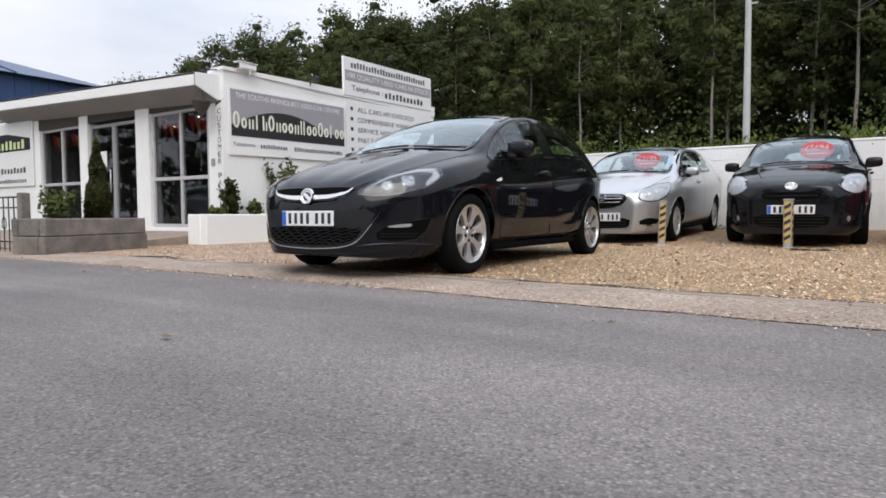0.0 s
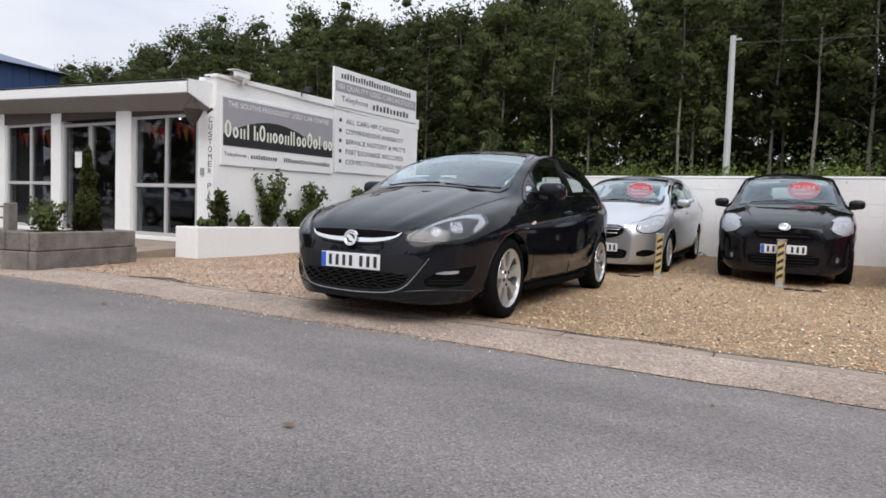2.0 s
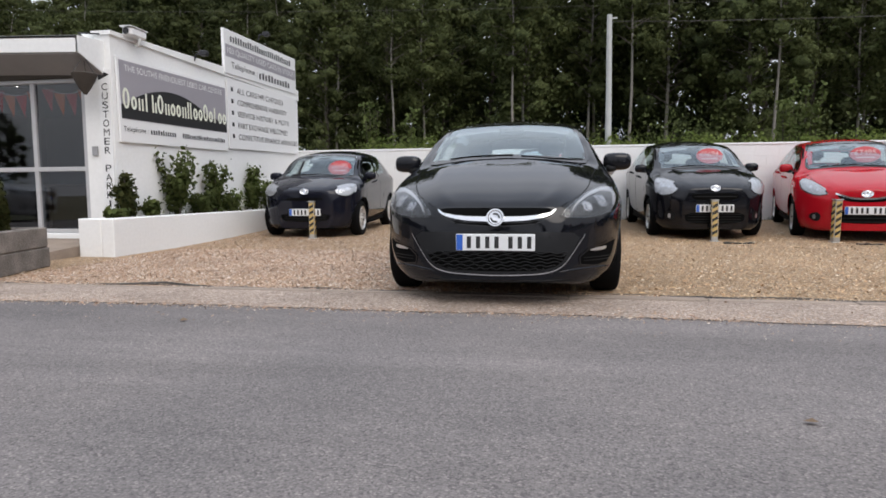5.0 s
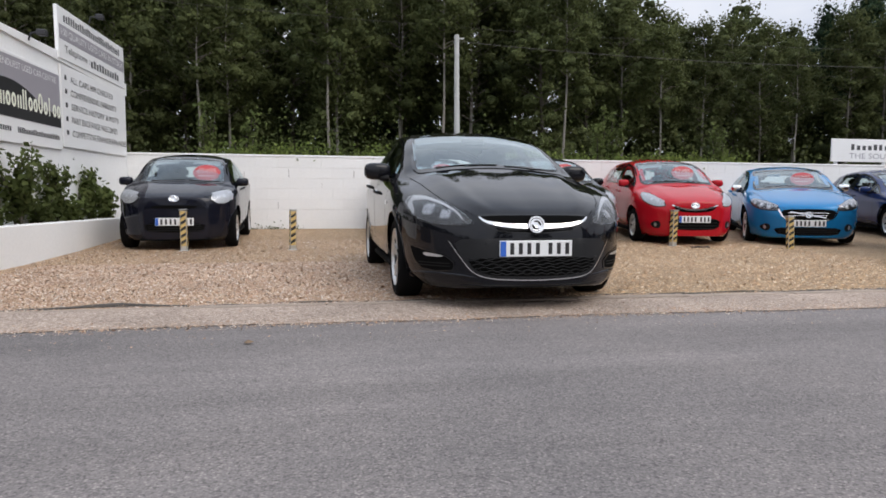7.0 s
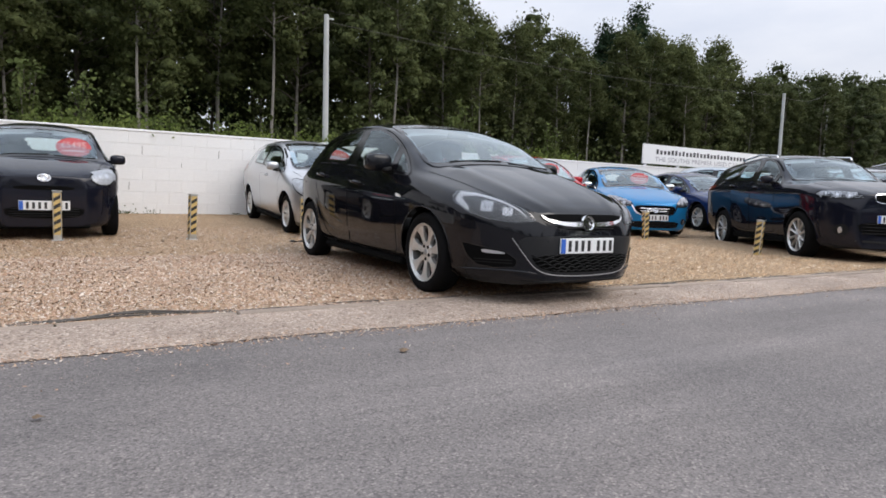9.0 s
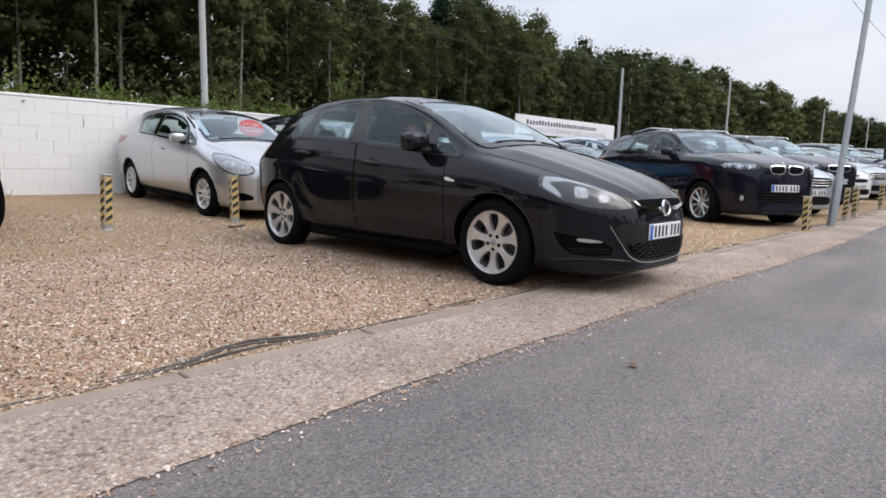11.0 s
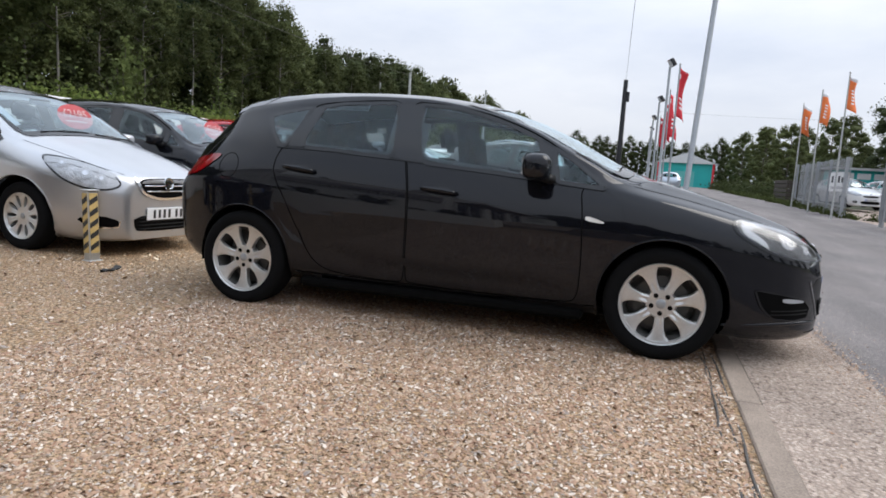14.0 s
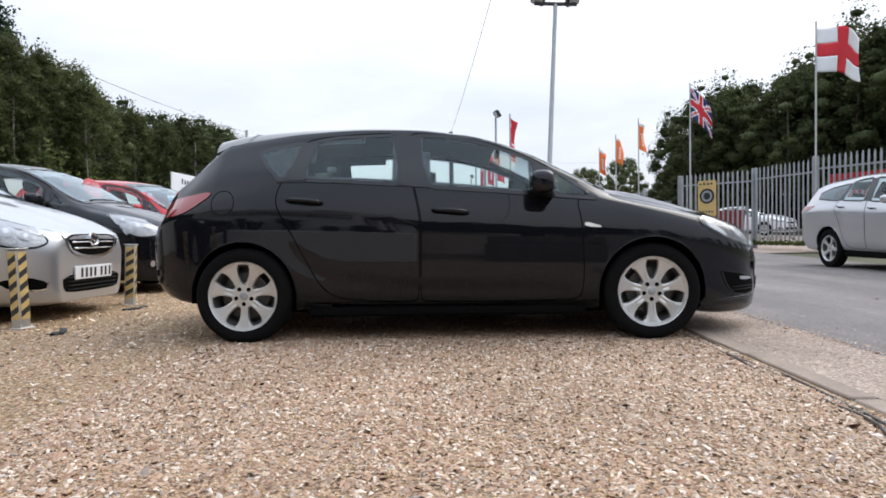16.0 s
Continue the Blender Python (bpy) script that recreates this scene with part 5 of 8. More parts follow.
class Skin:
    """The body surface, on which patches, strips and tubes are laid."""
    def __init__(self, verts, faces):
        self.tree = BVHTree.FromPolygons(verts, faces)

    def hit(self, p, d, off):
        """The surface point seen from outside along -d; d points outwards."""
        o = Vector(p) + d * 3
        loc, nor, _, _ = self.tree.ray_cast(o, -d)
        if loc is None:
            loc, nor, _, _ = self.tree.find_nearest(Vector(p))
        if nor.dot(d) < 0:
            nor = -nor
        return loc + nor * off

    def patch(self, poly, d, off, step=0.05, smooth=2, cut=0.22):
        """A closed outline of points filled with a fine mesh lying on the surface."""
        d = Vector(d).normalized()
        r = Vector((0, 0, 1)).cross(d).normalized()
        u = d.cross(r)
        o = Vector(poly[0])
        pl = chaikin(poly, smooth, True, cut) if smooth else [Vector(q) for q in poly]
        p2 = [((q - o).dot(r), (q - o).dot(u)) for q in pl]
        # an even border
        edge = []
        for i in range(len(p2)):
            a, b = Vector(p2[i]), Vector(p2[(i + 1) % len(p2)])
            k = max(1, int((b - a).length / step + 0.5))
            edge += [a.lerp(b, j / k) for j in range(k)]
        xs, ys = [q.x for q in edge], [q.y for q in edge]
        inner = []
        n = len(edge)
        def inside(x, y):
            c = False
            for i in range(n):
                a, b = edge[i], edge[i - 1]
                if (a.y > y) != (b.y > y) and x < (b.x - a.x) * (y - a.y) / (b.y - a.y) + a.x:
                    c = not c
            return c
        gx = np.arange(min(xs) + step / 2, max(xs), step)
        gy = np.arange(min(ys) + step / 2, max(ys), step)
        for x in gx:
            for y in gy:
                if inside(x, y) and min((q.x - x) ** 2 + (q.y - y) ** 2 for q in edge) > (0.4 * step) ** 2:
                    inner.append(Vector((x, y)))
        v2, _, f, _, _, _ = delaunay_2d_cdt(edge + inner, [(i, (i + 1) % n) for i in range(n)], [], 1, 1e-6)
        v = [self.hit(o + r * q.x + u * q.y, d, off) for q in v2]
        return v, [tuple(q) for q in f]

    def strip(self, line, d, off, width, closed=False, smooth=1, cut=0.22):
        """A narrow band along a line on the surface."""
        d = Vector(d).normalized()
        p = chaikin(line, smooth, closed, cut) if smooth else [Vector(q) for q in line]
        n = len(p)
        v, f = [], []
        for i in range(n):
            a, b = (p[i - 1], p[(i + 1) % n]) if closed else (p[max(i - 1, 0)], p[min(i + 1, n - 1)])
            t = (b - a).normalized()
            wide = width if isinstance(width, (int, float)) else float(np.interp(i / (n - 1), *width))
            s = d.cross(t).normalized() * wide * 0.5
            v += [self.hit(p[i] - s, d, off), self.hit(p[i] + s, d, off)]
        for i in range(n if closed else n - 1):
            j = (i + 1) % n
            f.append((2 * i, 2 * i + 1, 2 * j + 1, 2 * j))
        return v, f

    def line(self, pts, d, off, smooth=1):
        d = Vector(d).normalized()
        return [self.hit(q, d, off) for q in (chaikin(pts, smooth, False) if smooth else pts)]


def flip(v, f):
    return [(-p[0], p[1], p[2]) for p in v], [tuple(reversed(q)) for q in f]


def faced(v, f, d):
    """Turns faces so that they look along d."""
    d = Vector(d)
    out = []
    for q in f:
        n = (Vector(v[q[1]]) - Vector(v[q[0]])).cross(Vector(v[q[2]]) - Vector(v[q[0]]))
        out.append(tuple(q) if n.dot(d) >= 0 else tuple(reversed(q)))
    return v, out


def wheel_meshes(R, rim, spokes, width=0.2, style="paddle"):
    """Tyre, barrel, spokes, hub, bolts: the outer side looks along -x."""
    m = pose(0, 0, 0, 0, -90, 0)
    hw = width / 2
    tyre = Build().lathe([(rim - 0.004, -hw * 0.75), (rim + 0.012, -hw * 0.92), (rim + 0.05, -hw), (R - 0.03, -hw * 0.97), (R - 0.008, -hw * 0.84), (R, -hw * 0.62), (R, hw * 0.62), (R - 0.008, hw * 0.84), (R - 0.03, hw * 0.97), (rim + 0.05, hw), (rim + 0.012, hw * 0.92), (rim - 0.004, hw * 0.75)], 56, m)
    lip = Build().lathe([(rim - 0.006, hw * 0.70), (rim - 0.002, hw * 0.84), (rim + 0.006, hw * 0.93), (rim + 0.008, hw * 0.88), (rim - 0.010, hw * 0.84), (rim - 0.016, hw * 0.72)], 56, m)
    # split from the lip so shade behind the spokes sits in its colour
    barrel = Build().lathe([(rim - 0.006, hw * 0.70), (rim - 0.016, hw * 0.72), (rim - 0.03, hw * 0.45), (rim - 0.035, -hw * 0.5), (0.0, -hw * 0.5)], 40, m)
    sp = Build()
    n = 9
    for k in range(spokes):
        a = 2 * math.pi * (k + 0.5) / spokes
        q = rim / 0.222
        prof = [(0.038 * q, 0.030, 0.60), (0.075 * q, 0.0270, 0.64), (0.105 * q, 0.0260, 0.665), (0.135 * q, 0.0285, 0.69), (0.160 * q, 0.0345, 0.715), (0.182 * q, 0.0450, 0.745), (0.198 * q, 0.0620, 0.775), (0.207 * q, 0.0820, 0.79), (rim - 0.011, 0.0935, 0.80)]
        if style == "thin":
            prof = [(0.038, 0.016, 0.66), (0.10, 0.014, 0.7), (0.16, 0.017, 0.75), (rim - 0.012, 0.024, 0.80)]
        prof = [(min(r, rim - 0.012) if i < len(prof) - 1 else r, w * spokes and w * (7 / max(spokes, 7)) ** 0.6, z) for i, (r, w, z) in enumerate(prof)]
        base = len(sp.v)
        for r, w, z in prof:
            for j, (q, dz) in enumerate(((-1, -0.030), (-0.93, -0.001), (-0.55, 0.003), (0, -0.002), (0.55, 0.003), (0.93, -0.001), (1, -0.030))):
                y2, x2 = r * math.cos(a) - w * q * math.sin(a), r * math.sin(a) + w * q * math.cos(a)
                sp.v.append((-(hw * z + dz), y2, x2))
        for i in range(len(prof) - 1):
            for j in range(6):
                sp.f.append((base + i * 7 + j, base + i * 7 + j + 1, base + (i + 1) * 7 + j + 1, base + (i + 1) * 7 + j))
    hub = Build().lathe([(0.0, hw * 0.70), (0.028, hw * 0.70), (0.030, hw * 0.66), (0.078, hw * 0.655), (0.086, hw * 0.55), (0.086, hw * 0.1)], 28, m)
    cap = Build().lathe([(0.0, hw * 0.73), (0.022, hw * 0.725), (0.026, hw * 0.70)], 20, m)
    bolts = []
    for k in range(5):
        a = 2 * math.pi * k / 5 + 0.3
        bolts.append(Build().lathe([(0.0, hw * 0.69), (0.0135, hw * 0.69), (0.0155, hw * 0.60)], 10, pose(0, 0.053 * math.cos(a), 0.053 * math.sin(a)) @ m))
    disc = Build().lathe([(0.03, hw * 0.05), (rim - 0.07, hw * 0.05), (rim - 0.07, hw * -0.05)], 32, m)
    return {"tyre": (tyre, TYRE, 40), "rim": (lip, ALLOY, 40), "barrel": (barrel, DISC_STEEL, 40), "spokes": (sp, ALLOY, 35), "hub": (hub, ALLOY, 40), "centre_cap": (cap, GALV, 40), "brake_disc": (disc, DISC_STEEL, 30), "bolts": bolts}


def soft_box(x0, x1, y0, y1, z0, z1, b):
    bm = bmesh.new()
    bmesh.ops.create_cube(bm, size=1)
    for p in bm.verts:
        p.co = ((x0 + x1) / 2 + p.co.x * (x1 - x0), (y0 + y1) / 2 + p.co.y * (y1 - y0), (z0 + z1) / 2 + p.co.z * (z1 - z0))
    bmesh.ops.bevel(bm, geom=bm.edges[:], offset=b, segments=3, affect="EDGES")
    return bm


def ball(cx, cy, cz, rx, ry, rz, e=0.7, seg=20, rings=12):
    """A rounded block, squarer than a ball."""
    b = Build()
    def pw(c):
        return math.copysign(abs(c) ** e, c)
    for j in range(rings + 1):
        t = math.pi * j / rings - math.pi / 2
        for i in range(seg):
            a = 2 * math.pi * i / seg
            b.v.append((cx + rx * pw(math.cos(t)) * pw(math.cos(a)), cy + ry * pw(math.cos(t)) * pw(math.sin(a)), cz + rz * pw(math.sin(t))))
    for j in range(rings):
        for i in range(seg):
            k = (i + 1) % seg
            b.f.append((j * seg + i, j * seg + k, (j + 1) * seg + k, (j + 1) * seg + i))
    return b


WINDOWS = {
    "front_window": [(1.455, 1.016), (1.53, 1.383), (1.29, 1.366), (1.10, 1.320), (.91, 1.256), (.757, 1.190), (.715, .962)],
    "quarter_light": [(.620, .952), (.668, 1.146), (.54, 1.070), (.404, .972), (.352, .932), (.44, .934)],
    "rear_window": [(1.645, 1.036), (1.69, 1.388), (2.065, 1.374), (2.212, 1.350), (2.250, 1.22), (2.278, 1.13), (2.267, 1.074)],
    "rear_quarter_light": [(2.600, 1.270), (2.53, 1.298), (2.305, 1.342), (2.405, 1.078), (2.444, 1.078), (2.525, 1.160)]}
WINDOWS_SUV = dict(WINDOWS, rear_quarter_light=[(2.93, 1.235), (2.78, 1.305), (2.305, 1.342), (2.405, 1.078), (2.70, 1.095), (2.90, 1.13)])
# dark trim between the panes of a five-door car
PILLARS = [[(1.455, 1.016), (1.53, 1.383), (1.69, 1.388), (1.645, 1.036)],
           [(2.212, 1.350), (2.305, 1.342), (2.405, 1.078), (2.267, 1.074), (2.278, 1.13), (2.250, 1.22)],
           [(.757, 1.190), (.668, 1.146), (.620, .952), (.715, .962)]]
WINDOWS_3 = {
    "front_window": [(1.70, 1.035), (1.76, 1.372), (1.4, 1.355), (1.10, 1.307), (.92, 1.245), (.80, 1.175), (.665, .972)],
    "quarter_light": [(.60, .955), (.705, 1.115), (.52, 1.028), (.35, .932)],
    "rear_window": [(1.80, 1.045), (1.86, 1.372), (2.1, 1.355), (2.42, 1.31), (2.50, 1.26), (2.36, 1.075)]}
SCREEN = [(-.665, 1.005), (-.33, 1.045), (0, 1.062), (.33, 1.045), (.665, 1.005), (.575, 1.385), (.30, 1.412), (0, 1.420), (-.30, 1.412), (-.575, 1.385)]
BACK = [(-.50, 1.335), (.50, 1.335), (.56, 1.10), (.3, 1.08), (-.3, 1.08), (-.56, 1.10)]
DOOR_F = [(.487, .922), (.466, .80), (.455, .64), (.45, .45), (.46, .285), (.56, .262), (1.49, .262), (1.515, .30), (1.508, .50), (1.503, .76), (1.514, .873), (1.551, 1.022), (1.625, 1.405), (1.40, 1.392), (1.10, 1.342), (.90, 1.275), (.74, 1.205), (.55, 1.09), (.40, .975)]
DOOR_R = [(1.525, .30), (1.518, .50), (1.513, .76), (1.524, .873), (1.561, 1.022), (1.635, 1.405), (1.9, 1.402), (2.20, 1.378), (2.30, 1.352), (2.42, 1.07), (2.452, .998), (2.455, .916), (2.413, .83), (2.36, .738), (2.29, .60), (2.20, .42), (2.12, .325), (2.0, .280), (1.56, .262)]


def in_poly(x, y, poly):
    c = False
    for i in range(len(poly)):
        (x1, y1), (x2, y2) = poly[i][:2], poly[i - 1][:2]
        if (y1 > y) != (y2 > y) and x < (x2 - x1) * (y - y1) / (y2 - y1) + x1:
            c = not c
    return c


def make_car(name, label, cfg, m, group=""):
    car = thing(name, m, label, "car", group)
    F = cfg["form"]
    det = cfg["detail"]
    body_mat = cfg["paint"]
    R, rim = cfg["R"], cfg["rim"]
    # -- the skin --
    n = cfg["stations"]
    us = []
    for i in range(n + 1):
        t = i / n
        us.append(-.955 + 4.395 * (t - 0.13 * math.sin(2 * math.pi * t) / 1.0 * 0.9))
    half = [section(y, cfg) for y in us]
    k = len(half[0])
    ring = 2 * k - 1
    src = []
    for y, h in zip(us, half):
        src += [(-x, y, z) for x, z in h] + [(x, y, z) for x, z in reversed(h[:-1])]
    src = np.array(src)
    if cfg.get("crease"):
        cr = curve_of([(.45, .37), (1.0, .375), (1.7, .40), (2.05, .45), (2.28, .56), (2.42, .72)])
        for q in src:
            if .45 < q[1] < 2.42 and abs(q[0]) > .6:
                e = min(1, (q[1] - .45) / .2, (2.42 - q[1]) / .15)
                dz = q[2] - cr(q[1])
                # hollow below the crease, a sharp edge along it
                q[0] -= math.copysign(.017 * e * (math.exp(-(dz + .004) ** 2 / .0055) if dz < -.004 else max(0, 1 - (dz + .004) / .022)), q[0])
    verts = [F(p) for p in src]
    faces = [(i * ring + j, i * ring + j + 1, (i + 1) * ring + j + 1, (i + 1) * ring + j) for i in range(n) for j in range(ring - 1)]
    faces = [tuple(reversed(q)) for q in faces]
    c0, c1 = len(verts), len(verts) + 1
    verts += [F((0, -.957, .45)), F((0, 3.442, .57))]
    src = np.vstack([src, [(0, -.957, .45), (0, 3.442, .57)]])
    faces += [(i * ring, i * ring + ring - 1, (i + 1) * ring + ring - 1, (i + 1) * ring) for i in range(n)]
    caps = [(c0, j + 1, j) for j in range(ring - 1)] + [(c0, 0, ring - 1)]
    caps += [(c1, n * ring + j, n * ring + j + 1) for j in range(ring - 1)] + [(c1, n * ring + ring - 1, n * ring)]
    faces += [tuple(reversed(q)) for q in caps]
    skin = Skin(verts, faces)
    # -- smooth normals over the whole skin --
    V = np.array([tuple(p) for p in verts])
    normals = np.zeros_like(V)
    for q in faces:
        a = V[list(q)]
        nn = np.cross(a[2] - a[0], a[3] - a[1]) if len(q) == 4 else np.cross(a[1] - a[0], a[2] - a[0])
        for i in q:
            normals[i] += nn
    normals /= np.linalg.norm(normals, axis=1, keepdims=True) + 1e-12
    if (normals[:, 0] * V[:, 0]).sum() < 0:
        normals = -normals
        faces = [tuple(reversed(q)) for q in faces]
    # -- wheel arches --
    axles = (float(np.interp(0, SRC_Y, cfg["form"].dst)), float(np.interp(2.685, SRC_Y, cfg["form"].dst)))
    AR = R + cfg.get("arch", 0.052)
    zc = R + 0.005
    inside = np.zeros(len(V), bool)
    for ya in axles:
        d = np.hypot(V[:, 1] - ya, V[:, 2] - zc)
        inside |= (d < AR) & (np.abs(V[:, 0]) > 0.55 * F.sx)
    # -- openings for glass --
    wins = cfg.get("windows", WINDOWS)
    S = src
    def glassed(q):
        c = S[list(q)]
        x, y, z = c.mean(0)
        if abs(x) > 0.5 and 0.25 < y < 2.7 and z > 0.9:
            for poly in wins.values():
                if all(in_poly(p[1], p[2], poly) for p in c):
                    return True
        if 0.15 < y < 1.35 and all(in_poly(p[0], p[2], SCREEN) and p[1] > .1 for p in c):
            return True
        if y > 2.9 and all(in_poly(p[0], p[2], BACK) for p in c):
            return True
        return False
    groups = {}
    for q in faces:
        if all(inside[i] for i in q) or glassed(q):
            continue
        x, y, z = S[list(q)].mean(0)
        g = "body"
        if abs(x) > 0.5 and in_poly(y, z, DOOR_F):
            g = "door_front_l" if x > 0 else "door_front_r"
        elif abs(x) > 0.5 and in_poly(y, z, DOOR_R) and not cfg.get("three_door"):
            g = "door_rear_l" if x > 0 else "door_rear_r"
        elif y < 0.2 and z > C_ZRA(y) - 0.02 and y > -0.88:
            g = "bonnet"
        elif y < -0.33 and z < C_ZSH(y) + 0.04:
            g = "front_bumper"
        elif y > 2.96 and abs(x) < 0.62 and z > 0.62:
            g = "tailgate"
        elif y > 2.98 and z < 0.66:
            g = "rear_bumper"
        groups.setdefault(g, []).append(q)
    W = V.copy()
    for ya in axles:
        d = np.hypot(V[:, 1] - ya, V[:, 2] - zc)
        near = inside & (d < AR)
        for i in np.nonzero(near)[0]:
            s = AR / max(d[i], 1e-4)
            W[i, 1], W[i, 2] = ya + (V[i, 1] - ya) * s, zc + (V[i, 2] - zc) * s
    obs = {}
    for g, fs in groups.items():
        used = sorted({i for q in fs for i in q})
        at = {i: j for j, i in enumerate(used)}
        pn = g.replace("_l", "").replace("_r", "") if g.startswith("door") else g
        pn = {"door_front_l": "front_door", "door_front_r": "front_door", "door_rear_l": "rear_door", "door_rear_r": "rear_door"}.get(g, g)
        me = bpy.data.meshes.new(pn)
        me.from_pydata([tuple(W[i]) for i in used], [], [tuple(at[i] for i in q) for q in fs])
        me.materials.append(body_mat)
        me.shade_smooth()
        me.normals_split_custom_set_from_vertices([tuple(normals[i]) for i in used])
        obs[g] = part(pn, me, body_mat, car)
    body = obs["body"]

    def lay(pn, vf, mat, parent=car, d=None, both=False, lab="", smooth=True, shadow=True):
        v, f = vf
        if d is not None:
            v, f = faced(v, f, d)
        o = part(pn, Build().add(v, f), mat, parent, lab, smooth)
        o.visible_shadow = shadow
        if both:
            v2, f2 = flip(v, f)
            par = both if both is not True else parent
            o2 = part(pn, Build().add(v2, f2), mat, par, lab, smooth)
            o2.visible_shadow = shadow
        return o

    L = Vector((-1, 0, 0))
    front, rear = Vector((0, -1, 0)), Vector((0, 1, 0))
    def side(poly):
        return [F((-0.9, y, z)) for y, z in poly]
    def nose(poly):
        return [F((x, -1.0, z)) for x, z in poly]
    three = cfg.get("three_door")
    fr, rr_ = obs.get("door_front_r", body), obs.get("door_rear_r", body)
    fl, rl = obs.get("door_front_l", body), obs.get("door_rear_l", body)
    for wn_, poly in wins.items():
        own = (rr_, rl) if wn_ == "rear_window" and not three else ((body, body) if "quarter" in wn_ or three and wn_ == "rear_window" else (fr, fl))
        lay("window_glass", skin.patch(side(poly), L, 0.004, 0.07, 2, 0.05), DIM_GLASS if wn_ == "rear_quarter_light" else CAR_GLASS, own[0], L, own[1], shadow=False)
        lay("window_seal", skin.strip(side(poly), L, 0.006, 0.024, True, 2, 0.05), GLOSS, own[0], L, own[1])
    lay("windscreen", skin.patch(nose(SCREEN), front, 0.004, 0.09, 2, 0.1), CAR_SCREEN, car, front, shadow=False)
    lay("windscreen_seal", skin.strip(nose(SCREEN), front, 0.006, 0.036, True, 2, 0.1), GLOSS, car, front)
    lay("rear_screen", skin.patch([F((x, 4, z)) for x, z in BACK], rear, 0.004, 0.09), CAR_GLASS, car, rear, shadow=False)
    lay("rear_screen_seal", skin.strip([F((x, 4, z)) for x, z in BACK], rear, 0.006, 0.05, True, 2), GLOSS, car, rear)
    # pillars between the side windows, gaps round the doors
    bp = [wins["front_window"][0], wins["front_window"][1], (wins["rear_window"][1][0], wins["rear_window"][1][1]), wins["rear_window"][0]]
    for poly in ([bp] if three else PILLARS):
        lay("pillar_trim", skin.patch(side(poly), L, 0.003, 0.06, 0), GLOSS, car, L, True)
    if det:
        waist = [(2.46, 1.064), (2.2, 1.062), (1.6, 1.026), (1.1, .985), (.7, .945), (.36, .918)]
        lay("waist_trim", skin.strip(side(waist), L, 0.005, 0.008, False, 1), PLASTIC_GREY, car, L, True)
    for poly, own in ((DOOR_F, (fr, fl)), (DOOR_R, (rr_, rl))):
        if three and poly is DOOR_R:
            continue
        if three:
            poly = [(y + 0.22 if y > 1.3 else y, z) for y, z in poly]
        lay("door_gap", skin.strip(side(poly), L, 0.0012, 0.007, True, 2), VOID, own[0], L, own[1])
    lay("bonnet_gap", skin.strip([F((C_XRA(y) + .01, y, C_ZRA(y))) for y in (-.86, -.7, -.5, -.3, -.1, .1, .2)], Vector((0.35, -0.2, 1)), 0.001, 0.006), VOID, car, (0, 0, 1), True)
    # sill
    lay("sill_trim", skin.strip(side([(.36, .235), (1.2, .225), (2.3, .235)]), L, 0.004, 0.05, False, 2), PLASTIC, car, L, True)
    # arch lips and liners
    for ya in axles:
        for s in (-1, 1):
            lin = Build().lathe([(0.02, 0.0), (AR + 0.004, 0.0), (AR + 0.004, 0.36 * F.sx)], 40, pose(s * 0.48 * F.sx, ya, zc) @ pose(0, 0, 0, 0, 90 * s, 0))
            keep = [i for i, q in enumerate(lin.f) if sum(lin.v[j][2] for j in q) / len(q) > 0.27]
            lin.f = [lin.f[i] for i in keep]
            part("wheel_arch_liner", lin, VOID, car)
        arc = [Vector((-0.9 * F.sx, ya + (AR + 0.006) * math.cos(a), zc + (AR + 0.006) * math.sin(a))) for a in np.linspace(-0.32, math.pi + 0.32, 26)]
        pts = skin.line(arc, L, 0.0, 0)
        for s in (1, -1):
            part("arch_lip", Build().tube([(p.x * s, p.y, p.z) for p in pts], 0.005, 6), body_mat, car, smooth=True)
    # low black boxes added to keep the space under the car dark
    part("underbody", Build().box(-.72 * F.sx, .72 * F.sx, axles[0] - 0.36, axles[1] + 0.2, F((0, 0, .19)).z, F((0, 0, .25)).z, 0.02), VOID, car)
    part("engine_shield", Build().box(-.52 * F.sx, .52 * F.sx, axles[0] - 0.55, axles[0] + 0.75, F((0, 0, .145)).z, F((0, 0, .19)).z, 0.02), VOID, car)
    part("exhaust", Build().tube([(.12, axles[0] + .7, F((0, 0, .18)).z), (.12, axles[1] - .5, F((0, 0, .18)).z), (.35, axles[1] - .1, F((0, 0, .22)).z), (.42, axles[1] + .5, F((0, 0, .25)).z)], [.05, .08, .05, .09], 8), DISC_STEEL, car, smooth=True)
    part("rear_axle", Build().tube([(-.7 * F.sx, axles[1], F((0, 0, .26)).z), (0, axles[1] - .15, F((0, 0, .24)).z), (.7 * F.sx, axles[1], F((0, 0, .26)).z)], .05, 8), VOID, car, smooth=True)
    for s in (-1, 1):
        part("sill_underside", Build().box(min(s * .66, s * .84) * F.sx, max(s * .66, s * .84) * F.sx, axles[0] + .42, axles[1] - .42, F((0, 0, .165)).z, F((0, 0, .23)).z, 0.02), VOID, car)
    # wheels
    wm = cfg.get("wheel_cache")
    if wm is None:
        wm = wheel_meshes(R, rim, cfg["spokes"], cfg.get("tyre_w", 0.205), cfg.get("style", "paddle"))
        wm = {k2: ([b2.mesh("wheel_bolt", VOID) for b2 in v2] if k2 == "bolts" else v2[0].mesh(k2, v2[1], v2[2])) for k2, v2 in wm.items()}
        cfg["wheel_cache"] = wm
    turn = random.Random(len(name) + int(1000 * R))
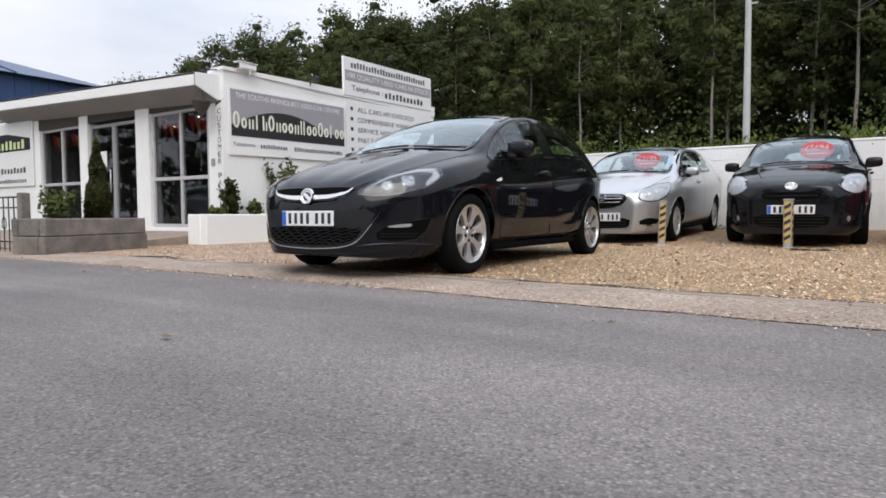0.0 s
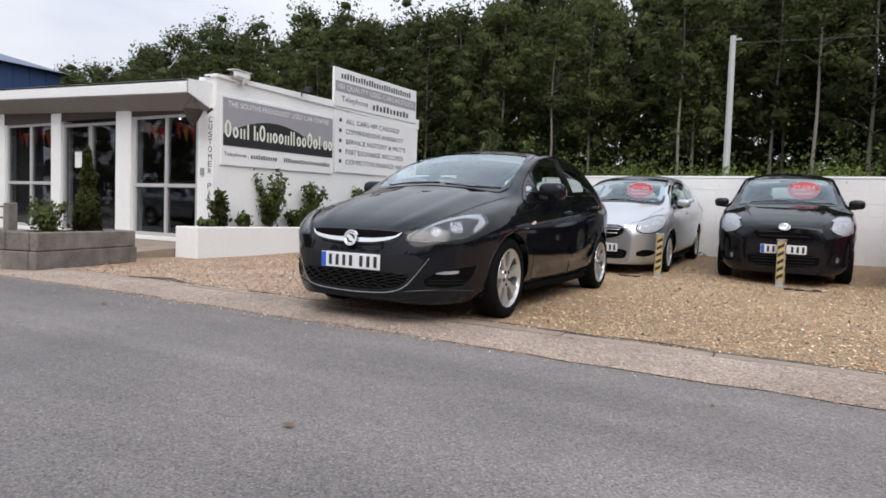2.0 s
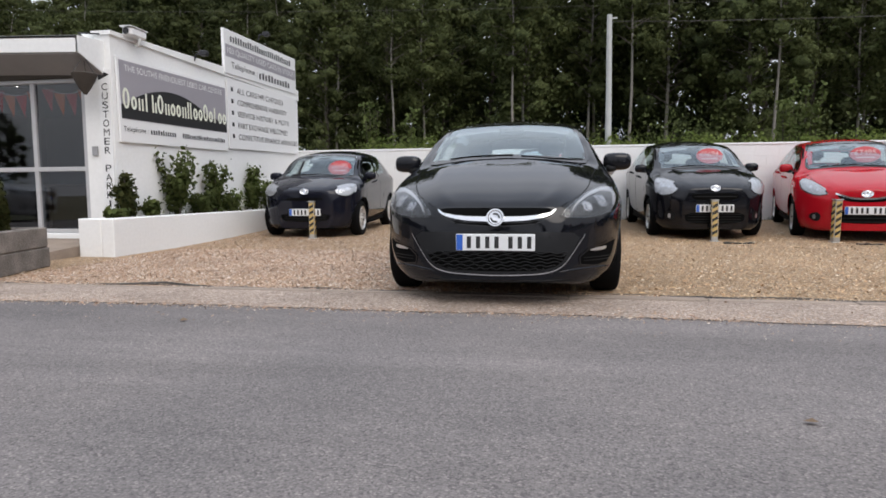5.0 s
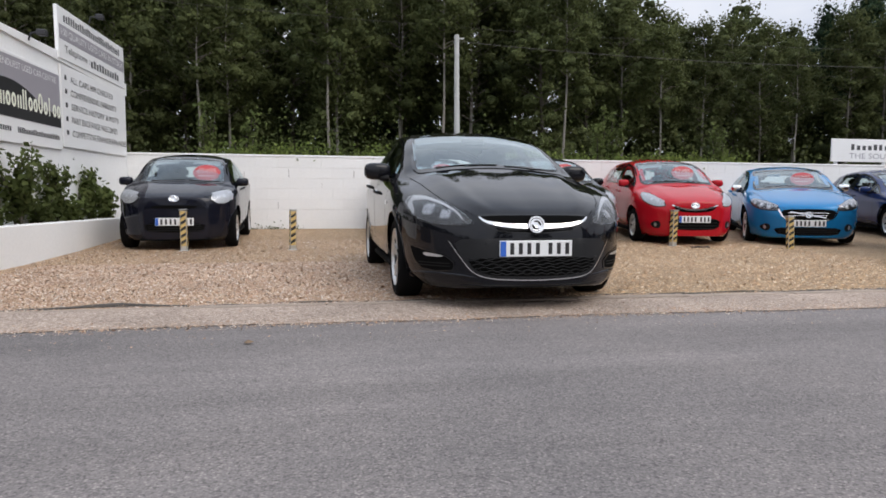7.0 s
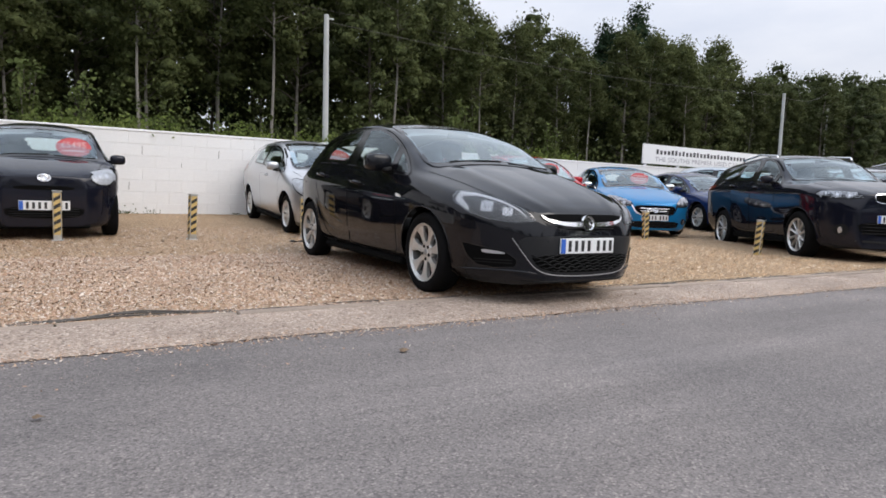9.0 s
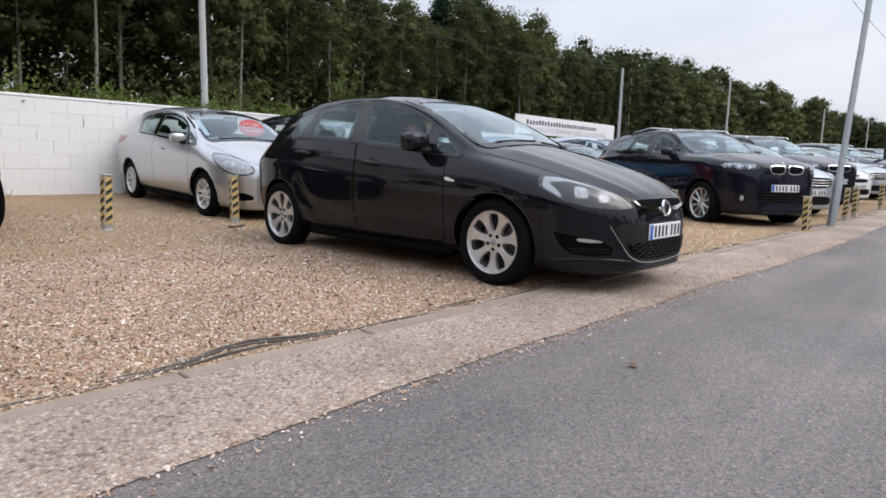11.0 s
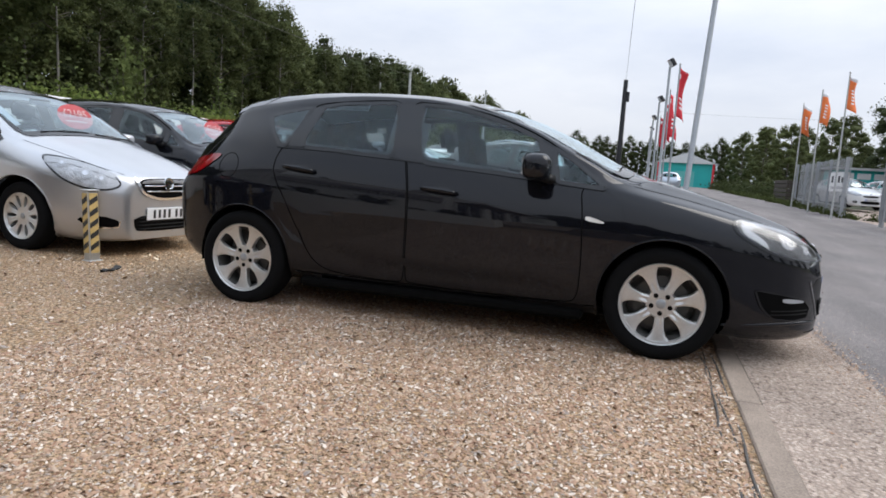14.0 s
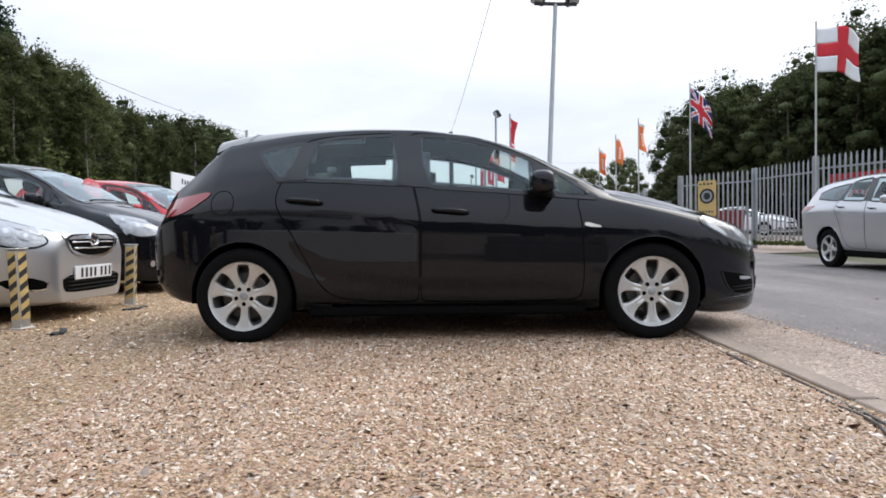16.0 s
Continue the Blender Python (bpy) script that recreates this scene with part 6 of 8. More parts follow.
    for ya in axles:
        for s in (-1, 1):
            w = new("wheel", wm["tyre"])
            w.name = "wheel"
            w.parent = car
            w.matrix_basis = pose(s * (cfg["track"] + (0.012 if ya > 1 else 0)), ya, R, 0, 0, 0 if s < 0 else 180) @ pose(0, 0, 0, 38.6 if det else turn.uniform(0, 60), 0, 0)
            for k2 in ("rim", "barrel", "spokes", "hub", "centre_cap", "brake_disc"):
                new(k2, wm[k2]).parent = w
            if det:
                for b2 in wm["bolts"]:
                    new("wheel_bolt", b2).parent = w
    # mirrors
    for s in (-1, 1):
        mm = F((s * (0.94 if det else 0.925), .73, 1.03))
        mir = part("door_mirror", ball(mm.x, mm.y, mm.z, 0.120 if det else 0.098, 0.080, 0.076 if det else 0.066, 0.62), cfg.get("mirror", body_mat), car, smooth=True)
        foot = F((s * 0.845, .66, .965))
        part("mirror_stalk", Build().tube([foot, (foot.x + s * 0.06, foot.y + 0.01, foot.z - 0.0), (mm.x - s * 0.05, mm.y, mm.z - 0.045)], [0.03, 0.026, 0.022], 8), PLASTIC, mir, smooth=True)
        part("mirror_glass", Build().box(mm.x - 0.08, mm.x + 0.08, mm.y + 0.066, mm.y + 0.072, mm.z - 0.048, mm.z + 0.048), CHROME, mir)
    # handles and repeaters
    spots = [(1.43, 1.20, .862, .842)] + ([] if three else [(2.38, 2.15, .94, .918)])
    for (y0, y1, z0, z1), own in zip(spots, ((fr, fl), (rr_, rl))):
        for s, o in zip((-1, 1), own):
            pts = [skin.hit(F((s * 0.9, y0 + (y1 - y0) * t, z0 + (z1 - z0) * t)), Vector((s, 0, 0)), h) for t, h in ((0, 0.002), (0.12, 0.028), (0.5, 0.036), (0.88, 0.030), (1, 0.002))]
            part("door_handle", Build().tube(pts, [0.012, 0.015, 0.016, 0.015, 0.012], 8), body_mat, o, smooth=True)
            if det and y0 < 2:
                key = skin.hit(F((s * .9, y0 - .012, z0)), Vector((s, 0, 0)), 0.012)
                part("keyhole", Build().lathe([(0.0, 0.004), (0.011, 0.003), (0.013, -0.01)], 12, pose(key.x, key.y, key.z, 0, 90 * s, 0)), CHROME, o, smooth=40)
            # dark patch painting the shade in the cup behind the handle
            cup = [F((s * .9, (y0 + y1) / 2 + a, (z0 + z1) / 2 + b)) for a, b in ((-.07, -.028), (.07, -.028), (.08, .0), (.06, .03), (-.06, .03), (-.08, 0))]
            v, f = skin.patch(cup, (s, 0, 0), 0.0015, 0.03)
            v, f = faced(v, f, (s, 0, 0))
            part("handle_recess", Build().add(v, f), GLOSS, o, smooth=True)
    if det:
        lay("side_repeater", skin.patch([F((-.9, y, z)) for y, z in ((.445, .775), (.445, .745), (.34, .735), (.345, .75))], L, 0.006, 0.02, 1), AMBER_WHITE, car, L, True)
        lay("fuel_flap_gap", skin.strip([F((-.9, 2.81 + .077 * math.cos(a), .93 + .082 * math.sin(a))) for a in np.linspace(0, 6.283, 25)[:-1]], L, 0.0012, 0.005, True, 0), VOID, car, L)
    # lamps
    hl = cfg.get("headlamp", [(-.40, -.89, .600), (-.56, -.83, .590), (-.69, -.68, .604), (-.775, -.50, .65), (-.815, -.35, .735), (-.79, -.35, .80), (-.70, -.48, .792), (-.58, -.68, .745), (-.47, -.82, .675)])
    hd = Vector((-0.62, -0.78, 0.12))
    def pw(c):
        return math.copysign(abs(c) ** (0.5 if det else 1.0), c)
    hl3 = [F(p) for p in hl]
    bowl = LAMP_BAND if cfg.get("dark_lamps") else LAMP_SILVER
    for s in (1, -1):
        def side_of(vf):
            v, f = faced(*vf, hd)
            return (v, f) if s == 1 else flip(v, f)
        v, f = side_of(skin.patch(hl3, hd, 0.003, 0.03, 2, 0.12))
        lamp = part("headlight", Build().add(v, f), LAMP_BLACK if det or cfg.get("dark_lamps") else LAMP_DARK, car, smooth=True)
        if det:
            mid = sum(hl3, Vector()) / len(hl3)
            def inset(q, k):
                return mid.lerp(Vector(q), k)
            # pale outer corner, running into a bright blade along the top edge
            corner = [inset(hl3[5], .90), inset(hl3[4], .90), inset(hl3[3], .88), hl3[3].lerp(hl3[6], .30), hl3[4].lerp(hl3[6], .42), inset(hl3[6], .74)]
            v, f = side_of(skin.patch(corner, hd, 0.006, 0.03, 1, 0.15))
            part("corner_reflector", Build().add(v, f), LAMP_SILVER, lamp, smooth=True)
            v, f = side_of(skin.strip([inset(hl3[5], .86), inset(hl3[6], .86), inset(hl3[7], .82), inset(hl3[8], .80), inset(hl3[0], .74)], hd, 0.0085, ([0, .4, 1], [.026, .015, .005]), False, 1))
            part("lamp_blade", Build().add(v, f), LAMP_SILVER, lamp, smooth=True)
        v, f = side_of(skin.patch(hl3, hd, 0.014, 0.03))
        part("lens", Build().add(v, f), LENS, lamp, smooth=True).visible_shadow = False
        v, f = side_of(skin.strip(hl3, hd, 0.004, 0.016, True, 2))
        part("bezel", Build().add(v, f), GLOSS if det else PLASTIC, lamp, smooth=True)
        cen = sum(hl3, Vector()) / len(hl3)
        for (t, rad, mat) in (cfg.get("bulbs") or ((0.0, 0.050, bowl), (0.42, 0.040, bowl), (-0.5, 0.034, bowl))):
            p = cen.lerp(hl3[0] if t > 0 else hl3[4], abs(t))
            circ = [p + Vector((0.78, -0.62, 0)) * rad * pw(math.cos(a)) * 1.15 + Vector((0, 0, 1)) * rad * pw(math.sin(a)) for a in np.linspace(0, 6.283, 25 if det else 13)[:-1]]
            v, f = side_of(skin.patch(circ, hd, 0.0105, 0.02, 0 if det else 1))
            part("reflector_bowl", Build().add(v, f), mat, lamp, smooth=True)
            if det:
                continue
            circ = [p + Vector((0.78, -0.62, 0)) * rad * 0.45 * math.cos(a) + Vector((0, 0, 1)) * rad * 0.45 * math.sin(a) for a in np.linspace(0, 6.283, 9)[:-1]]
            v, f = side_of(skin.patch(circ, hd, 0.0122, 0.02, 1))
            part("bulb", Build().add(v, f), REFLECTOR, lamp, smooth=True)
        if det:
            continue
        band = [hl3[-4].lerp(hl3[-5], 0.3), hl3[-3].lerp(hl3[2], 0.14), hl3[-2].lerp(hl3[1], 0.16), hl3[-1].lerp(hl3[0], 0.3)]
        v, f = side_of(skin.strip(band, hd, 0.0085, 0.045, False, 1))
        part("lamp_blade", Build().add(v, f), bowl, lamp, smooth=True)
    tl = [F(p) for p in cfg.get("taillamp", [(-.88, 2.90, 1.02), (-.80, 3.12, .985), (-.70, 3.26, .97), (-.66, 3.32, .88), (-.76, 3.2, .83), (-.84, 3.05, .87)])]
    td = Vector((-0.75, 0.66, 0.1))
    lay("tail_light", skin.patch(tl, td, 0.006, 0.04), TAIL_RED, car, td, True)
    # front: grille, badge, plate, lower grille, fogs
    cfg["face"](car, skin, F, lay, nose, front)
    # plate
    pz, py = cfg.get("plate", (.435, None))
    c = skin.hit(F((cfg.get("plate_x", 0), -1, pz)), front, 0.0)
    pb = part("number_plate", Build().box(c.x - .26, c.x + .26, c.y - .018, c.y - .004, c.z - .0555, c.z + .0555, .004), PLATE_WHITE, car, "white plate with dark bars and blue band")
    if cfg.get("band", True):
        part("blue_band", Build().box(c.x - .256, c.x - .215, c.y - .0195, c.y - .018, c.z - .052, c.z + .052), PLATE_BLUE, pb)
    xx = c.x - .195
    for i in range(7):
        part("plate_bar", Build().box(xx + .008, xx + .036, c.y - .0195, c.y - .018, c.z - .039, c.z + .039, 0.0), SIGN_BLACK, pb)
        xx += .061 + (.03 if i == 3 else 0)
    part("plate_backing", Build().box(c.x - .25, c.x + .25, c.y - .004, c.y + .06, c.z - .05, c.z + .05), PLASTIC, pb)
    # cabin
    for s in (-1, 1):
        a = F((s * .37, 1.20, .40))
        st = part("seat", soft_box(a.x - .25, a.x + .25, a.y - .25, a.y + .28, a.z - .08, a.z + .12, .05), FABRIC, car, smooth=True)
        b = part("seat_back", soft_box(-.24, .24, -.07, .07, 0, .62, .055), FABRIC, st, smooth=True)
        b.matrix_basis = pose(a.x, a.y + .30, a.z + .08, -16, 0, 0)
        h = part("headrest", soft_box(-.13, .13, -.05, .05, .66, .86, .045), FABRIC, st, smooth=True)
        h.matrix_basis = pose(a.x, a.y + .30, a.z + .08, -12, 0, 0)
    a = F((0, 2.15, .45))
    bn_ = part("rear_bench", soft_box(a.x - .62 * F.sx, a.x + .62 * F.sx, a.y - .25, a.y + .25, a.z - .1, a.z + .1, .05), FABRIC, car, smooth=True)
    b = part("bench_back", soft_box(-.62 * F.sx, .62 * F.sx, -.07, .07, 0, .52, .05), FABRIC, bn_, smooth=True)
    b.matrix_basis = pose(a.x, a.y + .28, a.z + .05, -18, 0, 0)
    for s in (-1, 1):
        h = part("rear_headrest", soft_box(-.12, .12, -.045, .045, .53, .70, .04), FABRIC, bn_, smooth=True)
        h.matrix_basis = pose(a.x + s * .36 * F.sx, a.y + .28, a.z + .05, -16, 0, 0)
    ys_, xs_ = np.linspace(.98, 2.82, 9), np.linspace(-.54, .54, 9)
    hv = [F((x, y, C_TOP(y) - (C_TOP(y) - C_ZRA(y)) * (abs(x) / C_XRA(y)) ** 2.3 - .045)) for y in ys_ for x in xs_]
    part("headlining", Build().add(hv, [(j * 9 + i, (j + 1) * 9 + i, (j + 1) * 9 + i + 1, j * 9 + i + 1) for j in range(8) for i in range(8)]), HEADLINING, car, smooth=True)
    a = F((0, .62, .93))
    part("dashboard", soft_box(-.68 * F.sx, .68 * F.sx, a.y - .30, a.y + .16, a.z - .30, a.z + .0, .07), PLASTIC, car, smooth=True)
    part("cabin_floor", Build().box(-.66 * F.sx, .66 * F.sx, F((0, .3, 0)).y, F((0, 2.9, 0)).y, F((0, 0, .26)).z, F((0, 0, .29)).z), VOID, car)
    sw = pose(F((.37, 0, 0)).x, F((0, .90, 0)).y, F((0, 0, .90)).z, 62, 0, 0)
    ringp = [sw @ Vector((.185 * math.cos(t), .185 * math.sin(t), 0)) for t in np.linspace(0, 6.283, 25)]
    stw = part("steering_wheel", Build().tube(ringp, .016, 8, False), PLASTIC, car, smooth=True)
    part("wheel_hub", Build().box(-.17, .17, -.04, .04, -.03, .02, .015, sw), PLASTIC, stw)
    mz = F((0, .95, 1.33))
    part("rear_view_mirror", Build().box(-.11, .11, mz.y - .02, mz.y + .01, mz.z - .03, mz.z + .03, .01), PLASTIC, car)
    # wipers
    for x0, x1 in ((.12, .62), (-.48, .05)):
        pts = skin.line([F((x0, .2, 1.060 - .09 * x0 * x0)), F(((x0 + x1) / 2, .2, 1.066 - .09 * x1 * x1)), F((x1, .2, 1.068 - .10 * x1 * x1))], front, 0.012, 0)
        part("wiper", Build().tube(pts, .0045, 6), PLASTIC, car, smooth=True)
    return car


# -- faces --
def slats(car, skin, F, zs, x_of, mat, r=0.006, off=0.006):
    for z in zs:
        hw = x_of(z)
        pts = skin.line([F((x, -1, z)) for x in np.linspace(-hw, hw, 13)], (0, -1, 0), off, 0)
        part("grille_slat", Build().tube(pts, r, 5), mat, car, smooth=True)


def badge(car, skin, F, x, z, rx, rz, kind="ring", mat=CHROME, off=0.004):
    c = skin.hit(F((x, -1, z)), Vector((0, -1, 0)), off)
    t = pose(c.x, c.y, c.z, 90 - 12, 0, 0) @ Matrix.Diagonal((rx, rz, 1, 1))
    b = part("badge", Build().lathe([(0.0, 0.008), (0.70, 0.010), (0.80, 0.016), (0.95, 0.016), (1.0, 0.0)], 28, t), mat, car, "round chrome badge", 40)
    if kind == "oval":
        t2 = pose(c.x, c.y, c.z, 90 - 12, 0, 0) @ Matrix.Diagonal((rx * .5, rz * .85, 1, 1))
        part("badge_relief", Build().lathe([(0.6, 0.016), (0.8, 0.020), (1.0, 0.016)], 20, t2), mat, b, smooth=True)
    else:
        for turn in (0, 180):
            arc = [(math.cos(q) * rx * .52, math.sin(q) * rz * .52) for q in np.linspace(.3, 2.6, 9)] + [(math.cos(q) * rx * .30, math.sin(q) * rz * .30 + rz * .04) for q in np.linspace(2.4, .5, 7)]
            part("badge_relief", Build().plate(arc, -0.005, 0.0), PLASTIC_GREY, b).matrix_basis = pose(c.x, c.y - 0.011, c.z, -12, 0, 0) @ pose(0, 0, 0, 0, turn + 25, 0)
    return b


def face_astra(car, skin, F, lay, nose, front):
    up = [(-.405, .656), (-.30, .664), (0, .665), (.30, .664), (.405, .656), (.35, .590), (.24, .552), (0, .538), (-.24, .552), (-.35, .590)]
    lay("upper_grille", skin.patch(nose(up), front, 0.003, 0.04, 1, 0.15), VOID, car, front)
    lay("grille_frame", skin.strip(nose(up), front, 0.005, 0.010, True, 1, 0.15), GLOSS, car, front)
    slats(car, skin, F, (.562, .578), lambda z: .27, PLASTIC, 0.004)
    bar = [(-.388, .648), (-.352, .616), (-.24, .594), (-.12, .587), (0, .585), (.12, .587), (.24, .594), (.352, .616), (.388, .648)]
    taper = ([0, .12, .3, .5, .7, .88, 1], [.004, .013, .026, .031, .026, .013, .004])
    lay("chrome_bar", skin.strip(nose(bar), front, 0.016, taper, False, 2), CHROME, car, front)
    lay("chrome_bar_edge", skin.strip([F((x, -1, z - .019)) for x, z in bar[1:-1]], front, 0.007, 0.012, False, 2), GLOSS, car, front)
    badge(car, skin, F, 0, .594, .061, .061, "ring", CHROME, 0.018)
    low = [(-.565, .497), (-.3, .507), (0, .509), (.3, .507), (.565, .497), (.50, .36), (.43, .275), (.30, .236), (0, .226), (-.30, .236), (-.43, .275), (-.50, .36)]
    lay("plate_panel", skin.patch(nose(low), front, 0.002, 0.05, 1), PLASTIC_GREY, car, front)
    mesh_poly = [(-.475, .372), (0, .372), (.475, .372), (.42, .288), (.30, .252), (0, .242), (-.30, .252), (-.42, .288)]
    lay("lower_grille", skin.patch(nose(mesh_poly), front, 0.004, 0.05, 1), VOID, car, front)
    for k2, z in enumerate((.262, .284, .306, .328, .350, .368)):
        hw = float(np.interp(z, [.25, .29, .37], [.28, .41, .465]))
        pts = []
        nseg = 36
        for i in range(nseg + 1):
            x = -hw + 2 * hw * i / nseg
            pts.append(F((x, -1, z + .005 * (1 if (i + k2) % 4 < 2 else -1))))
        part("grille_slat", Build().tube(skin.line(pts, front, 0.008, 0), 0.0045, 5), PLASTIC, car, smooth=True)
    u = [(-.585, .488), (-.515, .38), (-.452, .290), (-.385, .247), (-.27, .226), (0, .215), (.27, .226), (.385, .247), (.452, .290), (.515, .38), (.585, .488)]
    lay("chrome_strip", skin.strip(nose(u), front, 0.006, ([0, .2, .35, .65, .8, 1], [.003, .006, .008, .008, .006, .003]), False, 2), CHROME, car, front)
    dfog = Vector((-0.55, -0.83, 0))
    # flat black patch paints the shade of a recess on unbroken skin
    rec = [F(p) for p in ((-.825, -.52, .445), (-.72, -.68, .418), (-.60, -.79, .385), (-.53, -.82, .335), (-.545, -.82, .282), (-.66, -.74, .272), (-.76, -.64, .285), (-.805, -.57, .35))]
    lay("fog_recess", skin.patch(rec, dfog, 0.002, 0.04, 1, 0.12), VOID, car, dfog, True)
    lay("recess_edge", skin.strip(rec, dfog, 0.006, 0.010, True, 1, 0.12), GLOSS, car, dfog, True)
    fog = [F(p) for p in ((-.735, -.66, .402), (-.64, -.75, .392), (-.60, -.79, .376), (-.66, -.73, .372), (-.73, -.66, .378))]
    lay("fog_light", skin.patch(fog, dfog, 0.008, 0.025, 1), REFLECTOR, car, dfog, True)
    for z in (.31, .33):
        lay("fog_slat", skin.strip([F((-.77, -.62, z)), F((-.65, -.74, z)), (F((-.56, -.8, z)))], dfog, 0.006, 0.008), PLASTIC, car, dfog, True)
    lip = [(-.845, -.40, .232), (-.80, -.54, .243), (-.74, -.65, .252), (-.66, -.74, .256), (-.56, -.82, .254), (-.46, -.88, .245), (-.34, -.93, .229)]
    for s in (1, -1):
        pts = [skin.hit(F((x * s, y, z)), Vector((-s * .55, -.83, 0)), -0.003) for x, y, z in lip]
        pts = chaikin(pts, 2, False)
        radii = [0.013 * math.sin(math.pi * (0.06 + 0.88 * i / (len(pts) - 1))) ** 0.6 for i in range(len(pts))]
        part("bumper_lip", Build().tube(pts, radii, 10), PAINT_BLACK, car, smooth=True)
    part("splitter", Build().tube(skin.line([F((x, -1, .172 + .03 * abs(x))) for x in np.linspace(-.56, .56, 17)], front, -0.004, 0), [0.013 * math.sin(math.pi * (0.02 + 0.96 * i / 16)) ** 0.5 for i in range(17)], 6), PLASTIC, car, smooth=True)
    # roof spoiler
    v, f = [], []
    def roof_z(x, y):
        return C_TOP(y) - (C_TOP(y) - C_ZRA(y)) * min(1, abs(x) / C_XRA(y)) ** 2.3
    for x in np.linspace(-.585, .585, 17):
        e = .06 * (abs(x) / .585) ** 3
        for yy, zz in ((2.72, roof_z(x, 2.72) + .003), (2.84, roof_z(x, 2.84) + .004), (3.0 - e, roof_z(x, 2.90) - .012), (2.99 - e, roof_z(x, 2.90) - .05), (2.85, roof_z(x, 2.85) - .04)):
            v.append(F((x, yy, zz)))
    for i in range(16):
        for j in range(4):
            f.append((i * 5 + j, i * 5 + j + 1, (i + 1) * 5 + j + 1, (i + 1) * 5 + j))
    f += [tuple(range(5)), tuple(reversed(range(80, 85)))]
    part("roof_spoiler", Build().add(v, f), PAINT_BLACK, car, smooth=50)


def face_plain(grille, lower, bars_z, badge_at, kind, chrome=None, fogs=True, extra=None):
    """A face from a few outlines: upper grille, lower grille, slats, badge and a chrome line."""
    def face(car, skin, F, lay, nose, front):
        if grille:
            lay("upper_grille", skin.patch(nose(grille), front, 0.003, 0.05), VOID, car, front)
        if lower:
            lay("lower_grille", skin.patch(nose(lower), front, 0.003, 0.05, 1), VOID, car, front)
            zz = [p[1] for p in lower]
            hw = max(p[0] for p in lower)
            slats(car, skin, F, np.linspace(min(zz) + .025, max(zz) - .02, 4), lambda z: hw * .86, PLASTIC, 0.006)
        for z, hw in bars_z:
            slats(car, skin, F, (z,), lambda q: hw, CHROME if kind in ("ring", "volvo") else PLASTIC, 0.008)
        if chrome:
            lay("chrome_bar", skin.strip(nose(chrome), front, 0.010, 0.024, False, 2), CHROME, car, front)
        if badge_at:
            badge(car, skin, F, *badge_at, "oval" if kind == "oval" else "ring")
        if fogs:
            dfog = Vector((-0.5, -0.86, 0))
            cx, cz = -.62, .33
            o = [F((cx + .115 * math.cos(a), -.75, cz + (.055 + .02 * math.cos(a)) * math.sin(a))) for a in np.linspace(0, 6.283, 13)[:-1]]
            lay("fog_recess", skin.patch(o, dfog, 0.002, 0.03, 1), PLASTIC, car, dfog, True)
            o = [F((cx + .032 * math.cos(a), -.75, cz + .030 * math.sin(a))) for a in np.linspace(0, 6.283, 13)[:-1]]
            lay("fog_light", skin.patch(o, dfog, 0.008, 0.02, 1), REFLECTOR, car, dfog, True)
        if extra:
            extra(car, skin, F, lay, nose, front)
    return face


ASTRA = dict(bulbs=((-0.09, 0.040, LAMP_BAND), (0.35, 0.032, LAMP_BAND)), form=Form([-.895] + SRC_Y[1:], 1.0), paint=PAINT_BLACK, stations=150, ring=8, top=22, R=.316, rim=.222, spokes=7, track=.775, detail=True, face=face_astra, plate=(.437, None), arch=.034, crease=True)
hero = make_car("hatchback_car", "glossy black five-door hatchback with seven-spoke alloy wheels on gravel", ASTRA, pose(0.026, 0, 0.0, 0, 0, 0.55))

# ---- the other cars ----
def sticker(car, form, x, z, text):
    """A red oval price sticker behind the windscreen."""
    y = np.interp(z, [1.05, 1.21, 1.29, 1.355], [.27, .55, .72, .90])
    c = form((x, y + .11, z))
    st = part("price_sticker", Build().lathe([(0.0, 0.002), (1.0, 0.002), (1.0, 0.0)], 28, pose(c.x, c.y, c.z, 66, 0, 0) @ Matrix.Diagonal((.205, .135, 1, 1))), STICKER, car, "red oval price sticker with pale figures")
    t = lettering(text, .28, .085, STICKER_INK, st, -.14, -.01, -.006, "price")
    for o in t:
        o.matrix_basis = pose(c.x, c.y, c.z, 66 - 90, 0, 0)
    b = part("sticker_bar", Build().box(-.12, .12, -.006, -.004, -.06, -.045), STICKER_INK, st)
    b.matrix_basis = pose(c.x, c.y, c.z, 66 - 90, 0, 0)


TOY_LAMP = [(-.46, -.88, .608), (-.60, -.80, .592), (-.73, -.62, .628), (-.80, -.45, .705), (-.80, -.26, .85), (-.70, -.40, .825), (-.59, -.62, .755), (-.50, -.78, .675)]
COR_LAMP = [(-.48, -.87, .60), (-.59, -.80, .556), (-.72, -.62, .565), (-.81, -.42, .64), (-.81, -.18, .835), (-.70, -.36, .822), (-.60, -.62, .765), (-.52, -.78, .695)]
LOW = [(-.42, .36), (0, .365), (.42, .36), (.40, .25), (.3, .235), (0, .23), (-.3, .235), (-.40, .25)]
def side_intake(car, skin, F, lay, nose, front):
    d = Vector((-0.5, -0.86, 0))
    rec = [F(p) for p in ((-.78, -.62, .335), (-.62, -.76, .365), (-.49, -.84, .325), (-.50, -.83, .265), (-.70, -.70, .272))]
    lay("side_intake", skin.patch(rec, d, 0.002, 0.04, 1), VOID, car, d, True)
    lay("intake_trim", skin.strip(rec[2:5], d, 0.006, 0.014), CHROME, car, d, True)
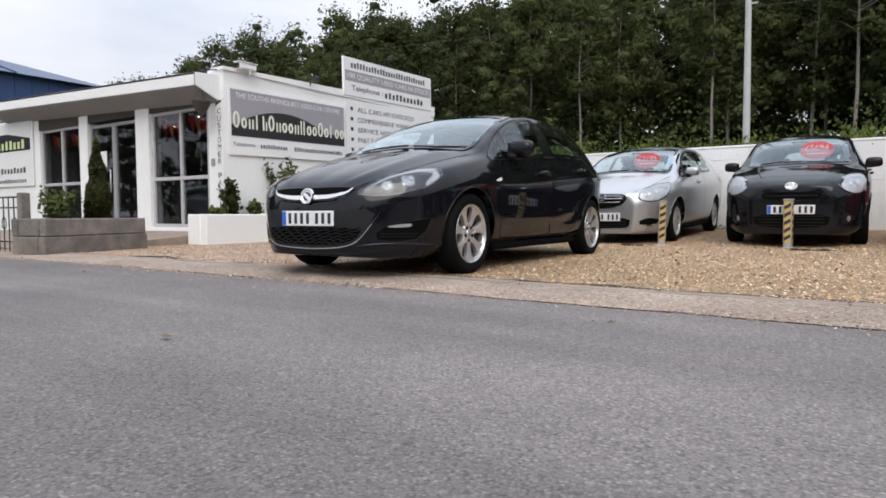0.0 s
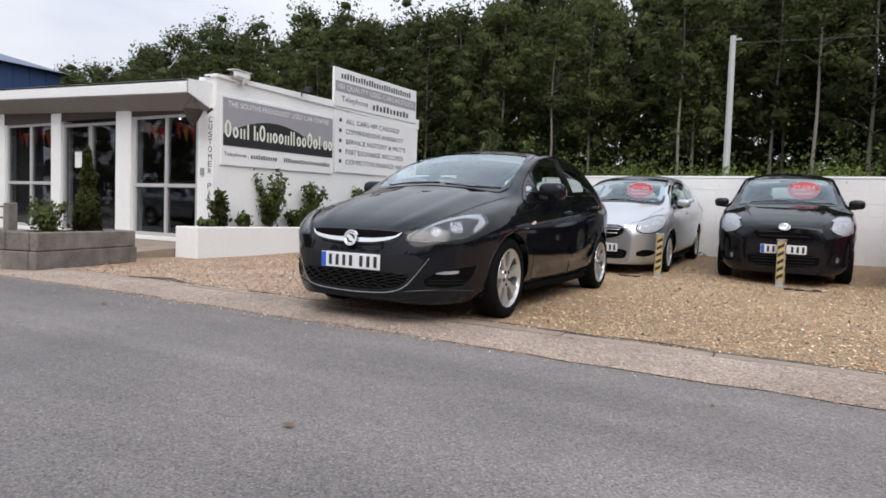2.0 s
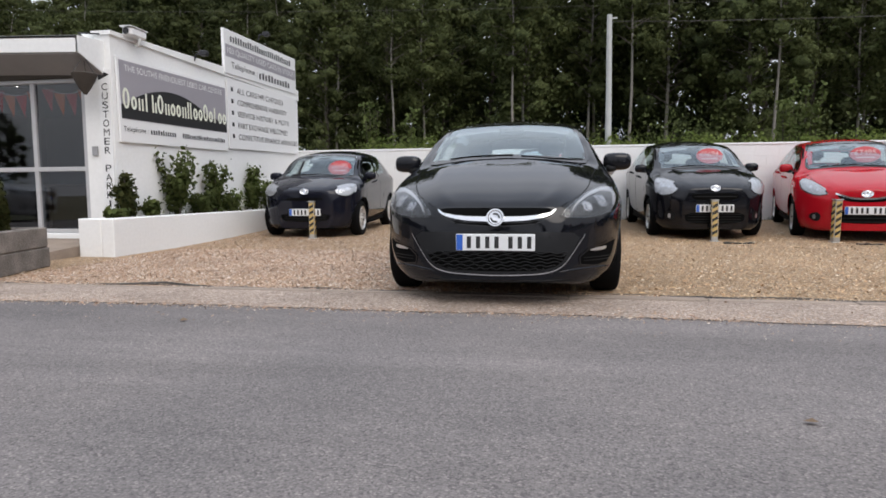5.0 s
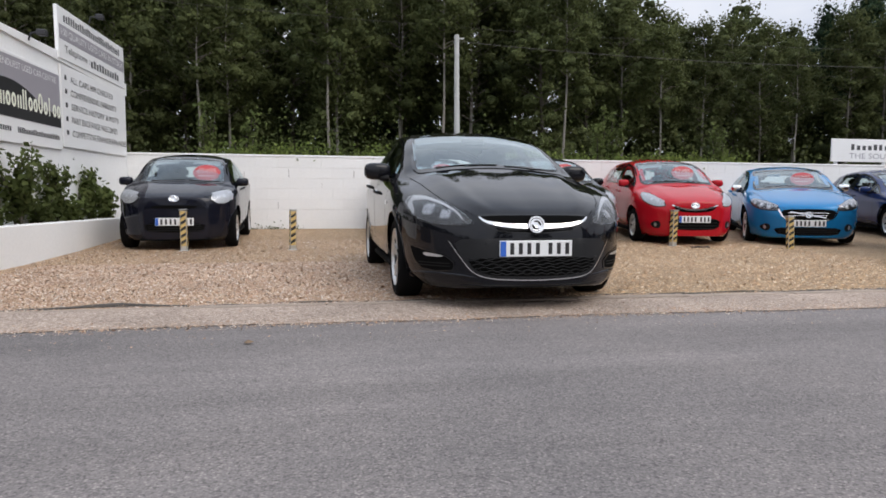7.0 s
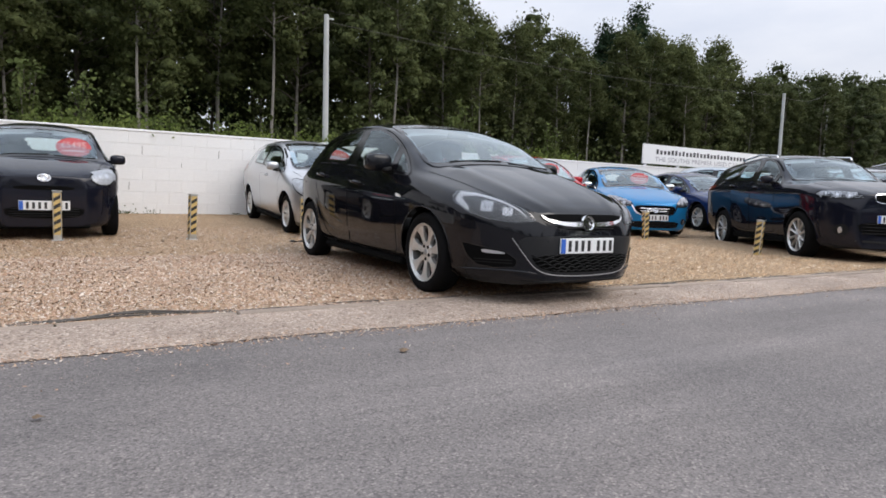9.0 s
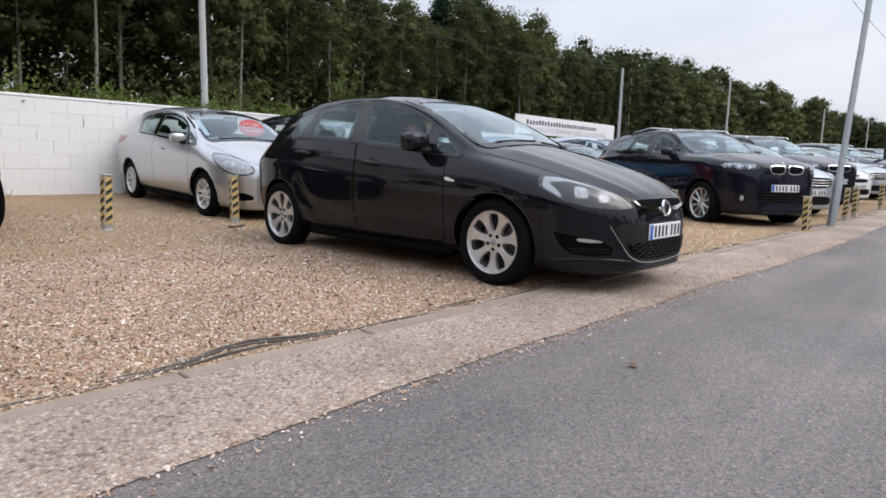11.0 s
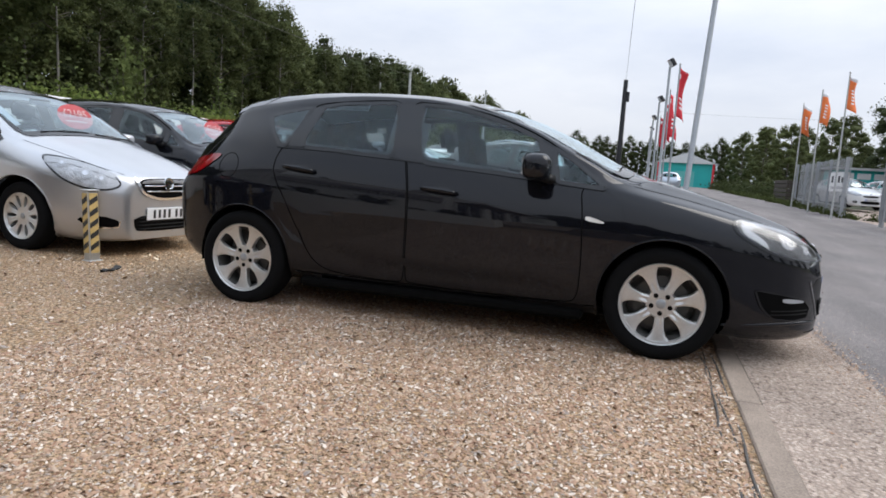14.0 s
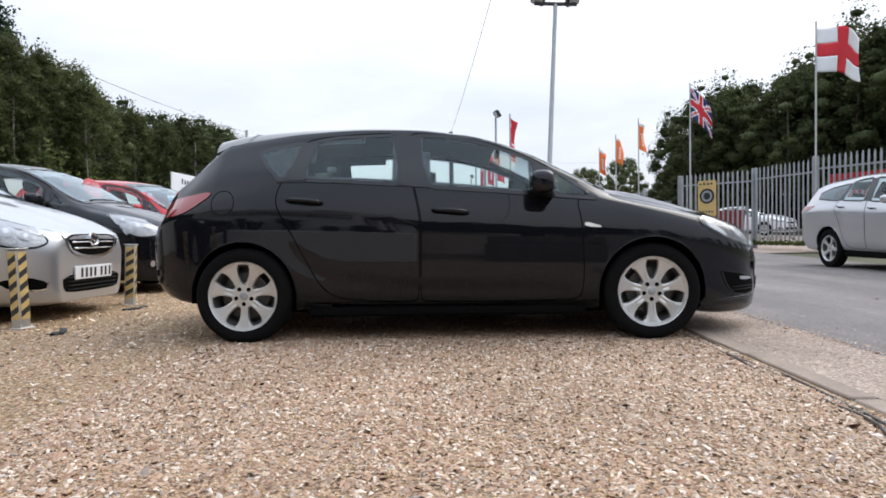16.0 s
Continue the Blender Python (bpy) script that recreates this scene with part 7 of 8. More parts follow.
vaux = face_plain([(-.37, .665), (0, .672), (.37, .665), (.31, .545), (.15, .505), (0, .498), (-.15, .505), (-.31, .545)], LOW, ((.56, .27), (.605, .30)), (0, .622, .060, .060), "ring",
                  [(-.39, .668), (-.32, .545), (-.15, .500), (0, .492), (.15, .500), (.32, .545), (.39, .668)], False, side_intake)
yar = face_plain([(-.36, .60), (0, .61), (.36, .60), (.33, .53), (0, .52), (-.33, .53)], [(-.45, .37), (0, .375), (.45, .37), (.42, .25), (0, .235), (-.42, .25)], ((.565, .31),), (0, .668, .072, .05), "oval")
yar_red = face_plain([(-.40, .615), (-.2, .56), (0, .545), (.2, .56), (.40, .615), (.3, .53), (0, .51), (-.3, .53)], [(-.46, .42), (0, .43), (.46, .42), (.42, .27), (0, .25), (-.42, .27)], (), (0, .615, .075, .052), "oval",
                     [(-.40, .622), (-.2, .566), (0, .552), (.2, .566), (.40, .622)])
iqf = face_plain([(-.34, .565), (0, .575), (.34, .565), (.32, .535), (0, .53), (-.32, .535)], [(-.45, .36), (0, .365), (.45, .36), (.42, .27), (0, .25), (-.42, .27)], (), (0, .648, .075, .05), "oval", fogs=False)
def volvo_extra(car, skin, F, lay, nose, front):
    lay("diagonal_bar", skin.strip(nose([(-.28, .575), (0, .53), (.26, .485)]), front, 0.012, 0.018, False, 1), CHROME, car, front)
volv = face_plain([(-.44, .61), (0, .62), (.44, .61), (.34, .455), (0, .44), (-.34, .455)], [(-.52, .33), (0, .34), (.52, .33), (.45, .22), (0, .21), (-.45, .22)], ((.52, .30), (.56, .32)), (0, .53, .055, .055), "volvo",
                  [(-.45, .615), (-.36, .455), (0, .432), (.36, .455), (.45, .615)], extra=volvo_extra)
def kidney(car, skin, F, lay, nose, front):
    for s in (-1, 1):
        k = [(s * x, z) for x, z in ((.03, .665), (.10, .675), (.28, .665), (.305, .635), (.27, .585), (.10, .578), (.035, .595))]
        lay("kidney_grille", skin.patch(nose(k), front, 0.006, 0.04), VOID, car, front)
        lay("kidney_frame", skin.strip(nose(k), front, 0.016, 0.012, True, 2), CHROME, car, front)
        for i in range(7):
            x = s * (.06 + .033 * i)
            part("kidney_bar", Build().tube(skin.line([F((x, -1, z)) for z in (.59, .62, .66)], front, .012, 0), .004, 5), PLASTIC, car)
    lay("skid_plate", skin.strip(nose([(-.5, .235), (0, .225), (.5, .235)]), front, 0.008, 0.03, False, 1), PLASTIC_GREY, car, front)
    for s in (-1, 1):
        pts = [F((s * .60, y, 1.0)) for y in (1.2, 1.25, 1.9, 2.5, 2.6)]
        zz = [C_ZRA(1.2) + .02, C_ZRA(1.25) + .055, C_ZRA(1.9) + .065, C_ZRA(2.5) + .06, C_ZRA(2.6) + .02]
        part("roof_rail", Build().tube([(p.x, p.y, F((0, 0, z)).z) for p, z in zip(pts, zz)], .017, 8), CHROME, car, smooth=True)
bmwf = face_plain(None, [(-.50, .40), (0, .41), (.50, .40), (.45, .30), (0, .28), (-.45, .30)], (), (0, .715, .038, .038), "ring", None, True, kidney)
slatf = face_plain([(-.45, .65), (0, .66), (.45, .65), (.42, .50), (0, .49), (-.42, .50)], LOW, ((.53, .40), (.57, .41), (.61, .42)), None, "ring", None, True)

small = dict(stations=84, ring=5, top=9, detail=False, spokes=9, tyre_w=.18)
def cfg(**kw):
    c = dict(small)
    c.update(kw)
    return c
CORSA = cfg(blunt=True, band=False, form=Form([-.83, 0, .18, 1.15, 2.511, 2.66, 3.17], .957, [0, .19, .69, .95, 1.045, 1.488]), paint=PAINT_SILVER, R=.298, rim=.195, track=.735, face=vaux, plate=(.375, None), headlamp=COR_LAMP, windows=WINDOWS_3, three_door=True, spokes=10)
YARIS = cfg(blunt=True, form=Form([-.80, 0, .12, 1.02, 2.46, 2.60, 2.985], .934, [0, .20, .74, 1.00, 1.075, 1.53]), paint=PAINT_BLACK, R=.298, rim=.19, track=.725, face=yar, plate=(.425, None), headlamp=[(-.53, -.86, .665), (-.60, -.80, .59), (-.72, -.62, .568), (-.79, -.45, .62), (-.81, -.26, .845), (-.72, -.38, .85), (-.61, -.60, .79)])
YARIS_R = cfg(blunt=True, form=Form([-.83, 0, .08, 1.0, 2.51, 2.68, 3.055], .934, [0, .20, .71, .98, 1.06, 1.51]), paint=PAINT_RED, R=.298, rim=.19, track=.725, face=yar_red, plate=(.415, None), headlamp=TOY_LAMP)
IQ = cfg(blunt=True, form=Form([-.55, 0, .06, .80, 2.0, 2.12, 2.435], .926, [0, .20, .75, .95, 1.005, 1.44]), paint=PAINT_INK, R=.29, rim=.19, track=.72, face=iqf, plate=(.38, None), headlamp=[(-.50, -.87, .665), (-.60, -.80, .585), (-.74, -.62, .585), (-.82, -.42, .66), (-.82, -.28, .83), (-.72, -.40, .835), (-.58, -.66, .77)], windows=WINDOWS_3, three_door=True)
VOLVO = cfg(dark_lamps=True, form=Form([-.90, 0, .42, 1.45, 2.647, 2.95, 3.47], .993, [0, .18, .67, .90, .99, 1.385]), mirror=CHROME, paint=PAINT_BLUE, R=.315, rim=.22, track=.77, face=volv, plate=(.40, None), spokes=5)
NAVY = cfg(form=Form([-.86, 0, .36, 1.40, 2.62, 2.9, 3.42], .99, [0, .18, .64, .87, .95, 1.35]), paint=PAINT_NAVY, R=.31, rim=.21, track=.76, face=slatf, plate=(.42, None))
X3 = cfg(blunt=True, dark_lamps=True, windows=WINDOWS_SUV, form=Form([-.86, 0, .58, 1.42, 2.81, 3.28, 3.78], 1.037, [0, .27, .96, 1.18, 1.26, 1.74]), paint=PAINT_INK, R=.36, rim=.245, track=.80, headlamp=[(-.36, -.90, .628), (-.55, -.83, .612), (-.70, -.66, .618), (-.80, -.45, .645), (-.80, -.38, .70), (-.68, -.55, .705), (-.50, -.78, .682)], face=bmwf, plate=(.435, None), spokes=10, style="thin", tyre_w=.235, mirror=PAINT_INK)
PALE = cfg(form=Form([-.88, 0, .40, 1.42, 2.75, 3.1, 3.6], 1.02, [0, .22, .78, 1.02, 1.11, 1.55]), paint=PAINT_PALE, R=.34, rim=.235, track=.79, face=slatf, plate=(.42, None), spokes=10, style="thin")
WHITE_C = cfg(form=Form([-.84, 0, .32, 1.35, 2.6, 2.9, 3.35], .99, [0, .2, .70, .97, 1.06, 1.5]), paint=PAINT_WHITE_CAR, R=.315, rim=.21, track=.765, face=yar, plate=(.43, None))
JEEP = cfg(blunt=True, windows=WINDOWS_SUV, form=Form([-.84, 0, .66, 1.40, 2.635, 3.15, 3.58], 1.0, [0, .26, .88, 1.09, 1.17, 1.65]), paint=PAINT_SILVER, R=.345, rim=.225, track=.77, face=slatf, plate=(.5, None), spokes=5)

def park(name, label, c, x, nose_y, price, rz=0.0, sx=.22, sz=1.225):
    """Parked facing the road, nose at nose_y, on the rising gravel."""
    f = c["form"]
    ya = nose_y - f.dst[0]
    wb = f.dst[4]
    z0, z1 = gz(x, ya), gz(x, ya + wb)
    car = make_car(name, label, c, pose(x, ya, z0 - .004, math.degrees(math.asin((z1 - z0) / wb)), 0, rz), "cars on the lot")
    if price:
        sticker(car, f, sx, sz, price)
    return car


park("small_hatchback", "silver three-door hatchback with red price sticker against the wall", CORSA, .405, 4.44, "£2195", -1)
park("small_hatchback", "black five-door small hatchback with red price sticker", YARIS, 2.705, 4.63, "£5694", .5)
park("small_hatchback", "bright red small hatchback with red price sticker", YARIS_R, 4.84, 4.50, "£7495", -12.5)
park("city_car", "tiny black city car with red price sticker beside the planter", IQ, -3.545, 4.55, "£5495", 2, .36, 1.185)
park("sports_hatchback", "bright blue five-door hatchback with chrome-edged grille", VOLVO, 6.99, 4.08, "£9995", -29)
park("saloon_car", "dark navy car parked by the block wall", NAVY, 10.15, 4.25, "", -20)
make_car("suv_car", "blue-black SUV with chrome kidney grille parked at an angle", X3, pose(7.06, .74, -.035, -1.2, 0, -32.7), "cars on the lot")
pale = make_car("suv_car", "pale metallic estate car in the angled row", PALE, pose(9.75, .95, .0, 0, 0, -32), "angled row of cars")
white = make_car("hatchback_car", "white hatchback in the angled row", WHITE_C, pose(15.2, 1.15, gz(15, 1), 0, 0, -32), "angled row of cars")
row_pick = [bpy.data.objects["suv_car"], pale, white]
for i, x in enumerate((12.5, 18.0, 20.8, 23.6, 26.4, 29.4, 33.4, 38.0)):
    copy_thing(row_pick[(0, 1, 0, 2, 1, 0, 1, 2, 0, 1)[i]], pose(x, 1.1, gz(x, 1), 0, 0, -32 + (i % 3)))
for i, x in enumerate((12.3, 14.9, 17.4, 20.0, 23.2, 26.5)):
    copy_thing(row_pick[(1, 2, 1, 0, 2, 1, 1, 0, 2)[i]], pose(x, 5.0, gz(x, 5.2), 1.5, 0, (i % 4) - 1.5))
copy_thing(pale, pose(54.0, -1.5, gz(54, -1), 0, 0, 90))
jeep = make_car("suv_car", "silver upright SUV parked by the fence across the road", JEEP, pose(3.87, -6.28, -.01, 0, 0, -90))
copy_thing(jeep, pose(-15.3, -6.3, 0, 0, 0, 90))
copy_thing(white, pose(31.0, -9.8, gz(31, -9) + .1, 0, 0, -78))
copy_thing(white, pose(33.5, -12.6, gz(33, -9) + .1, 0, 0, -78))
copy_thing(white, pose(26.0, -14.2, gz(26, -9) + .1, 0, 0, -60))

# ---- poles, lamps, flags ----
def lamp_pole(m, h, label, heads=2, r=0.05, mat=GALV):
    p = thing("lamp_post", m, label, "lamp post", "lamp posts along the lot")
    part("column", Build().tube([(0, 0, -0.3), (0, 0, 0.9), (0, 0, 0.95), (0, 0, h)], [r * 1.35, r * 1.35, r, r * 0.8], 14), mat, p, smooth=40)
    if heads > 1:
        part("crossbar", Build().box(-0.03, 0.03, -0.42, 0.42, h - 0.03, h + 0.03, 0.008), BLACK_METAL, p)
    for k in range(heads):
        s = -1 if k == 0 else 1
        m2 = pose(0, 0.34 * s, h + 0.12, 22 * s, 18, 0) if heads > 1 else pose(0, -0.06, h + 0.14, 55, 0, 0)
        hd = part("flood_head", Build().box(-0.17, 0.17, -0.14, 0.14, -0.07, 0.07, 0.03, m2), BLACK_METAL, p)
        part("flood_glass", Build().box(-0.13, 0.13, -0.11, 0.11, -0.078, -0.072, m=m2), PALE_ROOF, hd)
    return p


lamp_pole(pose(7.55, -0.47, gz(7.5, 0) - 0.1, 2.7, 0.4, 0), 5.3, "tall grey lamp post with twin floodlights beside the road")
lamp_pole(pose(18.7, -0.2, gz(18.7, 0), 0, 0, 20), 4.85, "distant grey lamp post with one floodlight", 1, 0.05)
lamp_pole(pose(24.6, 0.0, gz(24.6, 0), 0, 0, 20), 4.3, "distant grey lamp post with one floodlight", 1, 0.05)
lamp_pole(pose(31.5, 0.2, gz(31, 0), 0, 0, 20), 4.1, "distant grey lamp post with one floodlight", 1, 0.05)
lamp_pole(pose(40.0, 0.3, gz(40, 0), 0, 0, 20), 4.1, "distant grey lamp post with one floodlight", 1, 0.05)
dp = thing("telegraph_pole", pose(26.6, 1.57, gz(26, 1)), "dark wooden telegraph pole among the parked cars", "pole")
part("shaft", Build().tube([(0, 0, -0.3), (0, 0, 5.5)], [0.13, 0.10], 10), BLACK_METAL, dp, smooth=40)
part("fuse_box", Build().box(-0.08, 0.08, -0.22, -0.1, 4.5, 4.95, 0.01), BLACK_METAL, dp)
tp = thing("telegraph_pole", pose(-30, -1.2, 0), "dark wooden telegraph pole beside the road", "pole")
part("shaft", Build().tube([(0, 0, -0.3), (0, 0, 6.3)], [0.13, 0.10], 10), BLACK_METAL, tp, smooth=40)
gp2 = thing("yard_pole", pose(1.58, 9.15, 0.2, 0, -0.4, 0), "pale grey concrete pole behind the white wall", "pole")
part("shaft", Build().tube([(0, 0, -0.3), (0, 0, 4.33)], [0.075, 0.055], 12), POLE_PAINT, gp2, smooth=40)
part("top_bracket", Build().box(0.0, 0.16, -0.02, 0.02, 4.24, 4.27), POLE_PAINT, gp2)
for x, y, h in ((18.3, 9.1, 4.3), (30.5, 9.3, 5.2), (44.8, 22.2, 9.0), (52, 9.5, 5), (70, 9.5, 5.2)):
    q = thing("yard_pole", pose(x, y, gz(x, y)), "slim pale pole behind the lot", "pole", "far poles")
    part("shaft", Build().tube([(0, 0, -0.3), (0, 0, h)], [0.07, 0.05], 8), POLE_PAINT, q, smooth=40)

def cloth(w, h, seed, droop=0.35, nx=26, nz=20):
    """A hanging flag: (grid verts, faces), hoist at x = 0."""
    v = []
    tall = 1 if h > 2 * w else 0
    for j in range(nz + 1):
        for i in range(nx + 1):
            u, t = i / nx, j / nz
            swing = 0.75 * math.sin(2.6 * t + seed) * tall
            x = w * u * (1 - 0.18 * u)
            y = 0.16 * w * math.sin(5.2 * u + seed + 1.8 * t) * u ** 0.6
            x, y = x * math.cos(swing) - y * math.sin(swing), x * math.sin(swing) + y * math.cos(swing)
            z = -h * t - droop * w * u ** 1.4 + 0.03 * w * math.sin(7 * u + seed * 2)
            v.append((x, y, z))
    n = nx + 1
    f = [(j * n + i, j * n + i + 1, (j + 1) * n + i + 1, (j + 1) * n + i) for j in range(nz) for i in range(nx)]
    return v, f, nx, nz


def flag(m, pole_h, w, h, kind, label, seed, yaw=0):
    p = thing("flag_pole", m, label, "flag", "flags")
    part("pole", Build().tube([(0, 0, -0.2), (0, 0, pole_h)], [0.035, 0.022], 8), POLE_PAINT if kind != "red" else GALV, p, smooth=40)
    part("finial", Build().lathe([(0.0, pole_h + 0.07), (0.03, pole_h + 0.04), (0.03, pole_h + 0.02), (0.0, pole_h)], 8), POLE_PAINT, p, smooth=True)
    v, f, nx, nz = cloth(w, h, seed, {"george": 0.22, "union": 1.0}.get(kind, 0.45))
    turn = pose(0.02, 0, pole_h - 0.08, 0, 0, yaw)
    v = [tuple(turn @ Vector(q)) for q in v]
    pick = {}
    for k, q in enumerate(f):
        i, j = k % nx, k // nx
        u, t = (i + 0.5) / nx, (j + 0.5) / nz
        if kind == "george":
            c = "red" if abs(u - 0.5) < 0.12 or abs(t - 0.5) < 0.14 else "white"
        elif kind == "union":
            dgn = min(abs(u - t), abs(u - (1 - t)))
            c = "red" if abs(u - 0.5) < 0.06 or abs(t - 0.5) < 0.08 or dgn < 0.03 else ("white" if abs(u - 0.5) < 0.115 or abs(t - 0.5) < 0.15 or dgn < 0.095 else "navy")
        elif kind == "orange":
            c = "white" if t < 0.10 or (0.4 < u < 0.62 and 0.3 < t < 0.85 and j % 2) else "orange"
        else:
            c = "white" if (0.35 < u < 0.6 and 0.5 < t < 0.85 and j % 2) or (u < 0.3 and 0.08 < t < 0.2) else "red"
        pick.setdefault(c, []).append(q)
    mats = {"red": RED_FLAG, "white": WHITE_CLOTH, "navy": NAVY_CLOTH, "orange": ORANGE_FLAG}
    for c, fs in pick.items():
        used = sorted({i for q in fs for i in q})
        at = {i: k for k, i in enumerate(used)}
        ob = part("cloth_" + c, Build().add([v[i] for i in used], [tuple(at[i] for i in q) for q in fs]), mats[c], p, smooth=True)
        sm = ob.modifiers.new("thickness", "SOLIDIFY")
        sm.thickness = 0.006
    return p


flag(pose(15.0, -0.42, gz(15, 0)), 4.3, 0.36, 1.35, "red", "red banner flag on a pole along the lot", 0.4, -70)
flag(pose(21.5, -0.35, gz(21, 0)), 4.4, 0.45, 1.6, "red", "red banner flag on a pole along the lot", 1.6, -60)
flag(pose(27.5, -0.3, gz(27, 0)), 4.6, 0.45, 1.6, "red", "red banner flag on a pole along the lot", 2.9, -80)
flag(pose(35.0, -0.2, gz(35, 0)), 4.6, 0.45, 1.6, "red", "red banner flag on a pole along the lot", 4.0, -65)
flag(pose(20.4, -6.0, gz(20, -6)), 4.95, 0.40, 1.1, "orange", "orange banner flag with pale top on a white pole", 0.9, -95)
flag(pose(25.0, -6.25, gz(25, -6)), 4.95, 0.44, 1.2, "orange", "orange banner flag with pale top on a white pole", 2.2, -95)
flag(pose(30.5, -6.7, gz(30, -6)), 5.0, 0.48, 1.3, "orange", "orange banner flag with pale top on a white pole", 3.5, -95)
flag(pose(15.5, -6.25, gz(15.5, -6)), 5.25, 0.80, 0.95, "union", "navy, white and red crossed flag on a white pole", 1.1, -125)
flag(pose(13.2, -8.95, gz(13, -9)), 6.42, 1.45, 1.25, "george", "white flag with a red cross on a tall white pole", 2.0, -100)

# overhead wires
for a, b, sag in (((26.6, 1.57, 5.7), (-30, -1.2, 6.2), 0.95), ((1.6, 9.2, 4.4), (18.3, 9.1, 4.55), 0.25), ((18.3, 9.1, 4.5), (44.8, 22.2, 9.2), 0.4), ((-30, 18, 9.0), (44.8, 22.2, 9.2), 1.4), ((60, 0, 8.0), (60, -40, 8.5), 0.6)):
    a, b = Vector(a), Vector(b)
    pts = [a.lerp(b, i / 24) - Vector((0, 0, sag * 4 * (i / 24) * (1 - i / 24))) for i in range(25)]
    tagged(part("overhead_wire", Build().tube(pts, 0.006, 5), CABLE), "thin dark overhead wire", "wire", "overhead wires")

# ---- far dealer sign behind the wall ----
s5 = sign("wall_sign", pose(10.85, 8.52, 1.80), 6.0, 0.56, "long white dealer sign on posts above the block wall", 0.04)
bars(s5, 0.55, 0.29, 4.2, 0.14, 26, SIGN_INK, seed=21)
lettering("THE SOUTHS PREMIER USED CAR CENTRE", 4.9, 0.13, SIGN_GREY, s5, 0.5, 0.08, -0.004)
for k in range(5):
    part("leg", Build().box(0.15 + 1.4 * k, 0.22 + 1.4 * k, 0.042, 0.10, -0.5, 0.5), SIGN_WHITE, s5)

# ---- palisade fences across the road ----
def metal_skip(m, label):
    """An open steel skip: sloping ends, upright ribs and a thick rim."""
    k = thing("waste_skip", m, label, "skip")
    t, a, b = 0.05, 0.85, 1.15
    shell = Build()
    outer = [(-a, -0.6, 0.06), (a, -0.6, 0.06), (a, 0.6, 0.06), (-a, 0.6, 0.06), (-b, -0.66, 1.25), (b, -0.66, 1.25), (b, 0.66, 1.25), (-b, 0.66, 1.25)]
    inner = [(x * 0.94, y * 0.92, z + (t if z < 1 else 0)) for x, y, z in outer]
    shell.add(outer + inner, [(3, 2, 1, 0), (0, 1, 5, 4), (1, 2, 6, 5), (2, 3, 7, 6), (3, 0, 4, 7), (8, 9, 10, 11), (12, 13, 9, 8), (13, 14, 10, 9), (14, 15, 11, 10), (15, 12, 8, 11), (4, 5, 13, 12), (5, 6, 14, 13), (6, 7, 15, 14), (7, 4, 12, 15)])
    body = part("body", shell, SKIP_RED, k)
    part("rim", Build().tube([(-b, -0.66, 1.25), (b, -0.66, 1.25), (b, 0.66, 1.25), (-b, 0.66, 1.25), (-b, -0.66, 1.25)], 0.035, 6), SKIP_RED, k)
    for s in (-1, 1):
        part("skid", Build().box(-0.8, 0.8, s * 0.45 - 0.05, s * 0.45 + 0.05, 0.0, 0.06, 0.01), STEEL, k)
        for x in (-0.6, -0.2, 0.2, 0.6):
            part("rib", Build().tube([(x, s * 0.605, 0.1), (x * 1.25, s * 0.66, 1.2)], 0.03, 4), SKIP_RED, body)
    return k


def palisade(p0, p1, h, label, name="palisade_fence"):
    p0, p1 = Vector(p0), Vector(p1)
    n = max(3, int((p1 - p0).length / 0.155))
    L = (p1 - p0).length
    ang = math.degrees(math.atan2(p1.y - p0.y, p1.x - p0.x))
    f = thing(name, pose(p0.x, p0.y, p0.z, 0, 0, ang), label, "fence", "palisade fences")
    dz = (p1.z - p0.z) / L
    pale = Build().plate([(-0.034, 0.0), (0.034, 0.0), (0.034, h - 0.10), (0.018, h - 0.03), (0.0, h), (-0.018, h - 0.03), (-0.034, h - 0.10)], -0.003, 0.003).mesh("pale", GALV)
    for i in range(n + 1):
        x = L * i / n
        o = new("pale", pale)
        o.parent = f
        o.matrix_basis = pose(x, -0.03, dz * x + 0.05, 0, 0, 0)
    for z in (0.35, h - 0.35):
        part("rail", Build().add([(0, 0, z), (L, 0, z + dz * L), (L, 0.05, z + dz * L), (0, 0.05, z), (0, 0, z + 0.05), (L, 0, z + 0.05 + dz * L), (L, 0.05, z + 0.05 + dz * L), (0, 0.05, z + 0.05)],
             [(0, 3, 2, 1), (4, 5, 6, 7), (0, 1, 5, 4), (1, 2, 6, 5), (2, 3, 7, 6), (3, 0, 4, 7)]), GALV, f)
    m2 = max(2, int(L / 2.75) + 1)
    for i in range(m2):
        x = L * i / (m2 - 1)
        part("fence_post", Build().box(x - 0.05, x + 0.05, 0.05, 0.15, dz * x - 0.2, dz * x + h + 0.04, 0.005), GALV, f)
    return f


FZ = 0.26
palisade((17.4, -6.55, FZ), (15.5, -8.25, FZ), 2.3, "grey galvanised palisade fence panel across the road")
palisade((15.5, -8.25, FZ), (13.3, -8.95, FZ + 0.02), 2.35, "grey galvanised palisade gate leaf across the road", "palisade_gate")
palisade((13.3, -8.95, FZ), (8.5, -11.2, FZ), 2.45, "grey galvanised palisade fence across the road")
palisade((22.0, -6.8, 0.22), (34.0, -7.6, 0.35), 2.15, "grey galvanised palisade fence farther along the road")
nb = thing("notice_board", pose(16.6, -7.27, 1.2, 0, 0, -138.2), "yellow notice board with a dark round emblem on the fence", "sign")
part("board", Build().box(-0.32, 0.32, -0.12, -0.10, -0.05, 1.15, 0.004), YELLOW, nb)
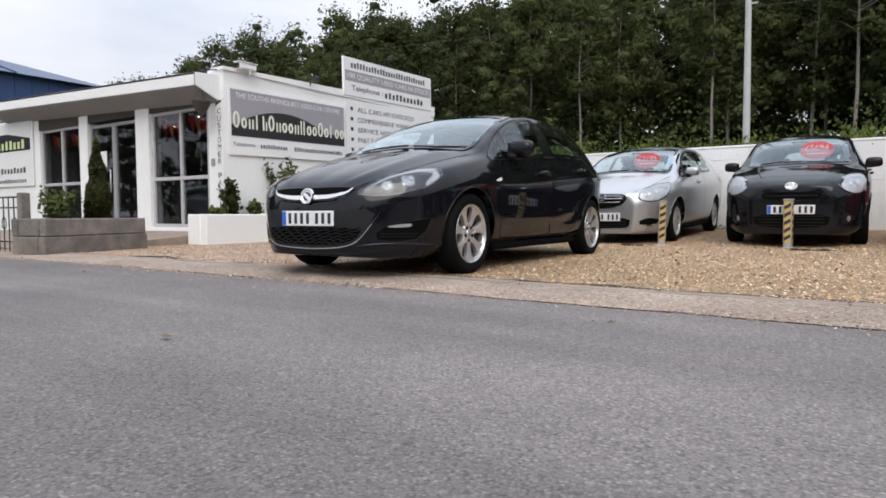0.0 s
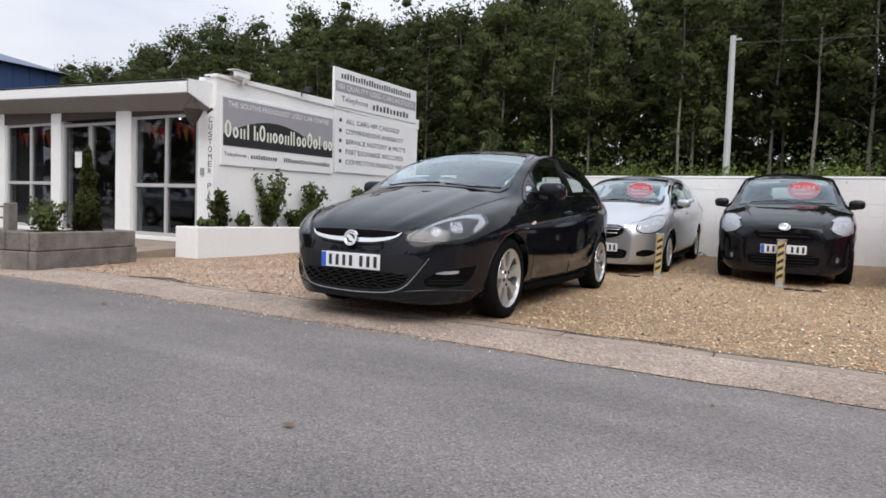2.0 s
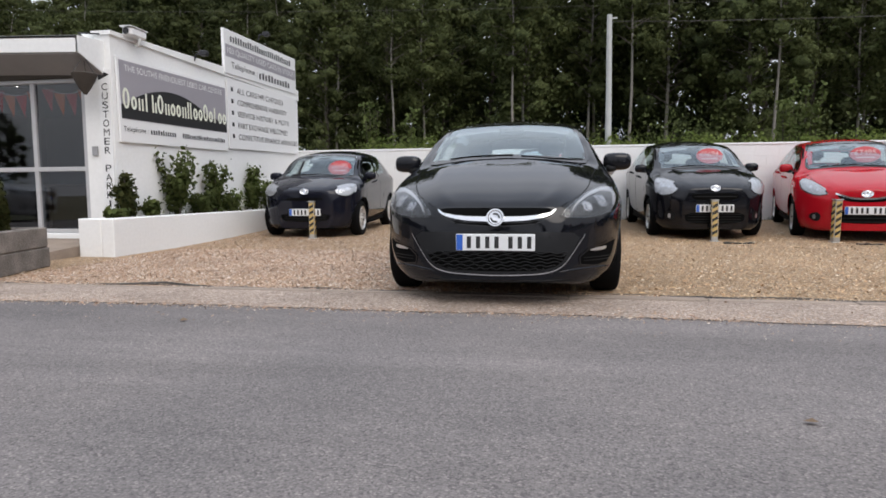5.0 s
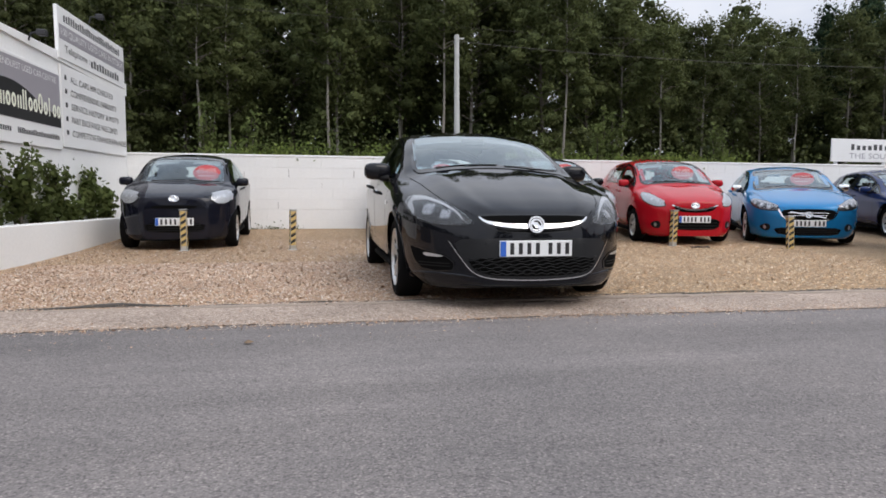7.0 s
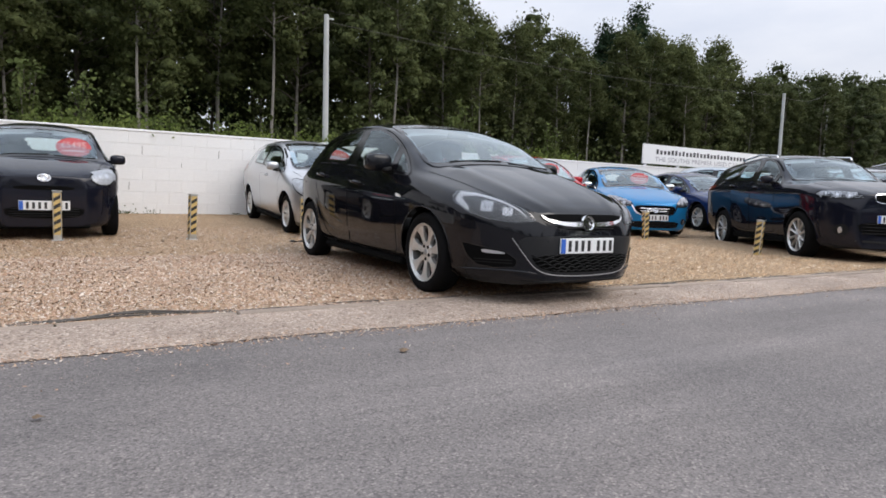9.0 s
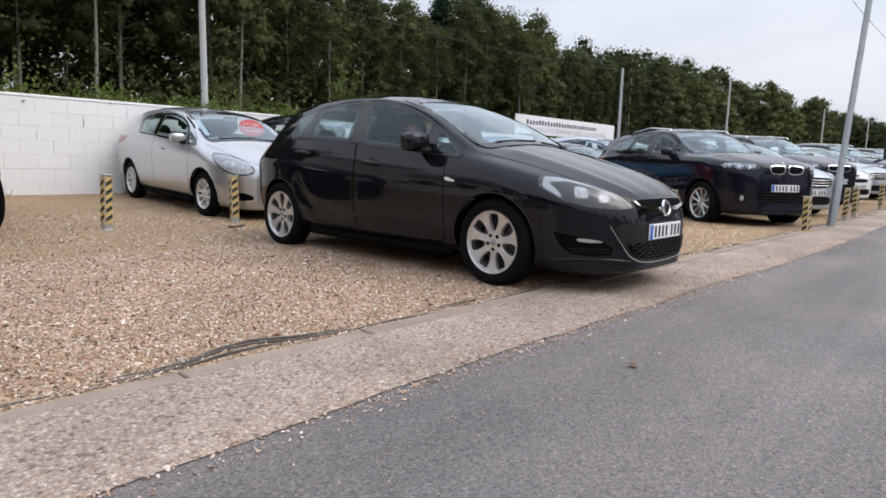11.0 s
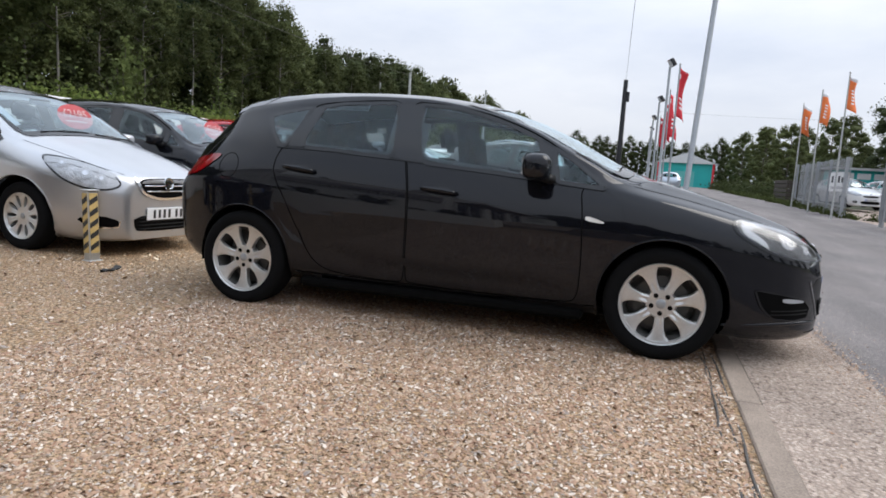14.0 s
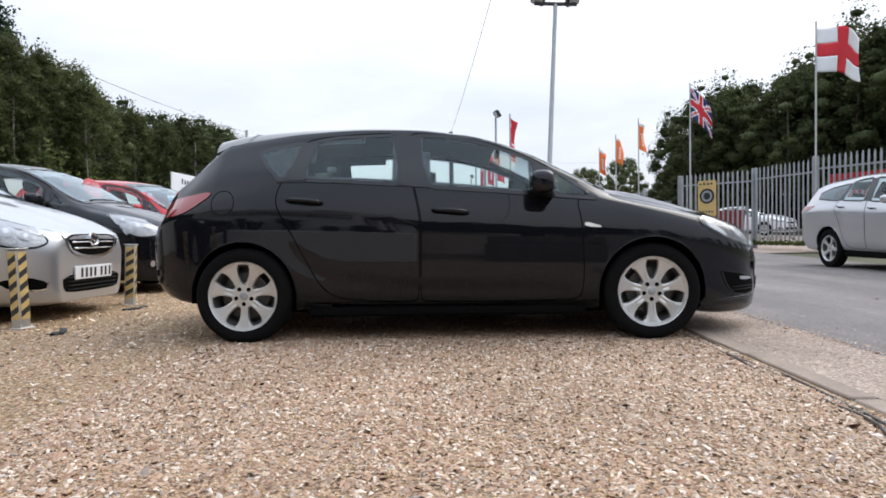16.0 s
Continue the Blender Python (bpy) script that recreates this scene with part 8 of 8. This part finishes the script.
part("emblem", Build().lathe([(0.0, 0.004), (0.25, 0.004), (0.26, 0.0)], 24, pose(0, -0.12, 0.62, 90, 0, 0)), SIGN_BLACK, nb)
part("emblem_ring", Build().lathe([(0.12, 0.006), (0.19, 0.006)], 24, pose(0, -0.12, 0.62, 90, 0, 0)), GALV, nb)
bars(nb, -0.26, 0.06, 0.52, 0.07, 5, SIGN_INK, y=-0.124, seed=31)
bars(nb, -0.26, 1.0, 0.52, 0.08, 4, SIGN_INK, y=-0.124, seed=32)
bn2 = thing("fence_banner", pose(13.1, -9.08, 1.45, 0, 0, -155), "red and black printed banner tied to the fence", "banner")
part("banner_cloth", Build().box(0.1, 2.2, 0.12, 0.135, -0.1, 0.75), RED_FLAG, bn2)
part("dark_stripe", Build().plate([(0.3, 0.1), (1.4, 0.45), (2.1, 0.50), (2.1, 0.35), (1.3, 0.28), (0.5, 0.0)], 0.138, 0.142), SIGN_BLACK, bn2)
fs = sign("fence_sign", pose(24.2, -6.75, 1.0, 0, 0, 176), 1.9, 0.75, "white printed sign with dark shapes on the fence")
bpy.data.objects[fs.name].matrix_world = pose(24.5, -6.80, 1.15, 0, 0, -176)
bars(fs, 0.2, 0.35, 1.4, 0.25, 4, SIGN_INK, seed=33)
bars(fs, 0.2, 0.1, 1.4, 0.12, 9, SIGN_GREY, seed=34)

metal_skip(pose(20.57, -9.5, gz(20.57, -9.5) - 0.03, 0, 0, -22), "worn red steel skip behind the palisade gate")

# ---- far buildings ----
tb = thing("teal_warehouse", pose(96, -1.2, 1.0), "teal sheet-metal warehouse with pale roof at the road's end", "building")
part("wall", Build().box(0, 18, -7.7, 0.3, 0, 3.5), TEAL, tb)
part("roof", Build().add([(-0.4, 0.6, 3.5), (-0.4, -8.0, 3.5), (-0.4, -3.7, 5.0), (18.4, 0.6, 3.5), (18.4, -8.0, 3.5), (18.4, -3.7, 5.0)], [(0, 1, 2), (3, 5, 4), (0, 2, 5, 3), (1, 4, 5, 2), (0, 3, 4, 1)]), PALE_ROOF, tb)
part("roller_door", Build().box(-0.1, 0, -5.0, -2.2, 0, 2.3), material("pale_teal_door", (0.12, 0.45, 0.43), 0.6), tb)
part("end_panel", Build().box(-0.1, 0.0, 0.0, 0.3, 0, 3.5), RED_FLAG, tb)
part("end_panel", Build().box(-0.1, 0.0, -7.7, -7.4, 0, 3.5), RED_FLAG, tb)
bb = thing("blue_warehouse", pose(-41, 20, 0), "dark blue metal-clad warehouse beyond the showroom", "building")
part("wall", Build().box(-24, 0, -34, 0, 0, 9.3), BLUE_CLAD, bb)
for i in range(34):
    part("cladding_rib", Build().box(0.005, 0.06, -33.9 + i, -33.78 + i, 0, 9.3), BLUE_CLAD, bb)
part("roof", Build().add([(0.5, 0.5, 9.3), (0.5, -34.5, 9.3), (-24.5, -34.5, 9.3), (-24.5, 0.5, 9.3), (-9, -5.5, 12.2), (-9, -28, 12.2)], [(1, 0, 4, 5), (0, 3, 4), (3, 2, 5, 4), (2, 1, 5), (0, 1, 2, 3)]), BLUE_ROOF, bb)
for i in range(15):
    part("roof_rib", Build().tube([(0.5, -6 - 1.5 * i, 9.36), (-8.8, -6 - 1.5 * i, 12.2)], 0.05, 5), BLUE_CLAD, bb)
cab = thing("teal_kiosk", pose(45, -12.2, 0.9), "small teal cabin with a lit sign board beyond the fence", "cabin")
part("cabin_wall", Build().box(0, 3, -3.2, 0.2, 0, 1.9), TEAL, cab)
part("cabin_roof", Build().box(-0.2, 3.2, -3.4, 0.4, 1.9, 2.05), PALE_ROOF, cab)
for k in range(3):
    part("sign_bar", Build().box(-0.03, -0.004, -2.9 + k, -2.1 + k, 1.3, 1.7), SIGN_WHITE, cab)
sk = thing("timber_stack", pose(38, -7.6, 0.5), "brown timber stack and rubble heap by the fence", "stack")
for k in range(5):
    part("board", Build().box(0, 4, -2.2, -0.2, 0.26 * k, 0.26 * k + 0.22, 0.02), BRICK, sk)

# ---- trees ----
def blob():
    bm = bmesh.new()
    bmesh.ops.create_icosphere(bm, subdivisions=1, radius=1)
    bm.verts.index_update()
    out = [p.co.copy() for p in bm.verts], [tuple(q.index for q in f.verts) for f in bm.faces]
    bm.free()
    return out


BLOB = blob()


def make_tree(name, h, w, leaf_mat, bark, label, seed, clumps=46, per=130, leaf=0.20, low=0.28, cat="tree", pine=False, core=1.0):
    """A tapered trunk with limbs and a crown of many leafy clumps."""
    r = random.Random(seed)
    t = thing(name, pose(0, 0, 0), label, cat, "wood behind the lot")
    bend = [Vector((0.25 * noise.noise((seed, z * 0.2, 0)) * z * 0.25, 0.25 * noise.noise((seed, z * 0.2, 9)) * z * 0.25, z)) for z in [h * 0.95 * i / 7 for i in range(8)]]
    tr = Build().tube(bend, [(0.085 if bark is BIRCH else 0.13) * (h / 12) * (1 - 0.11 * i) for i in range(8)], 7)
    stem = len(tr.f)
    pts, mids = [], []
    mass = Build()
    for c in range(clumps):
        q = (c + 0.5) / clumps
        z = h * (low + (1 - low) * q) * r.uniform(0.94, 1.0)
        k = min(6, int(z / (h * 0.95) * 7))
        axis = bend[k].lerp(bend[k + 1], min(1, z / (h * 0.95) * 7 - k))
        prof = (math.sin(math.pi * (0.15 + 0.83 * q)) ** 0.7) if not pine else (1.05 - q) * (0.6 + 0.4 * (c % 2))
        a = c * 2.4 + r.uniform(-0.6, 0.6)
        d = w * 0.5 * prof * r.uniform(0.35, 1.0)
        tip = Vector((axis.x + d * math.cos(a), axis.y + d * math.sin(a), z + r.uniform(-0.3, 0.4)))
        tr.tube([axis - Vector((0, 0, 0.35 * d)), axis.lerp(tip, 0.55) + Vector((0, 0, -0.05)), tip], [0.03 * (1.2 - q), 0.016, 0.006], 4, False)
        s = w * r.uniform(0.10, 0.17)
        k0 = r.uniform(0, 50)
        big = s * core * (1 if q < 0.86 else 0.55)
        mass.add([tip + Vector((p.x * big, p.y * big, p.z * big * 0.72)) * (1 + 0.75 * noise.noise(p * 1.7 + Vector((k0, 0, 0))) + 0.35 * noise.noise(p * 4.5 + Vector((0, k0, 0)))) for p in BLOB[0]], BLOB[1])
        for i in range(per):
            g = Vector((r.gauss(0, 1), r.gauss(0, 1), r.gauss(0, 1))).normalized()
            g *= (0.45 + 0.65 * r.random() ** 0.8) * (1 + 0.45 * noise.noise(g * 1.9 + Vector((k0, 0, 0)))) * (1.12 if g.z > 0 else 0.9)
            pts.append(tip + Vector((g.x, g.y, g.z * (1.15 if bark is BIRCH else 0.8))) * s * 1.0 + Vector((0, 0, -0.22 * s * (abs(g.x) + abs(g.y)))))
            mids.append(tip.lerp(axis, 0.25) - Vector((0, 0, 0.3 * s)))
    me = tr.mesh("trunk", bark, True)
    me.materials.append(BARK)
    me.polygons.foreach_set("material_index", [0] * stem + [1] * (len(tr.f) - stem))
    part("trunk", me, bark, t)
    part("crown", leaf_cloud(pts, leaf, leaf_mat, seed, centres=mids, mass=mass, mass_mat=CROWN[leaf_mat]), leaf_mat, t)
    return t


kinds = [make_tree("birch_tree", 12.6, 4.4, LEAF_A, BIRCH, "tall birch with pale trunk and airy green crown", 1, 60, 110, 0.080, 0.36, core=0.55),
         make_tree("birch_tree", 11.8, 3.8, LEAF_A, BIRCH, "slender birch with pale trunk in the wood", 2, 52, 110, 0.080, 0.42, core=0.55),
         make_tree("broadleaf_tree", 12.4, 6.0, LEAF_B, BARK, "dense dark green broadleaf tree in the wood", 3, 66, 110, 0.085, 0.22, core=0.6),
         make_tree("broadleaf_tree", 12.0, 5.2, LEAF_A, BARK, "mid-green broadleaf tree with uneven crown", 4, 60, 110, 0.085, 0.26, core=0.6),
         make_tree("pine_tree", 13.4, 5.6, LEAF_PINE, BARK, "dark pine standing above the birches", 5, 54, 120, 0.080, 0.40, pine=True, core=0.5),
         make_tree("broadleaf_tree", 6.0, 4.4, LEAF_B, BARK, "low dark understorey tree in the wood", 6, 36, 60, 0.10, 0.06, core=0.65),
         make_tree("broadleaf_tree", 12.4, 6.4, LEAF_B, BARK, "dark green broadleaf tree deep in the wood", 7, 54, 75, 0.11, 0.10, core=0.65),
         make_tree("broadleaf_tree", 11.6, 5.8, LEAF_A, BARK, "green broadleaf tree in the far wood", 8, 52, 60, 0.125, 0.16, core=0.7),
         make_tree("broadleaf_tree", 12.0, 6.2, LEAF_B, BARK, "dark broadleaf tree in the distance", 9, 74, 70, 0.10, 0.06, core=0.66),
         make_tree("birch_tree", 12.5, 3.6, LEAF_A, BIRCH, "slender birch with a bare pale stem at the wood's edge", 10, 34, 100, 0.080, 0.60, core=0.5)]
for k, t in enumerate(kinds):
    t.matrix_world = pose(-24 + 9 * k, 41 + k, 0.2)
rt = random.Random(21)
def plant(k, x, y, s, zs=1.0):
    o = copy_thing(kinds[k], pose(x, y, gz(x, 9) - 0.1, 0, 0, rt.uniform(0, 360)))
    o.scale = (s, s, s * zs)
    return o
def top_at(x):
    """How high the wood stands at a distance of 32 m from the walk."""
    return float(np.interp(x, [-60, -45, -38, -27, -19, -14.6, -9.6, -6.5, -3.6, 0, 3.5, 11, 14, 18, 22, 25, 28, 31, 41, 50, 65, 200], [12.3, 13.2, 13.8, 13.8, 13.9, 14.2, 13.9, 14.0, 14.2, 14.8, 16.0, 14.7, 12.9, 11.8, 11.4, 10.7, 12.2, 12.9, 12.4, 11.8, 12.0, 12.6]))
for y, step, picks in ((22.0, 3.4, (0, 1, 0, 3, 1)), (25.5, 3.3, (0, 3, 2, 1, 0)), (30.0, 4.6, (2, 0, 3, 1)), (36, 4.6, (6, 8, 8))):
    x = -64.0
    while x < 62 + 2 * (y - 22):
        x += step * rt.uniform(0.65, 1.35)
        yy = y + rt.uniform(-1.5, 1.5)
        k = picks[rt.randrange(len(picks))]
        if abs(x) > 44 and k < 4:
            k = rt.choice((8, 7))
        if y >= 30 and 6.6 < x * 32 / (yy + 4) < 9.6:
            continue        # a thin spot, where the sky shows between the stems
        hgt = top_at(x * 32 / (yy + 4)) * (yy + 4) / 32 / 12.6
        plant(k, x, yy, hgt * rt.uniform(0.86, 1.03), 1.02)
for x in np.arange(-60, 64, 8.5):
    plant(5, float(x) + rt.uniform(-2, 2), 29 + rt.uniform(-3, 8), rt.uniform(0.6, 0.95))
for x in np.arange(62, 190, 3.6):
    plant(7, float(x), 27 + rt.uniform(-3, 4), rt.uniform(0.84, 1.08))
    plant(8, float(x) + 2, 37 + rt.uniform(-3, 4), rt.uniform(1.05, 1.25))
for x, y, s in ((28.6, 25.5, 0.96), (27.0, 27.5, 0.88), (3, 31, 0.84)):
    plant(4, x, y, s)
for x in (-16, -9.2, -5.6, -1.4, 3.1, 8.4, 13.2, 18.4, 27.5):
    yy = 20.4 + rt.uniform(-0.8, 0.9)
    plant(9, x + rt.uniform(-0.7, 0.7), yy, top_at(x * 32 / (yy + 4)) * (yy + 4) / 32 / 12.6 * rt.uniform(0.9, 0.98))
# trees beyond the teal warehouse and across the road
for y in np.arange(-70, 26, 2.2):
    plant(8, 135 + rt.uniform(-6, 8), float(y), rt.uniform(0.68, 0.86))
for x, y, s in ((39, -15.2, 0.78), (42, -19, 0.9), (39, -22.5, 0.95), (36, -25, 1.1), (33, -27, 1.2), (41, -27, 1.15), (46, -16, 0.74), (36, -20, 0.86), (28, -25, 1.2), (25, -24, 1.15), (30, -29, 1.25)):
    plant(2, x, y, s)
    plant(6, x + 1.6, y - 2.2, s * 1.02)
for x, y, s in ((44, -21, 0.92), (38.5, -18, 0.8), (42, -24, 1.0), (47, -19, 0.8), (34, -23, 1.0), (30, -26, 1.15), (37, -28, 1.2)):
    plant(8, x, y, s)
for x, y, s in ((60, -15, 0.62), (66, -18, 0.7), (72, -14, 0.66), (80, -17, 0.7), (55, -20, 0.64), (88, -14, 0.74), (51, -25, 0.72), (98, -16, 0.8), (108, -14, 0.8)):
    plant(7, x, y, s)
# unseen rows behind the walk, added so cars and windows reflect dark trees
for x in np.arange(-46, 26, 5.0):
    plant(8, float(x), -23 + rt.uniform(-2, 3), rt.uniform(0.42, 0.62))
for y in np.arange(-18, -2, 4.0):
    plant(8, -36 + rt.uniform(-3, 3), float(y), rt.uniform(0.75, 1.0))
# more unseen trees, added to darken the reflection in the black car's side
for y in np.arange(-3, 3.2, 1.5):
    plant(8, -34.5 + rt.uniform(-1.5, 1.5), float(y), rt.uniform(0.85, 1.0))

# thick undergrowth behind the wall, and weeds along verges
def thicket(name, spots, mat, leaf, seed, label):
    rs = np.random.RandomState(seed)
    pts, mids = [], []
    for x, y, z, w, h, n in spots:
        g = rs.normal(0, 1, (n, 3)) * np.array([w * 0.42, w * 0.35, h * 0.3])
        g[:, 2] = np.abs(g[:, 2]) * 1.2
        pts.append(g + np.array([x, y, z]))
        mids.append(np.tile([x, y, z + 0.25 * h], (n, 1)))
    ob = part(name, leaf_cloud(np.concatenate(pts), leaf, mat, seed, centres=np.concatenate(mids)), mat)
    return tagged(ob, label, "undergrowth", kind="stuff")


ru = random.Random(31)
thicket("undergrowth", [(x + ru.uniform(-0.5, 0.5), 10.6 + ru.uniform(-0.7, 2.2), 0.8, 1.2, ru.uniform(1.3, 2.6) * (1 if x < 4.5 else 0.55), 800) for x in np.arange(-7, 46, 0.62)], LEAF_BUSH, 0.034, 3, "tangled green brambles and saplings behind the wall")
thicket("undergrowth", [(x + ru.uniform(-1, 1), 23.0 + ru.uniform(-2, 2), 0.6, 4.5, ru.uniform(3.5, 6), 260) for x in np.arange(58, 190, 2.4)], LEAF_A, 0.22, 15, "dark bushes under the far wood")
thicket("hedge_plants", [(x + ru.uniform(-0.3, 0.3), 9.0 + ru.uniform(0.0, 0.3), 1.55, 0.5, ru.uniform(0.35, 0.6), 420) for x in np.arange(-4, 9, 0.42)], LEAF_HEDGE, 0.034, 4, "bright yellow-green climbing leaves along the wall top")
thicket("undergrowth", [(x + ru.uniform(-1, 1), 18.0 + ru.uniform(-3, 3), 0, 2.6, ru.uniform(2.4, 4.6), 800) for x in np.arange(-50, 60, 1.5)], LEAF_A, 0.075, 5, "dark bushes at the foot of the wood")
thicket("verge_weeds", [(x, -7.0 + ru.uniform(-0.5, 0.1) - (0.8 if x < 22 else 0), gz(x, -7) - 0.05, 0.5, ru.uniform(0.15, 0.4), 160) for x in np.arange(21.5, 60, 0.5)], LEAF_BUSH, 0.05, 6, "rough weeds along the foot of the fence")
thicket("verge_weeds", [(15.4 - 0.42 * k + ru.uniform(-.1, .1), -8.2 - 0.13 * k, 0.2, 0.35, 0.18, 120) for k in range(24)], LEAF_BUSH, 0.04, 7, "grass tufts below the palisade gate")
thicket("verge_bush", [(x, -8.8 + ru.uniform(-0.7, 0.5), gz(x, -8), 1.6, ru.uniform(0.8, 1.5), 260) for x in np.arange(44, 90, 1.4)], LEAF_B, 0.12, 8, "bushes on the road's far verge")
thicket("wall_weeds", [(ru.uniform(-4.7, 9), 8.47, 0.17, 0.16, ru.uniform(0.05, 0.16), 40) for k in range(34)], LEAF_BUSH, 0.016, 9, "small weeds growing at the foot of the white wall")
# the wild feathery saplings that stand above the wall
for x, y, h, k in ((-4.0, 9.9, 2.0, 1), (5.4, 10.0, 2.3, 2), (6.0, 10.3, 2.1, 3), (-3.2, 10.2, 1.8, 4), (9.0, 10.4, 2.0, 5)):
    shrub("sapling", pose(x, y, 0.4), h + 0.5, 0.6, "feathery pale green sapling behind the wall", 300 + k, LEAF_BUSH, 800, 0.05, 9, "sapling")
